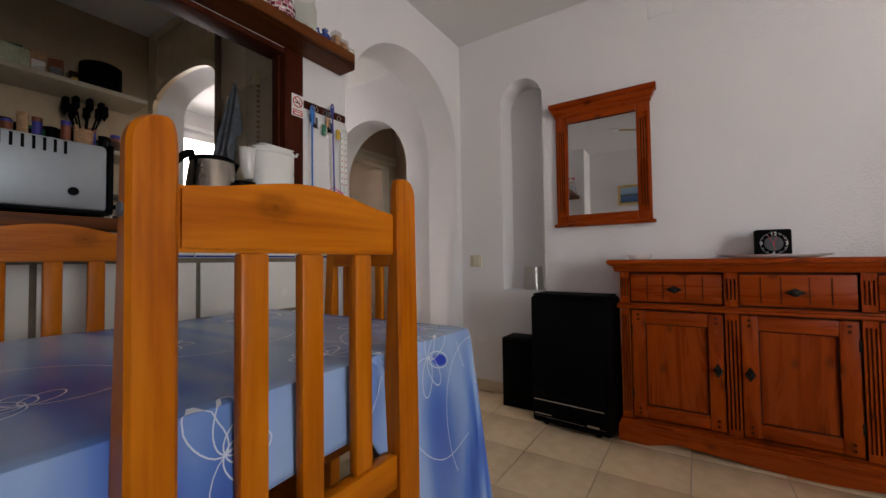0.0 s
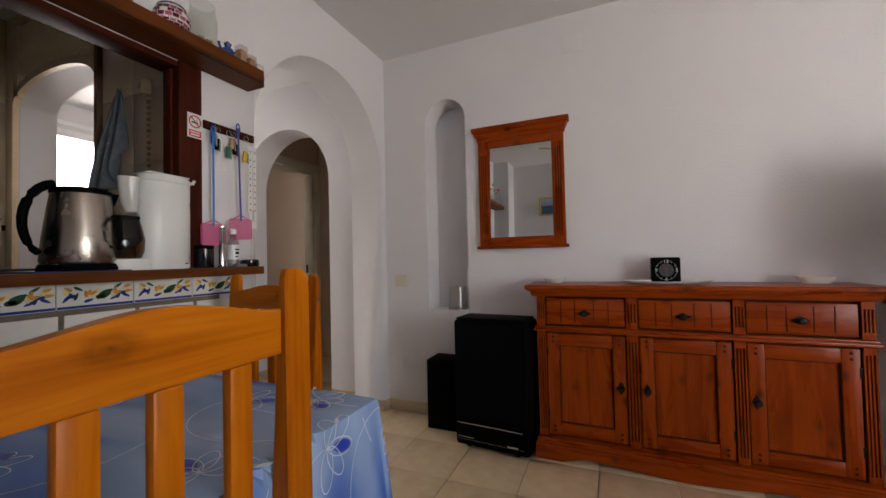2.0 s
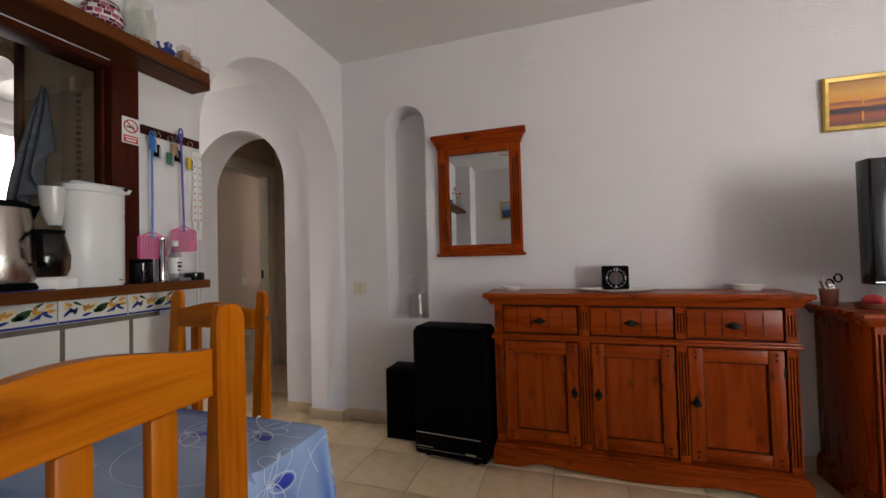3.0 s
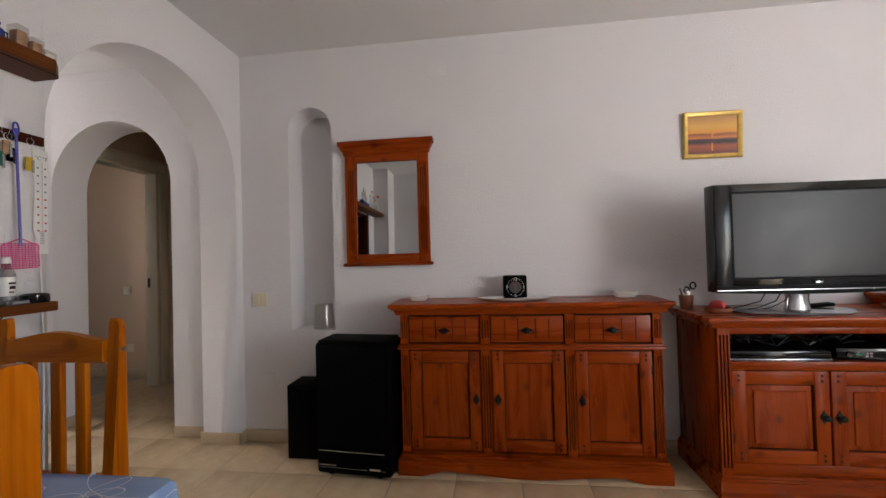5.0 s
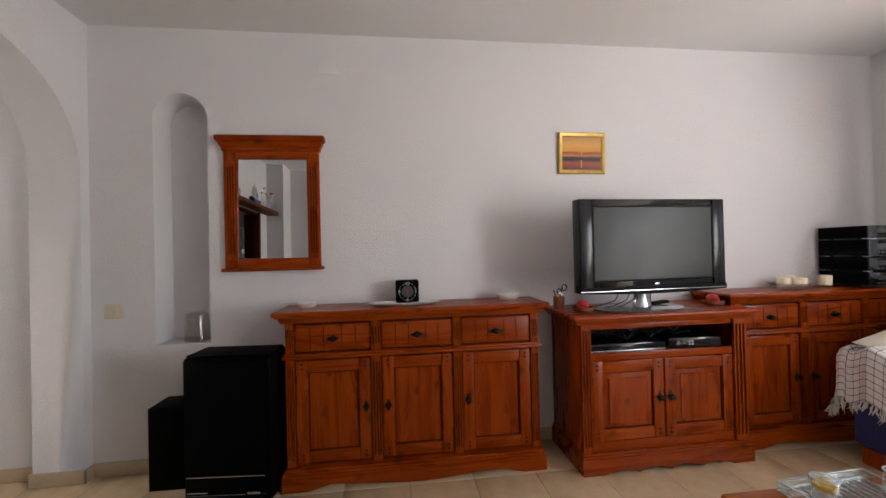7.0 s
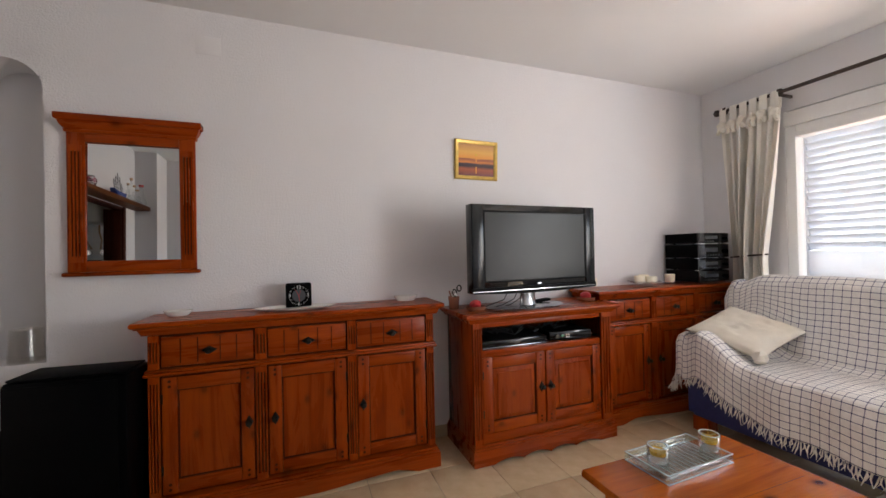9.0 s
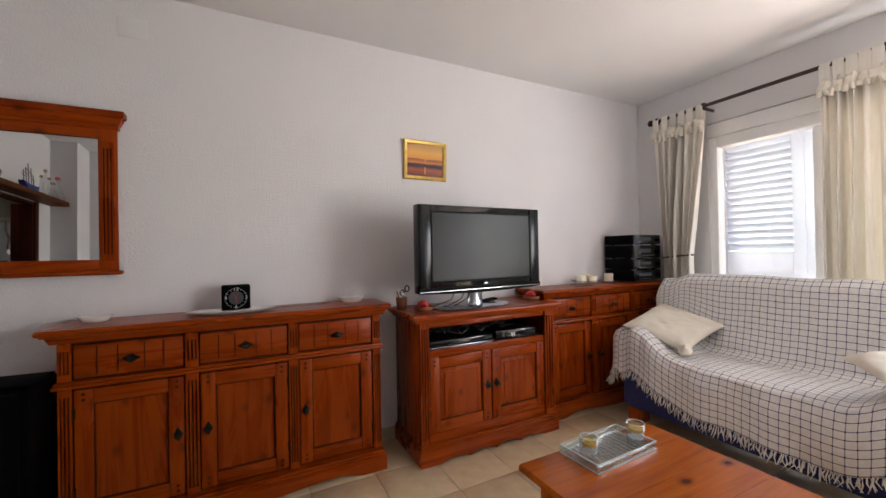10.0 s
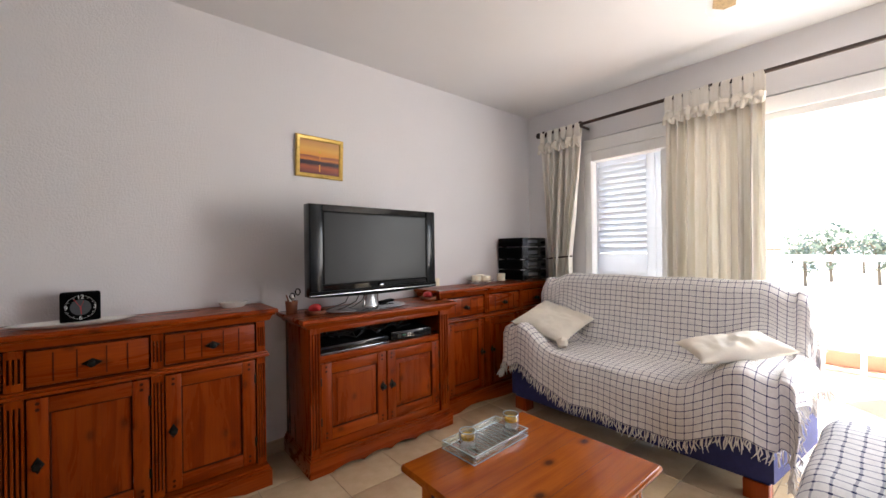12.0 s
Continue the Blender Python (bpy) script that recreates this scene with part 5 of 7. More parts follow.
armchair_throw = thicken(solid("throw", sheet(arm_throw, 40, 60, lambda u, v: (u * 0.74 + 0.012, v * 0.95)), BOLD_THROW, "white cotton throw with a bold navy check over the armchair", "throw"), 0.005)
fringe([(arm_throw(i / 60, 0.0), (0, 1, 0)) for i in range(61)], armchair_throw, 6, 0.055)
KNIT = plain("white_knit", (0.74, 0.71, 0.66), 0.95, var=0.08, scale=40, bump=0.8, bump_scale=160)
kc = cushion(pose(2.06, 0.0, 0.66, 3, -4, 12), 0.36, 0.42, 0.11, "off-white knitted cushion on the armchair", seed=9)
kc.data.materials[0] = KNIT


# ---- coffee table, tray, candles ----
ct = thing("coffee_table", pose(1.444, 0.74, 0), "orange-stained pine coffee table with a moulded edge", "table")
part("tabletop", moulded_top(0, 0.628, 0, 0.56, 0.484, 0.012), TABLE_WOOD[0], ct)
for k, y in enumerate((0.14, 0.28, 0.42)):
    part("tabletop_joint", boxes((0.035, y - 0.0006, 0.4838, 0.593, y + 0.0006, 0.48425)), MAHOGANY[0], ct)
part("tabletop_edge", boxes((0.02, 0.54, 0.445, 0.608, 0.556, 0.462)), TABLE_WOOD[0], ct)
for x in (0.045, 0.513):
    for y in (0.045, 0.445):
        pilaster(ct, x, x + 0.07, 0, 0.44, y, 0.006, TABLE_WOOD)
        part("leg", boxes((x, y + 0.0205, 0, x + 0.07, y + 0.07, 0.44), bevel=0.002), TABLE_WOOD[2], ct)
part("apron", boxes((0.06, 0.055, 0.36, 0.568, 0.075, 0.44), (0.06, 0.485, 0.36, 0.568, 0.505, 0.44)), TABLE_WOOD[0], ct)
part("apron", boxes((0.055, 0.08, 0.36, 0.075, 0.48, 0.44), (0.553, 0.08, 0.36, 0.573, 0.48, 0.44)), TABLE_WOOD[1], ct)

tray = thing("glass_tray", pose(1.762, 1.22, 0.4844, 0, 0, 2.5), "ribbed clear glass tray on the coffee table", "tray")
tb = bmesh.new()
box(tb, -0.15, -0.08, 0.0, 0.15, 0.08, 0.012)
for a in ((-0.15, -0.08, 0.012, -0.14, 0.08, 0.027), (0.14, -0.08, 0.012, 0.15, 0.08, 0.027), (-0.1398, -0.08, 0.012, 0.1398, -0.07, 0.027), (-0.1398, 0.07, 0.012, 0.1398, 0.08, 0.027)):
    box(tb, *a, 0.002)
part("dish", tb, GLASS_GREEN, tray)
for i in range(10):
    part("rib", boxes((-0.1 + i * 0.0215, -0.06, 0.0125, -0.091 + i * 0.0215, 0.06, 0.0165), bevel=0.0015), GLASS_GREEN, tray)
# pale strips paint the light caught by the tray's rim, foot and ribs
for a in ((-0.15, -0.08, -0.146, 0.08), (0.146, -0.08, 0.15, 0.08), (-0.1458, -0.08, 0.1458, -0.0765), (-0.1458, 0.0765, 0.1458, 0.08)):
    part("rim", boxes((a[0], a[1], 0.0275, a[2], a[3], 0.029)), GLASS_EDGE_LIGHT, tray)
    part("foot_edge", boxes((a[0], a[1], 0.0, a[2], a[3], 0.0016)), GLASS_EDGE_LIGHT, tray).location = (0, 0, -0.0001)
for i in range(11):
    part("rib_edge", boxes((-0.1025 + i * 0.0215, -0.06, 0.0125, -0.1010 + i * 0.0215, 0.06, 0.0140)), GLASS_EDGE_LIGHT, tray)
for k, (x, y) in enumerate(((1.650, 1.20), (1.868, 1.192))):
    g = thing("candle_glass", pose(x, y, 0.4968), "small thick glass with a yellow tealight candle", "candle", "glass candles on the tray")
    part("tumbler", lathe([(0.0, 0.0), (0.028, 0.0), (0.030, 0.004), (0.031, 0.068), (0.0295, 0.071), (0.0265, 0.068), (0.0255, 0.022), (0.0, 0.020)], 32), TUMBLER_GLASS, g)
    # pale ring and disc paint the light in the tumbler's rim and base
    part("rim", lathe([(0.0262, 0.0712), (0.0305, 0.0712), (0.0305, 0.0728), (0.0262, 0.0728), (0.0262, 0.0712)], 32), GLASS_EDGE_LIGHT, g)
    part("thick_base", lathe([(0.0, 0.0205), (0.0250, 0.0215), (0.0250, 0.0232), (0.0, 0.0225)], 24), GLASS_EDGE_LIGHT, g)
    part("tealight", lathe([(0.0, 0.044), (0.0225, 0.044), (0.0235, 0.056), (0.022, 0.056), (0.021, 0.053), (0.0, 0.052)], 24), YELLOW_PLASTIC, g)


# ---- ceiling fan ----
fan = thing("ceiling_fan", pose(2.22, 0.56, 2.5), "white ceiling fan with cane inlaid blades, at rest", "fan")
part("rod", lathe([(0.0, 0.0), (0.06, 0.0), (0.055, -0.04), (0.014, -0.06), (0.014, -0.16), (0.0, -0.16)], 24), WHITE_PVC, fan)
part("motor", lathe([(0.0, -0.16), (0.07, -0.165), (0.1, -0.2), (0.1, -0.26), (0.06, -0.30), (0.0, -0.305)], 32), WHITE_PVC, fan)
CANE = plain("woven_cane", (0.45, 0.32, 0.16), 0.7, var=0.35, scale=60, bump=0.6, bump_scale=120)
for k in range(4):
    q = 16 + 90 * k
    b = part("blade", slab([(0.16, -0.05), (0.30, -0.06), (0.60, -0.068), (0.65, -0.055), (0.665, 0.0), (0.65, 0.055), (0.60, 0.068), (0.30, 0.06), (0.16, 0.05)], "z", -0.256, -0.249), WHITE_PVC, fan)
    b.matrix_local = pose(0, 0, 0, 0, 0, q) @ pose(0, 0, -0.25, 8, 0, 0) @ pose(0, 0, 0.25)
    part("cane_inlay", slab([(0.30, -0.035), (0.57, -0.042), (0.595, 0.0), (0.57, 0.042), (0.30, 0.035)], "z", -0.2595, -0.2565), CANE, b)
    part("blade_arm", boxes((0.08, -0.018, -0.249, 0.2, 0.018, -0.243), bevel=0.002), WHITE_PVC, b)
copy_thing(fan, pose(0.206, 0.65, 2.5, 0, 0, 44))


# ---- stereo and small things on the furniture ----
st = thing("stereo_system", pose(3.405, 2.335, 0.9125), "stack of four black hi-fi separates on the sideboard", "stereo")
z = 0.0
for h, kind in ((0.09, 1), (0.09, 2), (0.11, 3), (0.084, 0)):
    u = part("hifi_unit", boxes((0, 0.012, z + 0.008, 0.325, 0.285, z + h), bevel=0.003), BLACK_MATT, st)
    part("front_panel", boxes((0.002, 0.0, z + 0.01, 0.323, 0.0115, z + h - 0.002), bevel=0.002), BLACK_GLOSS, u)
    part("unit_feet", boxes((0.02, 0.02, z, 0.05, 0.05, z + 0.0078), (0.275, 0.02, z, 0.305, 0.05, z + 0.0078), (0.02, 0.23, z, 0.05, 0.26, z + 0.0078), (0.275, 0.23, z, 0.305, 0.26, z + 0.0078)), SILVER, u)
    part("display", boxes((0.06, -0.002, z + h * 0.45, 0.2, -0.0003, z + h * 0.75)), DARK_GREY, u)
    for i in range(4 + kind):
        part("button", boxes((0.05 + i * 0.03, -0.004, z + h * 0.2, 0.068 + i * 0.03, -0.0003, z + h * 0.3), bevel=0.001), DARK_GREY, u)
    part("dial", tube([(0.285, -0.012, z + h * 0.5), (0.285, -0.0003, z + h * 0.5)], 0.016 if kind in (1, 3) else 0.01, 20), BLACK_MATT, u)
    z += h + 0.001


def red_candle(x, y, z):
    c = thing("candle_dish", pose(x, y, z), "red rose-shaped candle in a brown clay saucer", "candle", "red candles")
    part("saucer", lathe([(0.0, 0.0), (0.05, 0.0), (0.058, 0.008), (0.06, 0.022), (0.055, 0.024), (0.05, 0.012), (0.0, 0.01)], 28), TERRA, c)
    bm = bmesh.new()
    bmesh.ops.create_icosphere(bm, subdivisions=3, radius=0.034)
    for vert in bm.verts:
        p = vert.co
        q = math.atan2(p.y, p.x)
        f = 1 + 0.13 * math.sin(3 * q + 60 * p.z) + 0.05 * math.sin(7 * q)
        vert.co = (p.x * f, p.y * f, p.z * 0.75 + 0.034)
    part("wax_rose", bm, RED_WAX, c)
    return c


red_candle(1.585, 2.385, 0.8375)
red_candle(2.425, 2.42, 0.8375)
pot = thing("pencil_pot", pose(1.487, 2.49, 0.8375), "terracotta pot holding scissors and pens", "pot")
part("pot", lathe([(0.0, 0.0), (0.03, 0.0), (0.032, 0.04), (0.035, 0.075), (0.03, 0.075), (0.027, 0.01), (0.0, 0.01)], 24), TERRA, pot)
part("pen", tube([(0.0, 0.0, 0.012), (-0.012, 0.004, 0.13)], 0.006, 8), WHITE_PLASTIC, pot)
part("pencil", tube([(0.005, 0.01, 0.012), (-0.026, 0.01, 0.11)], 0.004, 6), TERRA, pot)
for s in (-1, 1):
    part("scissor_handle", tube([(0.02 + s * 0.016 + 0.014 * math.cos(q), 0.0, 0.112 + 0.012 * s + 0.018 * math.sin(q)) for q in [2 * math.pi * i / 14 for i in range(15)]], 0.004, 6), BLACK_MATT, pot)
part("scissor_blade", boxes((0.0, -0.003, 0.012, 0.02, 0.003, 0.098)), STEEL, pot)


def small_dish(x, y, rx, ry, h, label, mat=None):
    d = solid("dish", lathe([(0.0, 0.0), (0.7, 0.0), (0.9, h * 0.55), (1.0, h), (0.94, h), (0.84, h * 0.6), (0.66, h * 0.25), (0.0, h * 0.25)], 32, 0, 0, rx, ry), mat or CERAMIC, label, "dish", pose(x, y, 0.9004))
    return d


small_dish(0.04, 2.53, 0.062, 0.05, 0.026, "small white oval dish on the sideboard")
small_dish(1.20, 2.55, 0.072, 0.045, 0.03, "small white rectangular dish on the sideboard")
small_dish(0.585, 2.475, 0.205, 0.085, 0.016, "white oval platter in front of the clock")


def desk_clock():
    c = thing("alarm_clock", pose(0.597, 2.555, 0.9005, 0, 0, 3), "square black alarm clock with white numerals", "clock")
    part("case", boxes((-0.066, -0.025, 0.0, 0.066, 0.03, 0.132), bevel=0.008), BLACK_MATT, c)
    part("dial", boxes((-0.058, -0.0265, 0.008, 0.058, -0.0253, 0.124)), BLACK_ENAMEL, c)
    for text, x, z in (("12", 0, 0.111), ("3", 0.046, 0.066), ("6", 0, 0.02), ("9", -0.046, 0.066)):
        letters(text, 0.024, WHITE_PLASTIC, c, pose(x, -0.0272, z, 90), "numeral")
    ticks = bmesh.new()
    for i in range(60):
        if i % 15 == 0:
            continue
        q, r0 = math.radians(6 * i), 0.043 if i % 5 == 0 else 0.048
        a, b = Vector((math.sin(q), 0, math.cos(q))), Vector((math.cos(q), 0, -math.sin(q))) * 0.0007
        o = Vector((0, -0.0268, 0.066))
        ticks.faces.new([ticks.verts.new(o + p) for p in (a * r0 - b, a * r0 + b, a * 0.051 + b, a * 0.051 - b)])
    part("minute_marks", ticks, WHITE_PLASTIC, c)
    part("inner_disc", tube([(0, -0.0285, 0.066), (0, -0.0267, 0.066)], 0.034, 32), DARK_GREY, c)
    for a, l, w, mat in ((175, 0.03, 0.003, RED_WAX), (330, 0.042, 0.0022, RED_WAX), (20, 0.03, 0.002, RED_WAX)):
        q = radians(a)
        bm = bmesh.new()
        d, n = Vector((math.sin(q), 0, math.cos(q))), Vector((math.cos(q), 0, -math.sin(q)))
        o = Vector((0, -0.0295, 0.066))
        bm.faces.new([bm.verts.new(o + p) for p in (-n * w / 2 - d * 0.006, n * w / 2 - d * 0.006, n * w / 3 + d * l, -n * w / 3 + d * l)])
        part("clock_hand", bm, mat, c)
    return c


desk_clock()

cg = thing("candle_plate", pose(3.07, 2.53, 0.9124), "three cream candles on a clear glass plate", "candle")
part("plate", lathe([(0.0, 0.0), (0.06, 0.0), (0.105, 0.012), (0.12, 0.022), (0.116, 0.025), (0.1, 0.017), (0.06, 0.006), (0.0, 0.006)], 36), GLASS, cg)
for x, y, h in ((-0.045, 0.0, 0.062), (0.03, 0.03, 0.066), (0.035, -0.04, 0.056)):
    part("candle", lathe([(0.0, 0.0065), (0.036, 0.0065), (0.037, h - 0.004), (0.034, h), (0.0, h - 0.004)], 24, x, y), WAX, cg)
solid("candle", lathe([(0.0, 0.0), (0.036, 0.0), (0.037, 0.06), (0.034, 0.064), (0.0, 0.06)], 24), WAX, "short cream pillar candle on the sideboard", "candle", pose(3.335, 2.53, 0.9124))
solid("candle", lathe([(0.0, 0.0), (0.022, 0.0), (0.022, 0.06), (0.0, 0.058)], 20), WAX, "slim cream candle behind the television", "candle", pose(2.62, 2.56, 0.9124))

dvd = thing("dvd_player", pose(1.56, 2.262, 0.6252), "slim silver-fronted disc player on the open shelf", "player")
part("case", boxes((0.005, 0.014, 0.006, 0.43, 0.27, 0.05), bevel=0.003), BLACK_MATT, dvd)
part("front", boxes((0.003, 0.0, 0.012, 0.432, 0.0135, 0.046), bevel=0.003), BLACK_GLOSS, dvd)
part("front_strip", boxes((0.003, -0.002, 0.003, 0.432, 0.0135, 0.0115), bevel=0.001), SILVER, dvd)
rec = thing("receiver", pose(2.03, 2.285, 0.6252, 0, 0, -6), "small black receiver with silver buttons", "receiver")
part("case", boxes((0.0, 0.012, 0.004, 0.29, 0.2, 0.056), bevel=0.003), BLACK_MATT, rec)
part("front", boxes((0.0, 0.0, 0.004, 0.29, 0.0115, 0.056), bevel=0.002), BLACK_GLOSS, rec)
for i in range(4):
    part("button", boxes((0.11 + (i % 2) * 0.016, -0.003, 0.018 + (i // 2) * 0.014, 0.12 + (i % 2) * 0.016, -0.0003, 0.026 + (i // 2) * 0.014)), SILVER, rec)
part("dial", tube([(0.05, -0.008, 0.03), (0.05, -0.0003, 0.03)], 0.013, 20), BLACK_GLOSS, rec)
part("display", boxes((0.075, -0.002, 0.026, 0.1, -0.0003, 0.036)), GREEN_PLASTIC, rec, "small green display")
cables = bmesh.new()
rc = random.Random(3)
for k in range(9):
    x, y = rc.uniform(1.62, 2.1), rc.uniform(2.36, 2.44)
    pts = [(x, y, 0.678 + 0.004 * k)]
    for _ in range(9):
        x, y = min(2.3, max(1.6, x + rc.uniform(-0.07, 0.09))), min(2.5, max(2.32, y + rc.uniform(-0.04, 0.04)))
        pts.append((x, y, rc.uniform(0.68, 0.732)))
    tube(pts, 0.003, 5, cables)
solid("cable_tangle", cables, BLACK_CABLE, "tangle of black cables on the open shelf", "cables", kind="stuff")

# vase in the niche
solid("glass_vase", lathe([(0.0, 0.0), (0.064, 0.0), (0.067, 0.004), (0.058, 0.155), (0.056, 0.156), (0.053, 0.153), (0.062, 0.008), (0.0, 0.008)], 40), thin_glass("smoked_glass", (0.95, 0.94, 0.92), 0.2, 0.5, 0.07), "tapered smoked glass vase in the niche", "vase", pose(-0.625, 2.715, 0.7055))

sw = thing("light_switch", pose(-1.02, NORTH, 0.905), "ivory double light switch", "switch")
part("plate", boxes((-0.048, -0.01, -0.043, 0.048, -0.0005, 0.043), bevel=0.004), IVORY, sw)
for s in (-1, 1):
    part("rocker", boxes((s * 0.013 - 0.012, -0.014, -0.026, s * 0.013 + 0.012, -0.0102, 0.026), bevel=0.002), IVORY, sw)
solid("cover_plate", boxes((-0.045, -0.004, -0.055, 0.045, -0.0005, 0.055), bevel=0.002), PLASTER_SMOOTH, "white painted blank cover plate low on the wall", "plate", pose(-0.975, NORTH, 0.385))
solid("cover_plate", boxes((-0.06, -0.004, -0.05, 0.06, -0.0005, 0.05), bevel=0.002), PLASTER_SMOOTH, "white painted blank cover plate high on the wall", "plate", pose(0.165, NORTH, 2.315))
fs = thing("light_switch", pose(-3.25, 3.87, 0.89), "ivory light switch in the far room", "switch")
part("plate", boxes((-0.042, -0.01, -0.042, 0.042, -0.0005, 0.042), bevel=0.004), IVORY, fs)
part("rocker", boxes((-0.024, -0.014, -0.024, 0.024, -0.0102, 0.024), bevel=0.002), IVORY, fs)
solid("cover_plate", boxes((-0.04, -0.006, -0.04, 0.04, -0.0005, 0.04), bevel=0.002), IVORY, "ivory socket plate low on the far wall", "plate", pose(-3.22, 3.87, 0.30))


# ---- kitchen hatch: counter, timber frame, shelf ----
hatch = thing("hatch_frame", pose(0, 0, 0), "dark mahogany frame round the kitchen hatch", "frame")
part("post", boxes((WEST - 0.082, 1.176, 1.04, WEST + 0.012, 1.266, 1.8165), bevel=0.004), MAHOGANY[2], hatch)
part("inner_stop", boxes((WEST - 0.06, 1.166, 1.04, WEST - 0.02, 1.1755, 1.788), bevel=0.003), MAHOGANY[2], hatch)
part("post", boxes((WEST - 0.082, -0.04, 1.04, WEST + 0.012, 0.0305, 1.8165), bevel=0.004), MAHOGANY[2], hatch)
part("jamb", boxes((WEST - 0.152, 0.031, 1.04, WEST - 0.004, 0.048, 1.788), bevel=0.003), MAHOGANY[2], hatch)
part("lintel", boxes((WEST - 0.086, 0.049, 1.789, WEST + 0.011, 1.1755, 1.8115), bevel=0.003), MAHOGANY[1], hatch)
shelf = thing("wall_shelf", pose(0, 0, 0), "thick dark wooden wall shelf with a clipped corner", "shelf")
SWAP = Matrix(((0, 1, 0, 0), (1, 0, 0, 0), (0, 0, 1, 0), (0, 0, 0, 1)))
for name, outline in (("board", [(-0.30, WEST + 0.0005), (1.488, WEST + 0.0005), (1.488, WEST + 0.10), (1.463, WEST + 0.1265), (-0.30, WEST + 0.1265)]),
                      ("front_edge", [(-0.30, WEST + 0.127), (1.4625, WEST + 0.127), (1.443, WEST + 0.148), (-0.30, WEST + 0.148)])):
    bm = slab(outline, "z", 1.818, 1.863, bevel=0.003)
    bmesh.ops.transform(bm, matrix=SWAP, verts=bm.verts[:])
    part(name, bm, SHELF_WOOD[1], shelf)
solid("counter", boxes((WEST - 0.17, -0.2, 1.004, -1.052, 1.267, 1.037), (WEST - 0.17, 1.2672, 1.004, WEST - 0.0585, 1.328, 1.037), (WEST + 0.0005, 1.267, 1.004, -1.052, 1.49, 1.037), bevel=0.004), SHELF_WOOD[1], "dark varnished wooden counter of the kitchen hatch", "counter")

front = thing("counter_front", pose(0, 0, 0), "tiled counter front with a floral border", "tiling", kind="structure")
part("mortar", boxes((WEST + 0.0005, -0.2, 0.001, WEST + 0.018, 1.33, 1.0035)), GROUT_BROWN, front)
border_mesh = finish(boxes((0, 0.0015, 0, 0.006, 0.1935, 0.074), bevel=0.001), "border_tile", WALL_TILE)
big_mesh = finish(boxes((0, 0.007, 0, 0.005, 0.188, 0.19), bevel=0.0015), "tile", WALL_TILE)
BORDER_BLUE = plain("border_blue", (0.03, 0.05, 0.26), 0.25, var=0.2, scale=50)
LEAF_GREEN = plain("glaze_green", (0.03, 0.08, 0.03), 0.25, var=0.3, scale=60)
PETAL = plain("glaze_ochre", (0.62, 0.30, 0.06), 0.25, var=0.35, scale=60)
PETAL_PALE = plain("glaze_pale_yellow", (0.74, 0.62, 0.30), 0.25, var=0.15, scale=60)


def blob(bm, cy, cz, a, b, turn, x=0.0066, n=12, point=1.0):
    """A painted petal or leaf: a flat pointed oval on the tile face."""
    vs = []
    for i in range(n):
        q = 2 * math.pi * i / n
        u, v = a * math.cos(q), b * math.sin(q) * (1 - 0.35 * point * math.cos(q))
        vs.append(bm.verts.new((x, cy + u * math.cos(turn) - v * math.sin(turn), cz + u * math.sin(turn) + v * math.cos(turn))))
    bm.faces.new(vs)


for k in range(8):
    y = 1.2135 - 0.1945 * k + 0.001
    t = new("border_tile", border_mesh)
    t.parent, t.location = front, (WEST + 0.0185, y, 0.9285)
    if k <= 5:
        bm = bmesh.new()
        box(bm, 0.0055, 0.0025, 0.0015, 0.0066, 0.1925, 0.009)
        for cy, cz, tn in ((0.03, 0.043, 2.4), (0.036, 0.036, 3.4), (0.022, 0.03, 4.0), (0.165, 0.04, 0.2), (0.172, 0.03, -0.5), (0.152, 0.034, 1.2), (0.075, 0.022, 0.3), (0.14, 0.026, 3.6)):
            blob(bm, cy, cz, 0.013, 0.0045, tn)
        part("blue_brushwork", bm, BORDER_BLUE, t)
        bm = bmesh.new()
        for cy, cz, a, b, tn in ((0.118, 0.04, 0.022, 0.011, 0.55), (0.105, 0.032, 0.014, 0.007, 0.2), (0.05, 0.058, 0.013, 0.004, -0.5), (0.15, 0.062, 0.014, 0.004, 0.6), (0.045, 0.036, 0.012, 0.004, 1.2)):
            blob(bm, cy, cz, a, b, tn)
        part("green_leaf", bm, LEAF_GREEN, t)
        bm = bmesh.new()
        for cy, cz, tn in ((0.075, 0.046, 1.0), (0.085, 0.044, 0.4), (0.068, 0.042, 1.8), (0.026, 0.058, 2.6), (0.142, 0.05, 1.2), (0.176, 0.06, 0.3), (0.18, 0.044, 0.1), (0.15, 0.042, 0.3)):
            blob(bm, cy, cz, 0.011, 0.005, tn, 0.0072)
        part("ochre_petal", bm, PETAL, t)
        bm = bmesh.new()
        for cy, cz, tn in ((0.08, 0.036, 0.2), (0.094, 0.05, 0.8), (0.02, 0.05, 2.2), (0.136, 0.038, 1.6), (0.17, 0.052, 0.4)):
            blob(bm, cy, cz, 0.011, 0.006, tn, 0.0069)
        part("pale_petal", bm, PETAL_PALE, t)
    for r in range(5):
        b = new("tile", big_mesh)
        b.parent, b.location = front, (WEST + 0.0185, y + 0.012, 0.912 - 0.19 - r * 0.203)
        if b.location.z < -0.01:
            bpy.data.objects.remove(b)


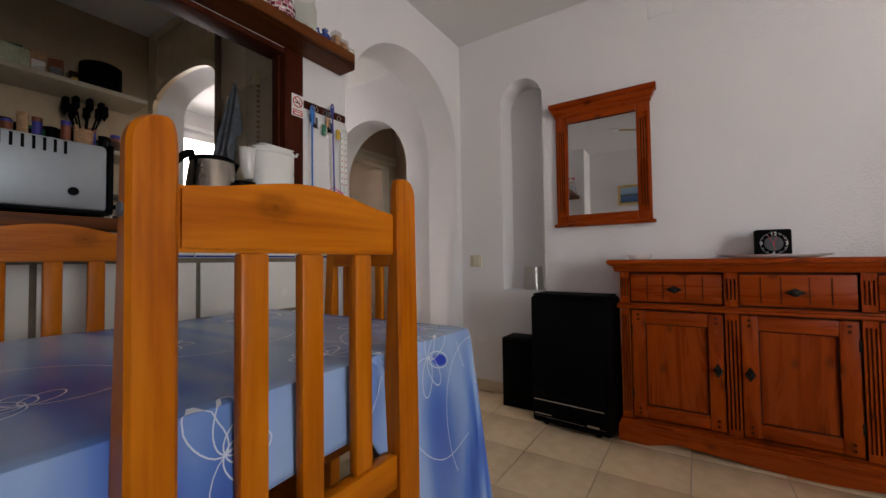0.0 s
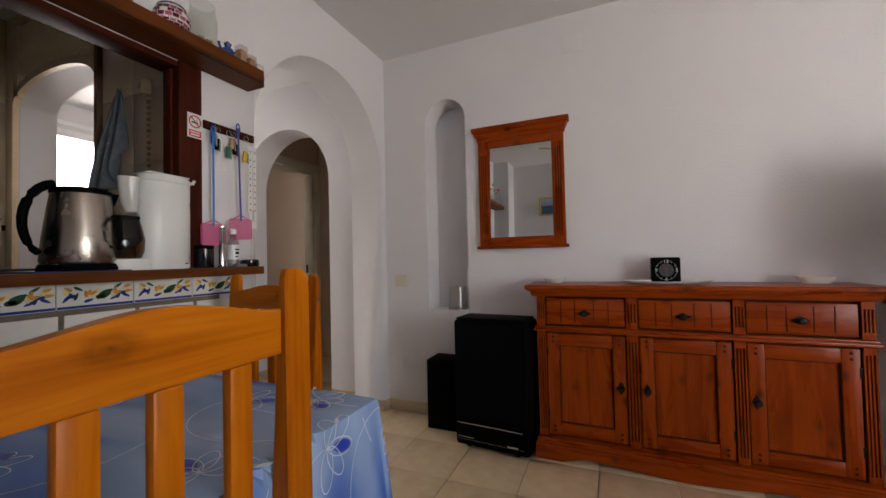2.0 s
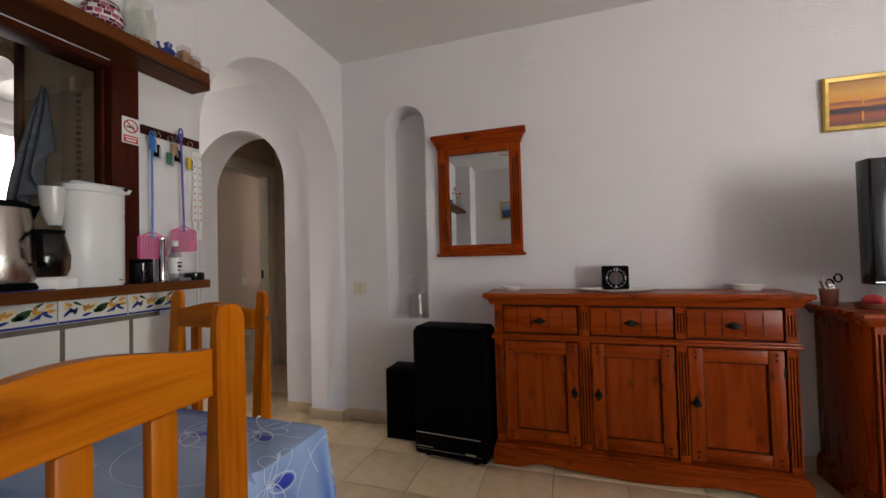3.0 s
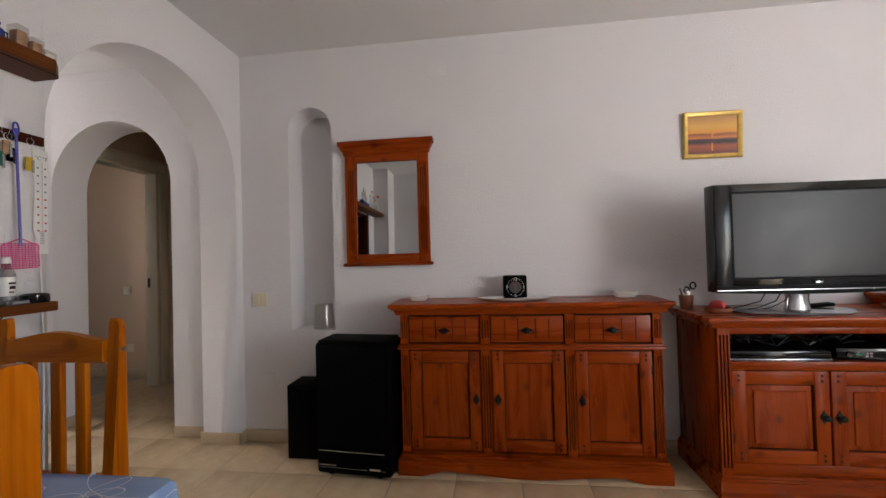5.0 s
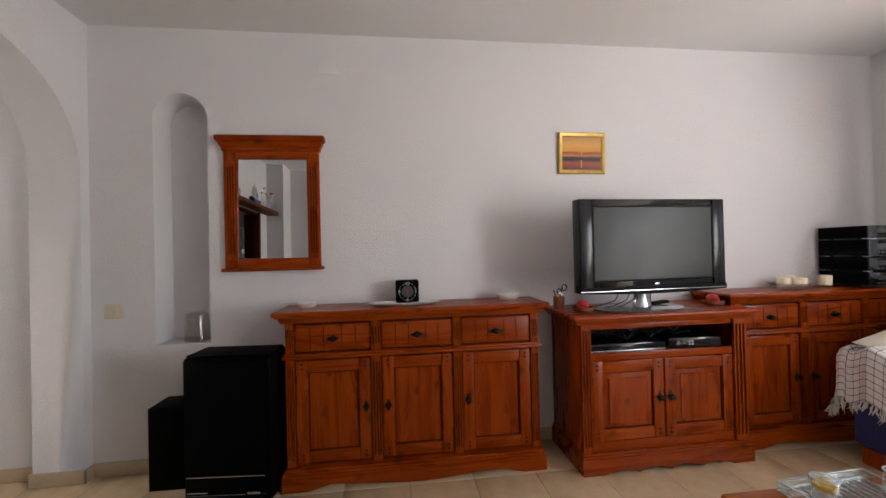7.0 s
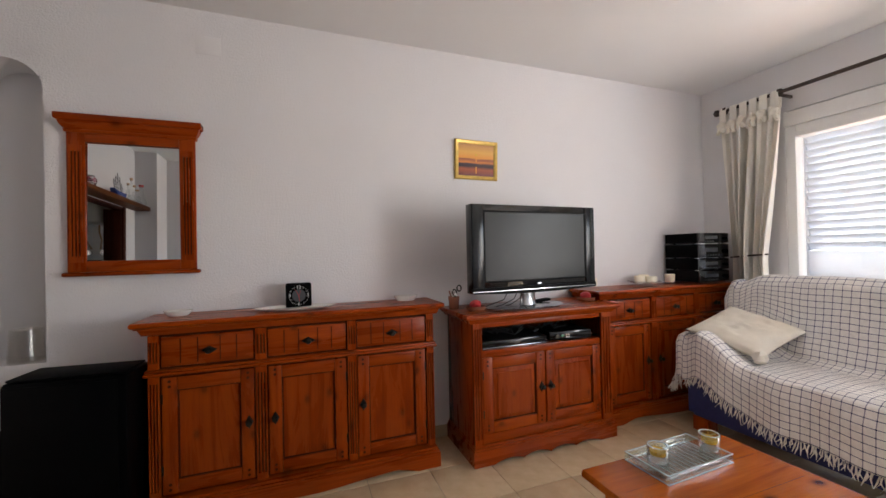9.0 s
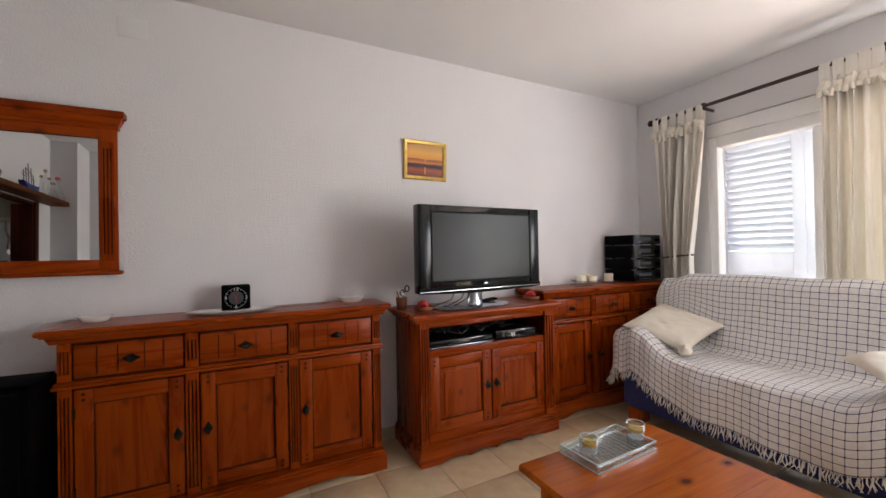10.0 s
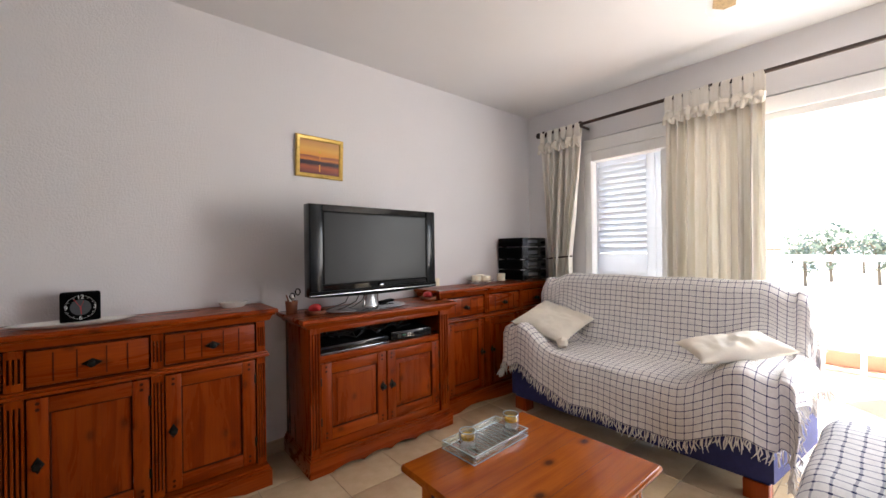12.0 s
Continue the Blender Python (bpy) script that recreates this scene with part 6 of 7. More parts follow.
# ---- things on the hatch counter ----
def kettle():
    k = thing("kettle", pose(-1.165, 0.905, 1.0372, 0, 0, 5), "brushed steel electric kettle with a black handle", "kettle")
    part("base", lathe([(0.0, 0.0), (0.098, 0.0), (0.1, 0.006), (0.094, 0.02), (0.0, 0.02)], 40), BLACK_MATT, k)
    part("body", lathe([(0.0, 0.021), (0.09, 0.021), (0.094, 0.03), (0.088, 0.10), (0.077, 0.19), (0.070, 0.235), (0.0, 0.235)], 48), STEEL, k)
    part("lid", lathe([(0.073, 0.232), (0.073, 0.243), (0.06, 0.250), (0.0, 0.254)], 40), BLACK_MATT, k)
    h = [(0.0, -0.06 - 0.068 * math.sin(q) - 0.018 * (q / 3.14), 0.15 + 0.105 * math.cos(q)) for q in [0.12 + i * 0.24 for i in range(12)]]
    bm = tube(h, 0.0115, 12, None, [1.15 - 0.03 * i for i in range(12)])
    part("handle", bm, BLACK_MATT, k, "black plastic handle")
    sp = bmesh.new()
    pts = [(-0.028, 0.058, 0.245), (0.028, 0.058, 0.245), (0.0, 0.105, 0.248), (-0.018, 0.066, 0.18), (0.018, 0.066, 0.18), (0.0, 0.074, 0.165)]
    v = [sp.verts.new(p) for p in pts]
    for f in ((0, 1, 2), (0, 2, 5, 3), (1, 4, 5, 2), (0, 3, 4, 1), (3, 5, 4)):
        sp.faces.new([v[i] for i in f])
    part("spout", sp, BLACK_MATT, k, "black pouring spout")
    part("flex", tube([(-0.05, -0.08, 0.006), (-0.02, -0.16, 0.006), (0.03, -0.2, 0.006), (0.02, -0.3, 0.006)], 0.004, 6), BLACK_CABLE, k)


kettle()


def coffee_maker():
    c = thing("coffee_maker", pose(-1.108, 1.10, 1.0372), "white filter coffee maker with a glass jug", "coffee maker")
    prof = [(0.0, 0.0), (0.080, 0.0), (0.084, 0.006), (0.084, 0.296), (0.0825, 0.298), (0.0825, 0.3), (0.0855, 0.302), (0.0855, 0.316), (0.081, 0.322), (0.0, 0.326)]
    part("tower", lathe(prof, 48, 0, 0.012, 0.62, 1.0), WHITE_PLASTIC, c)
    part("base_plate", lathe([(0.0, 0.0), (0.075, 0.0), (0.077, 0.03), (0.072, 0.036), (0.0, 0.036)], 40, -0.02, -0.09, 0.8, 1.0), WHITE_PLASTIC, c)
    part("filter_holder", lathe([(0.0, 0.19), (0.03, 0.192), (0.042, 0.22), (0.05, 0.27), (0.052, 0.308), (0.0, 0.31)], 40, -0.022, -0.066, 0.6, 1.0), plain("pale_grey_plastic", (0.5, 0.49, 0.47), 0.25, var=0.05), c, "pale grey plastic filter basket")
    part("lid", slab([(-0.07, 0.3225), (0.078, 0.3245), (0.078, 0.328), (-0.05, 0.330), (-0.07, 0.326)], "x", -0.045, 0.04, bevel=0.003), WHITE_PLASTIC, c)
    part("jug", lathe([(0.0, 0.038), (0.05, 0.038), (0.062, 0.06), (0.064, 0.10), (0.052, 0.145), (0.044, 0.165), (0.042, 0.163), (0.058, 0.10), (0.0, 0.05)], 36, -0.02, -0.10, 0.85, 1.0), thin_glass("brown_glass", (0.35, 0.24, 0.16), 0.04), c, "tinted glass jug")
    part("jug_lid", lathe([(0.0, 0.166), (0.047, 0.166), (0.047, 0.176), (0.0, 0.18)], 28, -0.02, -0.10, 0.85, 1.0), BLACK_MATT, c)
    part("jug_handle", tube([(0.02, -0.135, 0.168), (0.05, -0.15, 0.15), (0.052, -0.15, 0.10), (0.03, -0.14, 0.07)], 0.008, 8), BLACK_MATT, c)
    part("hook", tube([(0.01, 0.085, 0.312), (0.012, 0.108, 0.316), (0.012, 0.112, 0.326)], 0.006, 8), WHITE_PLASTIC, c)
    part("switch", boxes((0.036, 0.05, 0.016, 0.0445, 0.066, 0.02)), BLACK_MATT, c)


coffee_maker()
grd = thing("coffee_grinder", pose(-1.118, 1.262, 1.0372), "small black canister with a lid", "canister")
part("canister", lathe([(0.0, 0.0), (0.034, 0.0), (0.036, 0.005), (0.035, 0.072), (0.0, 0.074)], 24), BLACK_GLOSS, grd)
part("lid", lathe([(0.034, 0.073), (0.036, 0.078), (0.034, 0.086), (0.0, 0.088)], 24), BLACK_MATT, grd)
gr2 = thing("pepper_mill", pose(-1.10, 1.325, 1.0372), "slim brushed aluminium mill", "mill")
part("tube", lathe([(0.0, 0.0), (0.016, 0.0), (0.0165, 0.006), (0.013, 0.01), (0.013, 0.15), (0.0155, 0.154), (0.015, 0.166), (0.0, 0.168)], 24), CHROME, gr2)
sb2 = thing("spray_bottle", pose(-1.095, 1.372, 1.0372), "clear spray bottle with a printed label", "bottle")
part("bottle", lathe([(0.0, 0.0), (0.021, 0.0), (0.022, 0.005), (0.022, 0.10), (0.012, 0.12), (0.011, 0.135), (0.0, 0.135)], 24), thin_glass("cloudy_plastic", (0.75, 0.75, 0.74), 0.25), sb2)
part("cap", lathe([(0.0, 0.135), (0.012, 0.135), (0.012, 0.155), (0.0, 0.157)], 16), WHITE_PLASTIC, sb2)
part("label", lathe([(0.0224, 0.03), (0.0226, 0.031), (0.0226, 0.09), (0.0224, 0.091)], 24), WHITE_PLASTIC, sb2)
part("label_print", boxes((0.0215, -0.009, 0.068, 0.0232, 0.009, 0.074), (0.0215, -0.007, 0.052, 0.0232, 0.008, 0.062), (0.0215, -0.008, 0.04, 0.0232, 0.004, 0.045)), BROWN_GLASS, sb2)
solid("ashtray", lathe([(0.0, 0.0), (0.035, 0.0), (0.038, 0.006), (0.037, 0.026), (0.03, 0.03), (0.026, 0.02), (0.0, 0.012)], 28), BLACK_GLOSS, "round black ashtray on the counter", "ashtray", pose(-1.095, 1.45, 1.0372))
solid("lighter", boxes((-0.012, -0.035, 0, 0.012, 0.035, 0.012), bevel=0.004), GREY_PRINT, "grey lighter lying on the counter", "lighter", pose(-1.085, 1.405, 1.0372))
solid("counter_mat", boxes((-1.28, 0.76, 1.0372, -1.07, 1.0, 1.0402)), BLUE_FABRIC, "dark blue cloth mat under the kettle", "mat")
bpy.data.objects["kettle"].location.z = 1.0405

ov = thing("toaster_oven", pose(-1.09, 0.36, 1.0372), "grey enamelled table oven seen from behind", "oven")
part("body", boxes((-0.26, -0.23, 0.02, 0.0, 0.228, 0.205), bevel=0.012), ALUMINIUM, ov)
for i in range(19):
    y = -0.215 + i * 0.0195
    part("vent_slot", boxes((-0.002, y, 0.165, 0.0015, y + 0.006, 0.198)), BLACK_MATT, ov)
part("side_trim", boxes((-0.262, 0.2285, 0.016, 0.004, 0.24, 0.21), bevel=0.004), BLACK_MATT, ov)
part("bottom_lip", boxes((-0.26, -0.23, 0.012, 0.006, 0.235, 0.0195)), BLACK_MATT, ov)
part("fixing", tube([(-0.001, 0.155, 0.068), (0.006, 0.155, 0.068)], 0.011, 16), BLACK_MATT, ov)
for y in (-0.2, 0.2):
    part("foot", boxes((-0.04, y - 0.012, 0, -0.015, y + 0.012, 0.0118)), BLACK_MATT, ov)


# ---- wall rack, fly swats, thermometer, sign ----
rk = thing("key_rack", pose(WEST + 0.0005, 1.278, 1.612), "narrow dark wooden key rack with hanging keys", "rack")
part("board", boxes((0, -0.004, -0.022, 0.012, 0.232, 0.012), bevel=0.004), MAHOGANY[1], rk)
for i, (y, mat) in enumerate(((0.03, BLUE_PLASTIC), (0.045, BLACK_MATT), (0.095, GREEN_PLASTIC), (0.115, CORK), (0.125, BLACK_MATT), (0.178, YELLOW_PLASTIC))):
    part("hook", tube([(0.012, y, -0.005), (0.03, y, -0.008), (0.032, y, 0.004)], 0.002, 6), CHROME, rk)
    z = -0.05 - 0.02 * (i % 3)
    part("key_ring", tube([(0.024, y + 0.011 * math.cos(q), -0.018 + 0.011 * math.sin(q)) for q in [2 * math.pi * j / 14 for j in range(15)]], 0.0013, 5), CHROME, rk)
    part("key_fob", boxes((0.016, y - 0.011, z - 0.03, 0.024, y + 0.011, z + 0.018), bevel=0.003), mat, rk)
    part("key", boxes((0.025, y + 0.004, z - 0.036, 0.027, y + 0.011, z + 0.008)), SILVER, rk)


def fly_swat(y, ztop, zgrid, mat, tilt):
    f = thing("fly_swat", pose(WEST + 0.033, y, ztop, tilt, 0, 0), "pink fly swat hanging by its handle from the rack", "fly swat", "fly swats")
    L = ztop - zgrid
    part("handle", tube([(0, 0, -0.02), (0, 0, -L + 0.075)], 0.004, 8), mat, f)
    part("grip", tube([(0, 0.008 * math.sin(q), -0.022 + 0.022 * math.cos(q)) for q in [2 * math.pi * i / 14 for i in range(15)]], 0.003, 6), mat, f)
    bm = bmesh.new()
    w, h = 0.052, 0.098
    tube([(0, -0.006, -L + h), (0, -w, -L + h - 0.022), (0, -w, -L + 0.006), (0, -w + 0.008, -L), (0, w - 0.008, -L), (0, w, -L + 0.006), (0, w, -L + h - 0.022), (0, 0.006, -L + h)], 0.0022, 6, bm)
    for i in range(13):
        z = -L + 0.006 + i * 0.0062
        box(bm, -0.001, -w, z, 0.001, w, z + 0.003)
    for i in range(10):
        y0 = -w + 0.008 + i * 0.0094
        box(bm, -0.0008, y0, -L + 0.002, 0.0008, y0 + 0.0014, -L + h - 0.012)
    part("paddle", bm, PINK, f, "pink plastic mesh paddle")


fly_swat(1.296, 1.60, 1.125, BLUE_PLASTIC, 0)
fly_swat(1.409, 1.645, 1.155, VIOLET_PLASTIC, 1.5)
th = thing("thermometer", pose(WEST + 0.0005, 1.503, 1.39), "long white wall thermometer with two scales", "thermometer")
part("plate", boxes((0, -0.021, -0.185, 0.006, 0.021, 0.185), bevel=0.003), WHITE_PLASTIC, th)
part("glass_tube", tube([(0.008, 0, -0.14), (0.008, 0, 0.14)], 0.0022, 8), GLASS, th)
letters("°C", 0.02, GREY_PRINT, th, pose(0.0066, -0.011, 0.155, 90, 0, 90), "unit")
letters("°F", 0.02, GREY_PRINT, th, pose(0.0066, 0.011, 0.155, 90, 0, 90), "unit")
for i in range(9):
    part("scale_mark", boxes((0.0055, -0.015, 0.118 - i * 0.028, 0.0066, -0.008, 0.124 - i * 0.028), (0.0055, 0.008, 0.118 - i * 0.028, 0.0066, 0.015, 0.124 - i * 0.028)), GREY_PRINT if i < 4 else RED_PRINT, th)
part("fine_marks", boxes(*[(0.0055, -0.007, -0.15 + i * 0.006, 0.0066, 0.007, -0.148 + i * 0.006) for i in range(8)]), GREY_PRINT, th)
solid("wall_cable", tube([(WEST + 0.006, 1.478, 1.58), (WEST + 0.006, 1.486, 1.45), (WEST + 0.006, 1.478, 1.3), (WEST + 0.006, 1.496, 1.2), (WEST + 0.006, 1.50, 1.1), (WEST + 0.006, 1.505, 0.9), (WEST + 0.006, 1.50, 0.4)], 0.003, 6), CABLE, "thin white cable running down the wall", "cable")

sg = thing("no_smoking_sign", pose(WEST + 0.0125, 1.236, 1.585), "small white no-smoking sign stuck on the post", "sign")
part("card", boxes((0, -0.029, -0.047, 0.0015, 0.029, 0.047)), WHITE_PLASTIC, sg)
part("red_ring", tube([(0.0022, 0.022 * math.cos(q), 0.016 + 0.022 * math.sin(q)) for q in [2 * math.pi * i / 28 for i in range(29)]], 0.0024, 6), RED_PRINT, sg)
part("red_slash", tube([(0.0022, -0.015, 0.032), (0.0022, 0.015, 0.0)], 0.0022, 6), RED_PRINT, sg)
part("cigarette", boxes((0.0014, -0.014, 0.010, 0.0021, 0.012, 0.015), (0.0014, 0.006, 0.018, 0.0021, 0.008, 0.026)), BLACK_MATT, sg)
part("caption_bar", boxes((0.0014, -0.024, -0.043, 0.0021, 0.024, -0.018)), RED_PRINT, sg)
part("caption_lines", boxes((0.002, -0.02, -0.027, 0.0026, 0.02, -0.023), (0.002, -0.017, -0.038, 0.0026, 0.017, -0.032)), WHITE_PLASTIC, sg)


# ---- things on the wall shelf ----
def mosaic_jar(y, r):
    j = thing("mosaic_jar", pose(WEST + 0.088, y, 1.8632), "round candle jar in pink and burgundy mosaic", "jar", "mosaic jars")
    part("core", lathe([(0.0, 0.0), (r * 0.6, 0.0), (r * 0.97, r * 0.45), (r * 0.985, r * 0.85), (r * 0.72, r * 1.42), (r * 0.66, r * 1.40), (r * 0.9, r * 0.8), (0.0, 0.01)], 32), CERAMIC, j)
    part("rim", lathe([(r * 0.74, r * 1.40), (r * 0.78, r * 1.45), (r * 0.74, r * 1.52), (r * 0.68, r * 1.5), (r * 0.68, r * 1.4)], 32), SILVER, j)
    rr = random.Random(int(y * 100))
    for q in range(2):
        bm = bmesh.new()
        for row in range(6):
            t0, t1 = -0.75 + row * 0.27, -0.75 + row * 0.27 + 0.235
            for k in range(16):
                if (k + row + rr.randint(0, 5) // 5) % 2 != q:
                    continue
                a0, a1 = 2 * math.pi * (k + row * 0.35) / 16, 2 * math.pi * (k + row * 0.35 + 0.88) / 16
                bm.faces.new([bm.verts.new((r * 1.01 * math.cos(t) * math.cos(a), r * 1.01 * math.cos(t) * math.sin(a), r * 0.72 + r * 0.95 * math.sin(t))) for t, a in ((t0, a0), (t0, a1), (t1, a1), (t1, a0))])
        part("mosaic_chips", bm, (plain("burgundy_glass", (0.16, 0.02, 0.05), 0.2, var=0.3), plain("rose_glass", (0.42, 0.09, 0.16), 0.2, var=0.3))[q], j)


mosaic_jar(1.105, 0.056)
mosaic_jar(0.925, 0.056)
jar = thing("glass_jar", pose(WEST + 0.09, 1.215, 1.8632), "tall clear glass jar with corks at the bottom", "jar")
part("jar", lathe([(0.0, 0.0), (0.045, 0.0), (0.05, 0.008), (0.05, 0.105), (0.042, 0.128), (0.04, 0.135), (0.043, 0.137), (0.043, 0.160), (0.040, 0.160), (0.038, 0.13), (0.047, 0.10), (0.046, 0.01), (0.0, 0.008)], 36), JAR_GLASS, jar)
rr = random.Random(2)
for i in range(5):
    part("cork", tube([(rr.uniform(-0.025, 0.025), rr.uniform(-0.025, 0.025), 0.018), (rr.uniform(-0.03, 0.03), rr.uniform(-0.03, 0.03), 0.028)], 0.010, 10), CORK, jar)
tp = thing("teapot_ornament", pose(WEST + 0.115, 1.30, 1.8632), "tiny blue painted ceramic teapot", "ornament")
part("pot", lathe([(0.0, 0.0), (0.014, 0.0), (0.022, 0.012), (0.02, 0.028), (0.01, 0.036), (0.014, 0.05), (0.006, 0.058), (0.0, 0.06)], 20), BLUE_CERAMIC, tp)
part("spout", tube([(0, -0.018, 0.012), (0, -0.032, 0.022), (0, -0.038, 0.042)], 0.006, 8), BLUE_CERAMIC, tp)
part("handle", tube([(0, 0.018, 0.03), (0, 0.032, 0.03), (0, 0.032, 0.014), (0, 0.02, 0.01)], 0.0035, 8), BLUE_CERAMIC, tp)
for y, h, mat, lab in ((1.372, 0.07, CORK, "clear plastic box of wooden picks"), (1.415, 0.05, CORK, "small clear box of matchsticks"), (1.452, 0.028, CERAMIC, "small clear plastic pot")):
    bx = thing("plastic_box", pose(WEST + 0.115, y - 0.012, 1.8632), lab, "box", "clear boxes on the shelf")
    part("box_shell", boxes((-0.02, -0.018, 0, 0.02, 0.018, h), bevel=0.004), thin_glass("clear_plastic", (0.88, 0.86, 0.84), 0.08), bx)
    part("box_filling", boxes((-0.016, -0.014, 0.003, 0.016, 0.014, h * 0.75), bevel=0.002), mat, bx)
# bottles and a model boat at the far end, seen in the mirror
for i, (y, h, r) in enumerate(((-0.24, 0.23, 0.05), (-0.13, 0.16, 0.04), (-0.05, 0.19, 0.03), (0.03, 0.25, 0.03), (0.11, 0.18, 0.028))):
    b = thing("glass_bottle", pose(WEST + 0.08, y, 1.8632), "small clear glass bottle on the shelf", "bottle", "shelf bottles")
    part("bottle", lathe([(0.0, 0.0), (r, 0.0), (r, h * 0.2), (r * 0.35, h * 0.75), (r * 0.35, h * 0.95), (0.0, h * 0.95)], 20), GLASS, b)
    part("stopper", lathe([(0.0, h * 0.951), (r * 0.45, h * 0.951), (r * 0.45, h * 1.05), (0.0, h * 1.05)], 12), RED_WAX if i == 0 else CORK, b)
bt = thing("model_boat", pose(WEST + 0.08, 0.33, 1.8632), "small blue and white model sailing boat", "model boat")
part("hull", slab([(-0.13, 0.065), (-0.10, 0.012), (-0.06, 0.0), (0.06, 0.0), (0.10, 0.02), (0.14, 0.075), (0.06, 0.05), (-0.07, 0.05)], "x", -0.025, 0.025, bevel=0.006), BLUE_CERAMIC, bt)
part("deck", boxes((-0.022, -0.07, 0.0505, 0.022, 0.06, 0.058)), WHITE_PLASTIC, bt)
for y, h in ((-0.08, 0.15), (-0.04, 0.21), (0.01, 0.24), (0.05, 0.2), (0.09, 0.17)):
    part("mast", tube([(0, y, 0.05), (0, y + 0.018, h)], 0.003, 6), ROD_WOOD, bt)
    part("yard", tube([(0, y - 0.02, h * 0.7), (0, y + 0.045, h * 0.78)], 0.002, 6), ROD_WOOD, bt)


# ---- kitchen beyond the hatch ----
KY = 1.335
tiles = thing("kitchen_tiling", pose(0, 0, 0), "beige glazed kitchen wall tiles", "tiling", kind="structure")
kt = finish(boxes((0, 0, 0, 0.247, 0.006, 0.327), bevel=0.001), "tile", KITCHEN_TILE)
for i in range(3):
    for j in range(5):
        o = new("tile", kt)
        o.parent, o.location = tiles, (-1.44 - 0.25 * i, KY - 0.0065, 0.86 + 0.33 * j)
structure("trim_corner", boxes((-1.966, KY - 0.03, 0.0, -1.938, KY - 0.0005, TOP)), plain("brown_trim", (0.14, 0.08, 0.05), 0.5), "brown edge trim beside the arch")

# lattice spandrel over the kitchen arch
lat = thing("lattice_screen", pose(0, 0, 0), "cream wooden lattice panel cut to an arch", "screen", kind="structure")
AX0, AX1, ASPR, ARISE = -2.79, -1.962, 1.985, 0.125
ac, ar = (AX0 + AX1) / 2, (AX1 - AX0) / 2
n = 28


def arch_z(x, grow=0.0):
    """Height of the arch's edge at x."""
    return ASPR + (ARISE + grow) * math.sqrt(max(0, 1 - ((x - ac) / (ar + grow)) ** 2))


xs = [ac - ar * math.cos(math.pi * i / n) for i in range(n + 1)]
part("arch_rim", slab([(x, arch_z(x)) for x in xs] + [(x, arch_z(x) + 0.04) for x in xs[::-1]], "y", KY - 0.03, KY - 0.001), CREAM_WOOD, lat)
part("side_stile", boxes((AX0 - 0.078, KY - 0.03, 0.9, AX0 - 0.0005, KY - 0.001, TOP - 0.001), bevel=0.003), CREAM_WOOD, lat)
part("side_stile", boxes((AX0, KY - 0.03, 2.03, AX0 + 0.06, KY - 0.0012, 2.439), bevel=0.003), CREAM_WOOD, lat)
part("top_rail", boxes((AX0, KY - 0.03, 2.44, AX1, KY - 0.001, TOP - 0.001), bevel=0.003), CREAM_WOOD, lat)
part("lattice_back", slab([(AX0 + 0.02, 2.44)] + [(x, arch_z(x) + 0.03) for x in xs[1:-1]] + [(AX1, 2.44)], "y", KY - 0.006, KY - 0.001), plain("lattice_gap", (0.16, 0.11, 0.065), 0.8), lat)


def lattice(direction):
    bm = bmesh.new()
    for i in range(-30, 60):
        pts = []
        for k in range(60):
            z = 1.98 + k * 0.0078
            x = AX0 + i * 0.03 + direction * (z - 1.98) * 0.85
            if AX0 + 0.06 < x < AX1 and z < 2.44 and z > arch_z(x) + 0.03:
                pts.append((x, z))
        if len(pts) > 2:
            (xa, za), (xb, zb) = pts[0], pts[-1]
            y = KY - 0.015 if direction > 0 else KY - 0.010
            tube([(xa, y, za), (xb, y, zb)], 0.0068, 6, bm)
    return bm


part("lattice_bars", lattice(1), CREAM_WOOD, lat)["kind"] = "stuff"
part("lattice_bars", lattice(-1), CREAM_WOOD, lat)["kind"] = "stuff"
beads = bmesh.new()
for i in range(36):
    for j in range(30):
        x, zz = AX0 + 0.07 + 0.025 * i + (0.0125 if j % 2 else 0), 2.0 + 0.0176 * j
        if x < AX1 - 0.01 and zz < 2.43 and zz > arch_z(x) + 0.045:
            lathe([(0.0, zz - 0.009), (0.0095, zz - 0.005), (0.0095, zz + 0.005), (0.0, zz + 0.009)], 6, x, KY - 0.02, 1, 1, beads)
part("lattice_beads", beads, CREAM_WOOD, lat)["kind"] = "stuff"

# towel on a hook, peg strip
def towel_fn(u, v):
    w = 0.02 + 0.105 * v ** 0.7
    x = -1.735 + (u - 0.5) * 2 * w * (1 - 0.25 * max(0, v - 0.6)) - 0.05 * v
    y = KY - 0.04 - 0.022 * math.sin(u * 15 + 2 * v) * (0.3 + v) - 0.02 * v
    zz = 1.85 - 0.46 * v * (1 - 0.45 * smooth(0.55, 1.0, u)) - 0.02 * math.sin(u * 9)
    return (x, y, zz)


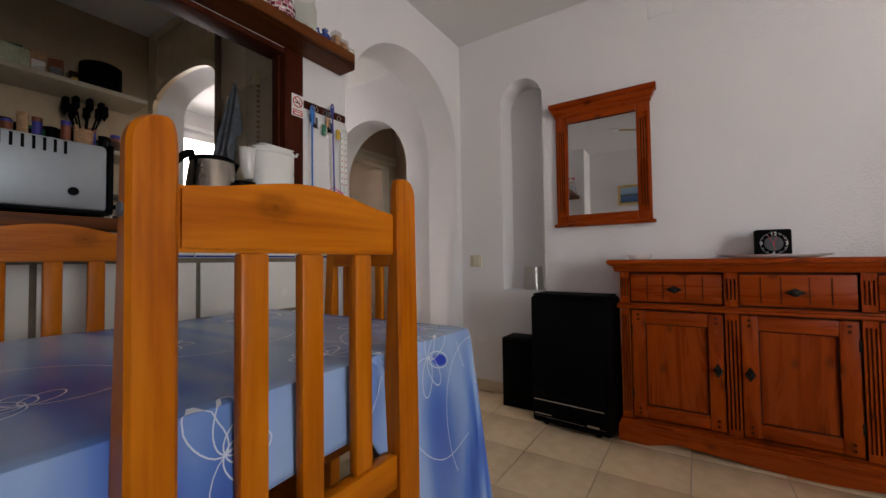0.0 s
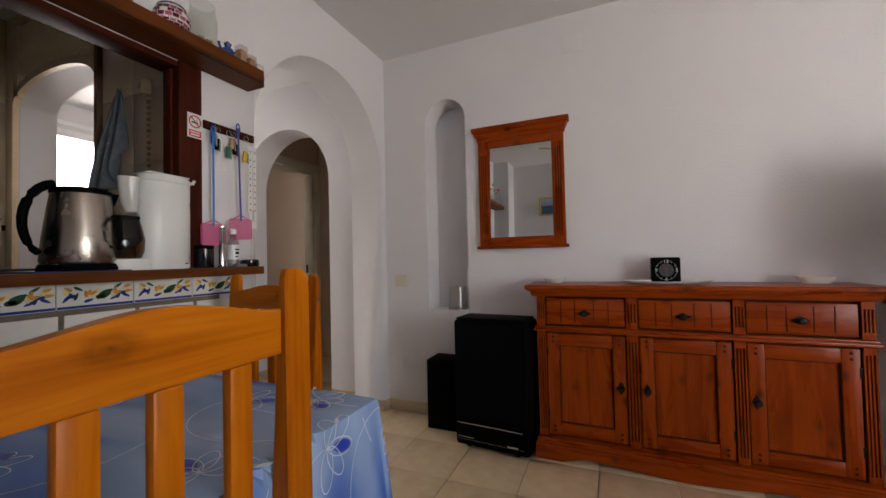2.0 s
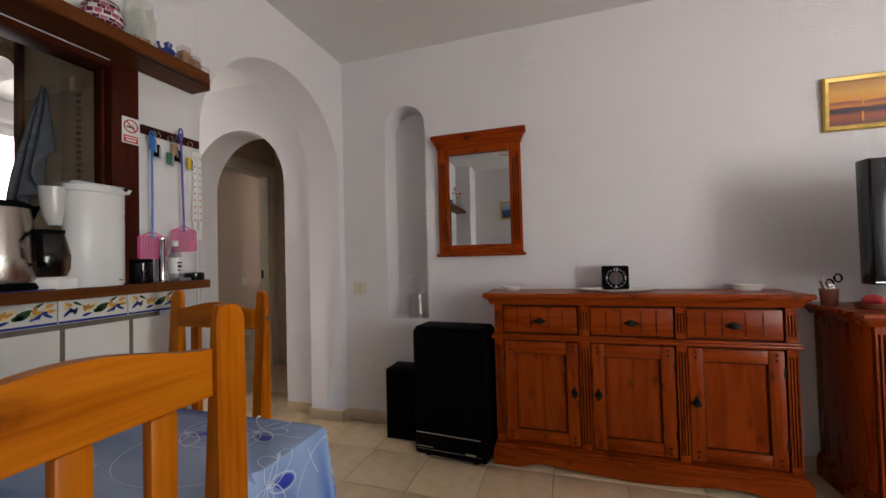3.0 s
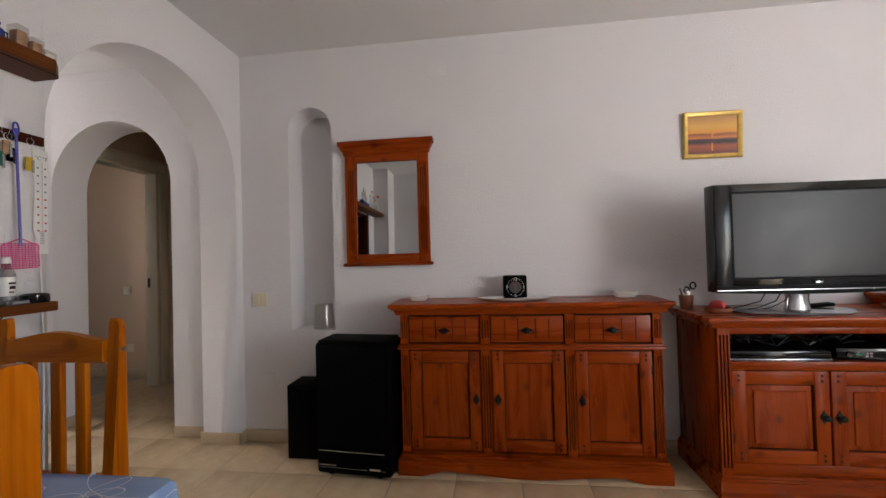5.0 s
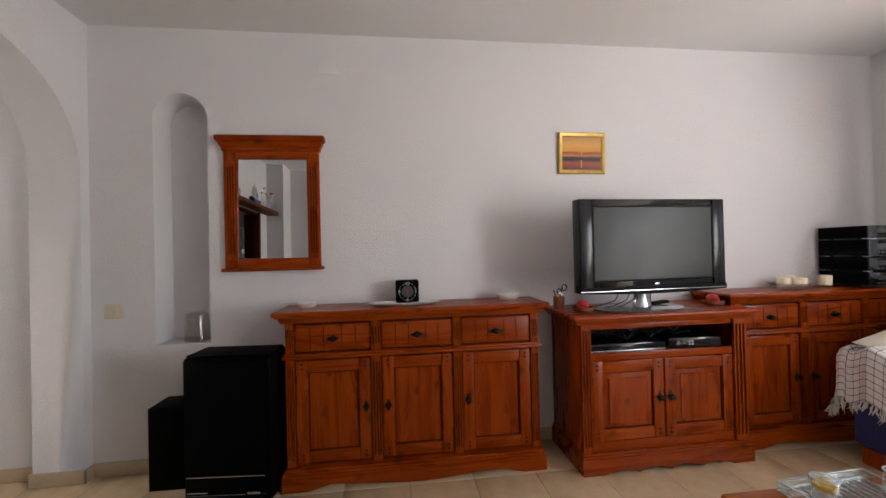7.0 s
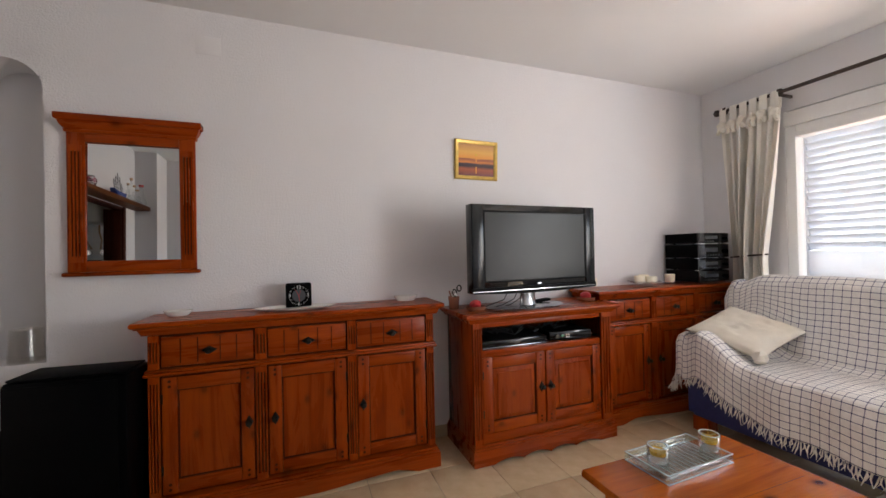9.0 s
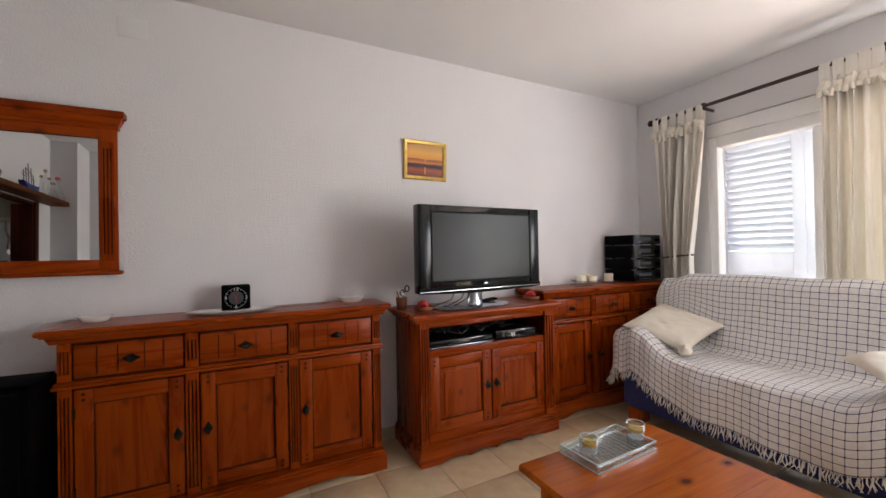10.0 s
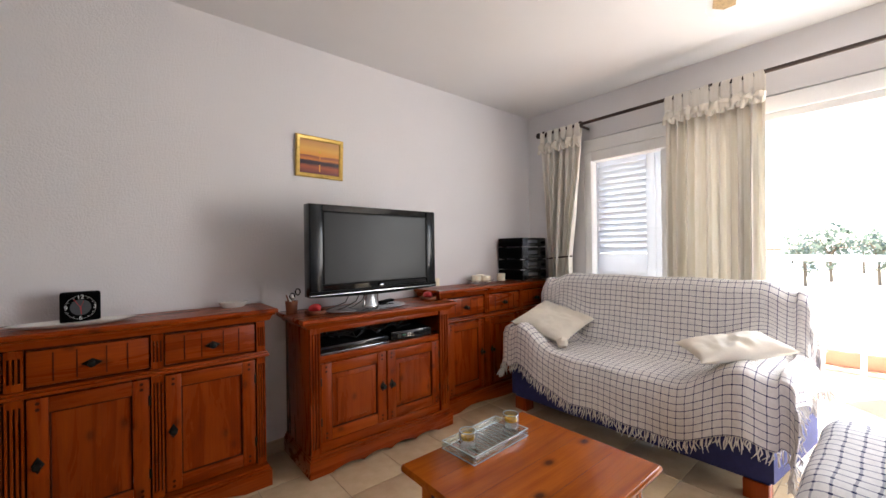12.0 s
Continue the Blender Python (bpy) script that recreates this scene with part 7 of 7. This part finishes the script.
tw = thicken(solid("towel", sheet(towel_fn, 40, 30), TEAL_GREY, "grey checked towel hanging from a hook", "towel"), 0.006)
part("woven_stripe", sheet(lambda u, v: tuple(a + b for a, b in zip(towel_fn(0.3 + 0.012 * v, u), (0, -0.005, 0))), 24, 1), plain("pale_stripe", (0.22, 0.25, 0.28), 0.9), tw)
part("woven_stripe", sheet(lambda u, v: tuple(a + b for a, b in zip(towel_fn(u, 0.55 + 0.012 * v), (0, -0.005, 0))), 30, 1), plain("pale_stripe", (0.22, 0.25, 0.28), 0.9), tw)
for x in (-1.735, -1.60, -1.54):
    solid("wall_hook", tube([(x, KY - 0.008, 1.89), (x, KY - 0.03, 1.86), (x, KY - 0.036, 1.85), (x, KY - 0.03, 1.88)], 0.0025, 6), CHROME, "small steel wall hook on the kitchen tiles", "hook", group="wall hooks")
hang = thing("hanging_chain", pose(-1.535, KY - 0.03, 1.88), "wooden peg with a hanging bead string", "ornament")
part("peg", boxes((-0.03, -0.015, -0.06, 0.0, 0.015, 0.0), bevel=0.006), CREAM_WOOD, hang)
for i in range(16):
    part("bead", lathe([(0.0, -0.01), (0.009, -0.004), (0.009, 0.004), (0.0, 0.01)], 8), CORK, hang).location = (0.0, 0.0, -0.075 - i * 0.026)

# shelves on the far kitchen wall
KITCHEN_SHELF = plain("beige_melamine", (0.40, 0.35, 0.27), 0.5, var=0.06)
def kitchen_shelf(zz, y0, y1, depth, mat):
    return solid("kitchen_shelf", boxes((-2.8695, y0, zz - 0.028, -2.87 + depth, y1, zz), bevel=0.003), mat, "beige kitchen wall shelf crowded with jars", "shelf", group="kitchen shelves")


for zz, dp in ((1.945, 0.30), (1.60, 0.26), (1.36, 0.26)):
    kitchen_shelf(zz, -0.45, 1.20, dp, KITCHEN_SHELF)
rk2 = random.Random(11)
solid("black_pot", lathe([(0.0, 0.0), (0.1, 0.0), (0.1, 0.17), (0.085, 0.18), (0.0, 0.18)], 28), BLACK_MATT, "large black lidded pot on the top shelf", "pot", pose(-2.72, 1.01, 1.9452))
solid("food_box", boxes((-0.05, -0.075, 0, 0.05, 0.075, 0.13), bevel=0.003), plain("green_carton", (0.42, 0.45, 0.32), 0.6, var=0.4, scale=12), "printed green and white food carton", "box", pose(-2.72, 0.62, 1.9452, 0, 0, 12))
solid("glass_bowl", lathe([(0.0, 0.0), (0.04, 0.0), (0.085, 0.06), (0.08, 0.062), (0.036, 0.006), (0.0, 0.006)], 28), GLASS, "clear glass bowl on the top shelf", "bowl", pose(-2.74, 0.80, 1.9452))
solid("plastic_bag", lathe([(0.0, 0.0), (0.08, 0.0), (0.09, 0.07), (0.05, 0.12), (0.0, 0.13)], 14, 0, 0, 1, 1.3), plain("clear_bag", (0.5, 0.47, 0.4), 0.3, var=0.2), "crumpled clear bag on the top shelf", "bag", pose(-2.73, 0.43, 1.9452))
for k in range(7):
    w, d, h = rk2.uniform(0.03, 0.036), rk2.uniform(0.025, 0.035), rk2.uniform(0.12, 0.2)
    pk = thing("food_packet", pose(-2.80, 0.42 + 0.082 * k, 1.9452, 0, 0, rk2.uniform(-15, 15)), "small printed food packet on the top shelf", "packet", "packets on the top shelf")
    part("carton", boxes((-d, -w, 0, d, w, h), bevel=0.003), (CORK, TERRA, BROWN_GLASS, GREEN_PLASTIC)[k % 4], pk)
    part("printed_band", boxes((d + 0.0003, -w * 0.8, h * 0.35, d + 0.0012, w * 0.8, h * 0.7)), (YELLOW_PLASTIC, CERAMIC, GREY_PRINT)[k % 3], pk)
jar_mats = (BROWN_GLASS, TERRA, BLACK_MATT, CORK, BROWN_GLASS, VIOLET_PLASTIC, GREEN_PLASTIC, BLACK_MATT)
for k in range(26):
    y = 0.40 + 0.056 * (k // 2)
    r, h = rk2.uniform(0.02, 0.026), rk2.uniform(0.07, 0.13)
    s = thing("spice_jar", pose(-2.76 + 0.075 * (k % 2) + rk2.uniform(-0.008, 0.008), y, 1.6002), "small spice jar on the kitchen shelf", "jar", "spice jars")
    part("jar", lathe([(0.0, 0.0), (r, 0.0), (r, h * 0.8), (0.0, h * 0.8)], 14), jar_mats[k % 8], s)
    part("lid", lathe([(0.0, h * 0.801), (r * 1.05, h * 0.801), (r * 1.05, h), (0.0, h)], 14), jar_mats[(k * 3 + 2) % 8], s)
ut = thing("utensil_pot", pose(-2.69, 0.93, 1.6002), "brown pot full of black cooking utensils", "pot")
part("pot", lathe([(0.0, 0.0), (0.04, 0.0), (0.045, 0.10), (0.04, 0.10), (0.035, 0.01), (0.0, 0.01)], 20), CORK, ut)
for k in range(9):
    a = k * 0.7
    ex, ey = 0.09 * math.cos(a), 0.09 * math.sin(a)
    u = part("utensil", tube([(0.01 * math.cos(a), 0.01 * math.sin(a), 0.012), (ex * 0.8, ey * 0.8, 0.19)], 0.005, 6), BLACK_MATT, ut)
    part("utensil_head", lathe([(0.0, -0.05), (0.036, -0.015), (0.032, 0.035), (0.0, 0.05)], 10, 0, 0, 1.0, 0.5), BLACK_MATT, u).location = (ex * 0.98, ey * 0.98, 0.225)
bas = thing("plastic_basket", pose(-2.73, 1.10, 1.6002), "clear plastic basket of small jars", "basket")
part("basket", boxes((-0.09, -0.09, 0, 0.09, 0.09, 0.008), (-0.09, -0.09, 0.0085, -0.084, 0.09, 0.06), (0.084, -0.09, 0.0085, 0.09, 0.09, 0.06), (-0.0838, -0.09, 0.0085, 0.0838, -0.084, 0.06), (-0.0838, 0.084, 0.0085, 0.0838, 0.09, 0.06)), thin_glass("frosted_plastic", (0.75, 0.76, 0.76), 0.3), bas)
for k in range(4):
    part("jar", lathe([(0.0, 0.009), (0.03, 0.009), (0.03, 0.07), (0.0, 0.07)], 14, -0.03 + 0.06 * (k % 2), -0.04 + 0.08 * (k // 2)), (TERRA, BROWN_GLASS, PINK, GREEN_PLASTIC)[k], bas)
kr = thing("knife_rack", pose(-2.85, 1.20, 1.27), "magnetic strip with steel knives", "rack")
part("strip", boxes((-0.015, -0.16, 0.0, 0.0, 0.10, 0.03)), BLACK_MATT, kr)
for k in range(6):
    part("knife", boxes((0.001, -0.15 + k * 0.042, -0.12, 0.004, -0.128 + k * 0.042, 0.07)), STEEL, kr)
solid("kitchen_counter", boxes((-2.8695, -0.44, 0.0, -2.3, 1.2, 0.9), bevel=0.004), WHITE_PLASTIC, "white kitchen base units along the far wall", "cabinet")

# water heater seen in the mirror
wh = thing("water_heater", pose(-1.53, -0.325, 1.66), "white water heater with two copper pipes", "boiler")
part("tank", lathe([(0.0, 0.0), (0.1, 0.005), (0.12, 0.03), (0.12, 0.66), (0.0, 0.68)], 32), WHITE_PLASTIC, wh)
for s in (-1, 1):
    part("pipe", tube([(s * 0.06, 0, 0.004), (s * 0.06, 0.0, -0.08), (s * 0.07, -0.03, -0.16), (s * 0.04, -0.08, -0.26)], 0.009, 8), plain("copper", (0.4, 0.26, 0.14), 0.3, 0.8), wh)
    part("valve", tube([(s * 0.07, -0.11, -0.30), (s * 0.07, -0.06, -0.30)], 0.028, 16), CHROME, wh)

# ---- terrace and distance ----
structure("terrace_sill", boxes((4.202, -2.6, -0.12, 4.69, 2.6, -0.004)), plain("white_stone", (0.72, 0.71, 0.68), 0.5, var=0.05), "white stone strip outside the terrace door")
structure("terrace_floor", boxes((4.70, -6, -0.16, 6.55, 6, -0.03)), TERRACE_TILE, "sunlit terracotta terrace paving")
structure("ground", boxes((-900, -900, -3.4, 900, 900, -3.2)), plain("dry_ground", (0.33, 0.29, 0.2), 0.9, var=0.25, scale=0.3), "dry pale ground reaching to the horizon")
rail = thing("railing", pose(6.35, 0, -0.03), "white terrace railing on a low terracotta kerb", "railing")
part("kerb", boxes((-0.08, -4, 0.0, 0.10, 4, 0.15), bevel=0.01), TERRACE_TILE, rail)
part("handrail", boxes((-0.04, -4, 1.05, 0.05, 4, 1.11), bevel=0.01), WHITE_PAINT_OUT, rail)
bal = finish(lathe([(0.0, 0.15), (0.035, 0.15), (0.035, 0.2), (0.02, 0.24), (0.032, 0.45), (0.02, 0.7), (0.018, 0.98), (0.035, 1.0), (0.035, 1.05), (0.0, 1.05)], 14), "baluster", WHITE_PAINT_OUT)
for i in range(44):
    o = new("baluster", bal)
    o.parent, o.location = rail, (0.005, -3.9 + i * 0.18, 0)


def garden_chair(x, y, turn):
    c = thing("garden_chair", pose(x, y, -0.03, 0, 0, turn), "white plastic garden chair on the terrace", "chair", "garden furniture")
    for a in (-0.22, 0.22):
        for b in (-0.22, 0.2):
            part("leg", tube([(a * 1.12, b * 1.1, 0), (a, b, 0.43)], 0.02, 8), WHITE_PLASTIC, c)
    part("seat", boxes((-0.25, -0.25, 0.43, 0.25, 0.24, 0.455), bevel=0.01), WHITE_PLASTIC, c)
    for i in range(6):
        part("back_slat", boxes((-0.22 + i * 0.076, 0.22, 0.4555, -0.17 + i * 0.076, 0.24, 0.86), bevel=0.004), WHITE_PLASTIC, c)
    part("back_rail", boxes((-0.24, 0.215, 0.861, 0.24, 0.245, 0.92), bevel=0.01), WHITE_PLASTIC, c)
    return c


garden_chair(5.2, 0.36, 60)
gt = thing("garden_table", pose(5.75, -0.25, -0.03), "white round garden table on the terrace", "table")
part("tabletop", lathe([(0.0, 0.70), (0.48, 0.70), (0.5, 0.715), (0.48, 0.73), (0.0, 0.73)], 40), WHITE_PLASTIC, gt)
for k in range(4):
    q = k * math.pi / 2 + 0.5
    part("leg", tube([(0.4 * math.cos(q), 0.4 * math.sin(q), 0), (0.3 * math.cos(q), 0.3 * math.sin(q), 0.70)], 0.022, 8), WHITE_PLASTIC, gt)

LEAF = thin_pvc("leaf_green", (0.12, 0.145, 0.115), 0.5)
BARK = plain("bark", (0.14, 0.10, 0.07), 0.9, var=0.3, scale=10)


def tree(x, y, h, w, seed):
    r = random.Random(seed)
    t = thing("tree", pose(x, y, -3.2), "round-headed green garden tree in the distance", "tree", "garden trees")
    tr = tube([(0, 0, 0), (0.1, 0.05, h * 0.25), (0.05, 0.1, h * 0.5)], 0.16, 8, None, (1, 0.75, 0.5))
    for k in range(5):
        q = k * 1.3
        tube([(0.05, 0.08, h * 0.45), (w * 0.3 * math.cos(q), w * 0.3 * math.sin(q), h * 0.68)], 0.07, 6, tr, (1, 0.4))
    part("trunk", tr, BARK, t)
    cr = bmesh.new()
    for _ in range(300):
        a, b, c = r.gauss(0, 1), r.gauss(0, 1), r.gauss(0, 1)
        l = math.sqrt(a * a + b * b + c * c) or 1
        k = r.random() ** 0.4 * (0.75 + 0.35 * noise.noise((a / l * 2 + seed, b / l * 2, c / l * 2)))
        p = Vector((a / l * w / 2 * k, b / l * w / 2 * k, h * 0.56 + c / l * h * 0.42 * k))
        s = r.uniform(0.12, 0.3)
        u, v = Vector((r.gauss(0, 1), r.gauss(0, 1), r.gauss(0, 1))).normalized() * s, Vector((r.gauss(0, 1), r.gauss(0, 1), r.gauss(0, 1))).normalized() * s
        cr.faces.new([cr.verts.new(q) for q in (p - u, p + v, p + u, p - v)])
    part("crown", cr, LEAF, t)["kind"] = "stuff"


for k, (x, y, h, w) in enumerate(((52, 4.6, 7.4, 4.6), (56, 6.9, 6.0, 4.6), (60, 1.8, 6.8, 4.2), (74, 9.0, 7.6, 6.5), (80, -3.0, 7.4, 7.0), (85, 4.0, 7.8, 6.0))):
    tree(x, y, h, w, k)


def far_house(x, y, w, d, h, turn):
    b = thing("house", pose(x, y, -3.2, 0, 0, turn), "white distant house with a flat terracotta roof", "house", "distant houses")
    part("wall", boxes((-w / 2, -d / 2, 0, w / 2, d / 2, h)), WHITE_PAINT_OUT, b)
    part("roof", boxes((-w / 2 - 0.3, -d / 2 - 0.3, h, w / 2 + 0.3, d / 2 + 0.3, h + 0.25), bevel=0.05), TERRA, b)
    for i in range(3):
        wd = part("window", boxes((-w / 2 - 0.03, -d / 2 + 0.8 + i * d / 3.4, 1.0, -w / 2 + 0.02, -d / 2 + 1.7 + i * d / 3.4, 2.2)), WHITE_PVC, b)
        part("pane", boxes((-w / 2 - 0.045, -d / 2 + 0.9 + i * d / 3.4, 1.1, -w / 2 - 0.031, -d / 2 + 1.6 + i * d / 3.4, 2.1)), BLACK_GLOSS, wd)


far_house(96, 14, 8, 9, 3.4, 10)
far_house(104, -4, 8, 10, 3.4, -12)
far_house(110, 5.5, 9, 11, 3.6, 5)
car = thing("car", pose(15.5, 1.9, -3.2, 0, 0, 75), "blue parked car in the street below", "car")
part("body", slab([(-2, 0.35), (2, 0.35), (2.05, 0.8), (1.2, 0.92), (0.6, 1.4), (-1.0, 1.42), (-1.7, 0.95), (-2.05, 0.85)], "y", -0.8, 0.8, bevel=0.06), plain("car_paint", (0.08, 0.16, 0.35), 0.25), car)
part("side_window", slab([(1.0, 0.95), (0.55, 1.33), (-0.9, 1.35), (-1.4, 0.97)], "y", -0.815, 0.815), BLACK_GLOSS, car)
for x in (-1.25, 1.25):
    for y in (-0.75, 0.75):
        wl = part("wheel", tube([(x, y - 0.1, 0.32), (x, y + 0.1, 0.32)], 0.32, 20), BLACK_MATT, car)
        part("rim", tube([(x, y - 0.105, 0.32), (x, y + 0.105, 0.32)], 0.18, 14), SILVER, wl)


# ---- floor tiles ----
TILE, GAP = 0.333, 0.003
tile_mesh = finish(boxes((0, 0, -0.005, TILE - GAP, TILE - GAP, 0.0), bevel=0.0012), "tile", FLOOR_TILE)
floor = tagged(new("floor"), "cream ceramic floor tiles with thin joints", "floor", kind="structure")
far_tiles = bmesh.new()
made = 0
for i in range(-11, 10):
    for j in range(-6, 14):
        x, y = 0.586 + i * TILE, 2.30 + (j - 6) * TILE
        if x < -4.5 or x > 4.3 or y < SOUTH - 0.35 or y > 4.0:
            continue
        if y > 0.6 and x > -2.9 and y < 2.9 and made < 300:
            t = new("tile", tile_mesh)
            t.parent, t.location = floor, (x, y, 0)
            made += 1
        else:
            box(far_tiles, x, y, -0.005, x + TILE - GAP, y + TILE - GAP, 0.0)
ft = part("tiles_beyond", far_tiles, FLOOR_TILE, floor)
ft["kind"] = "stuff"
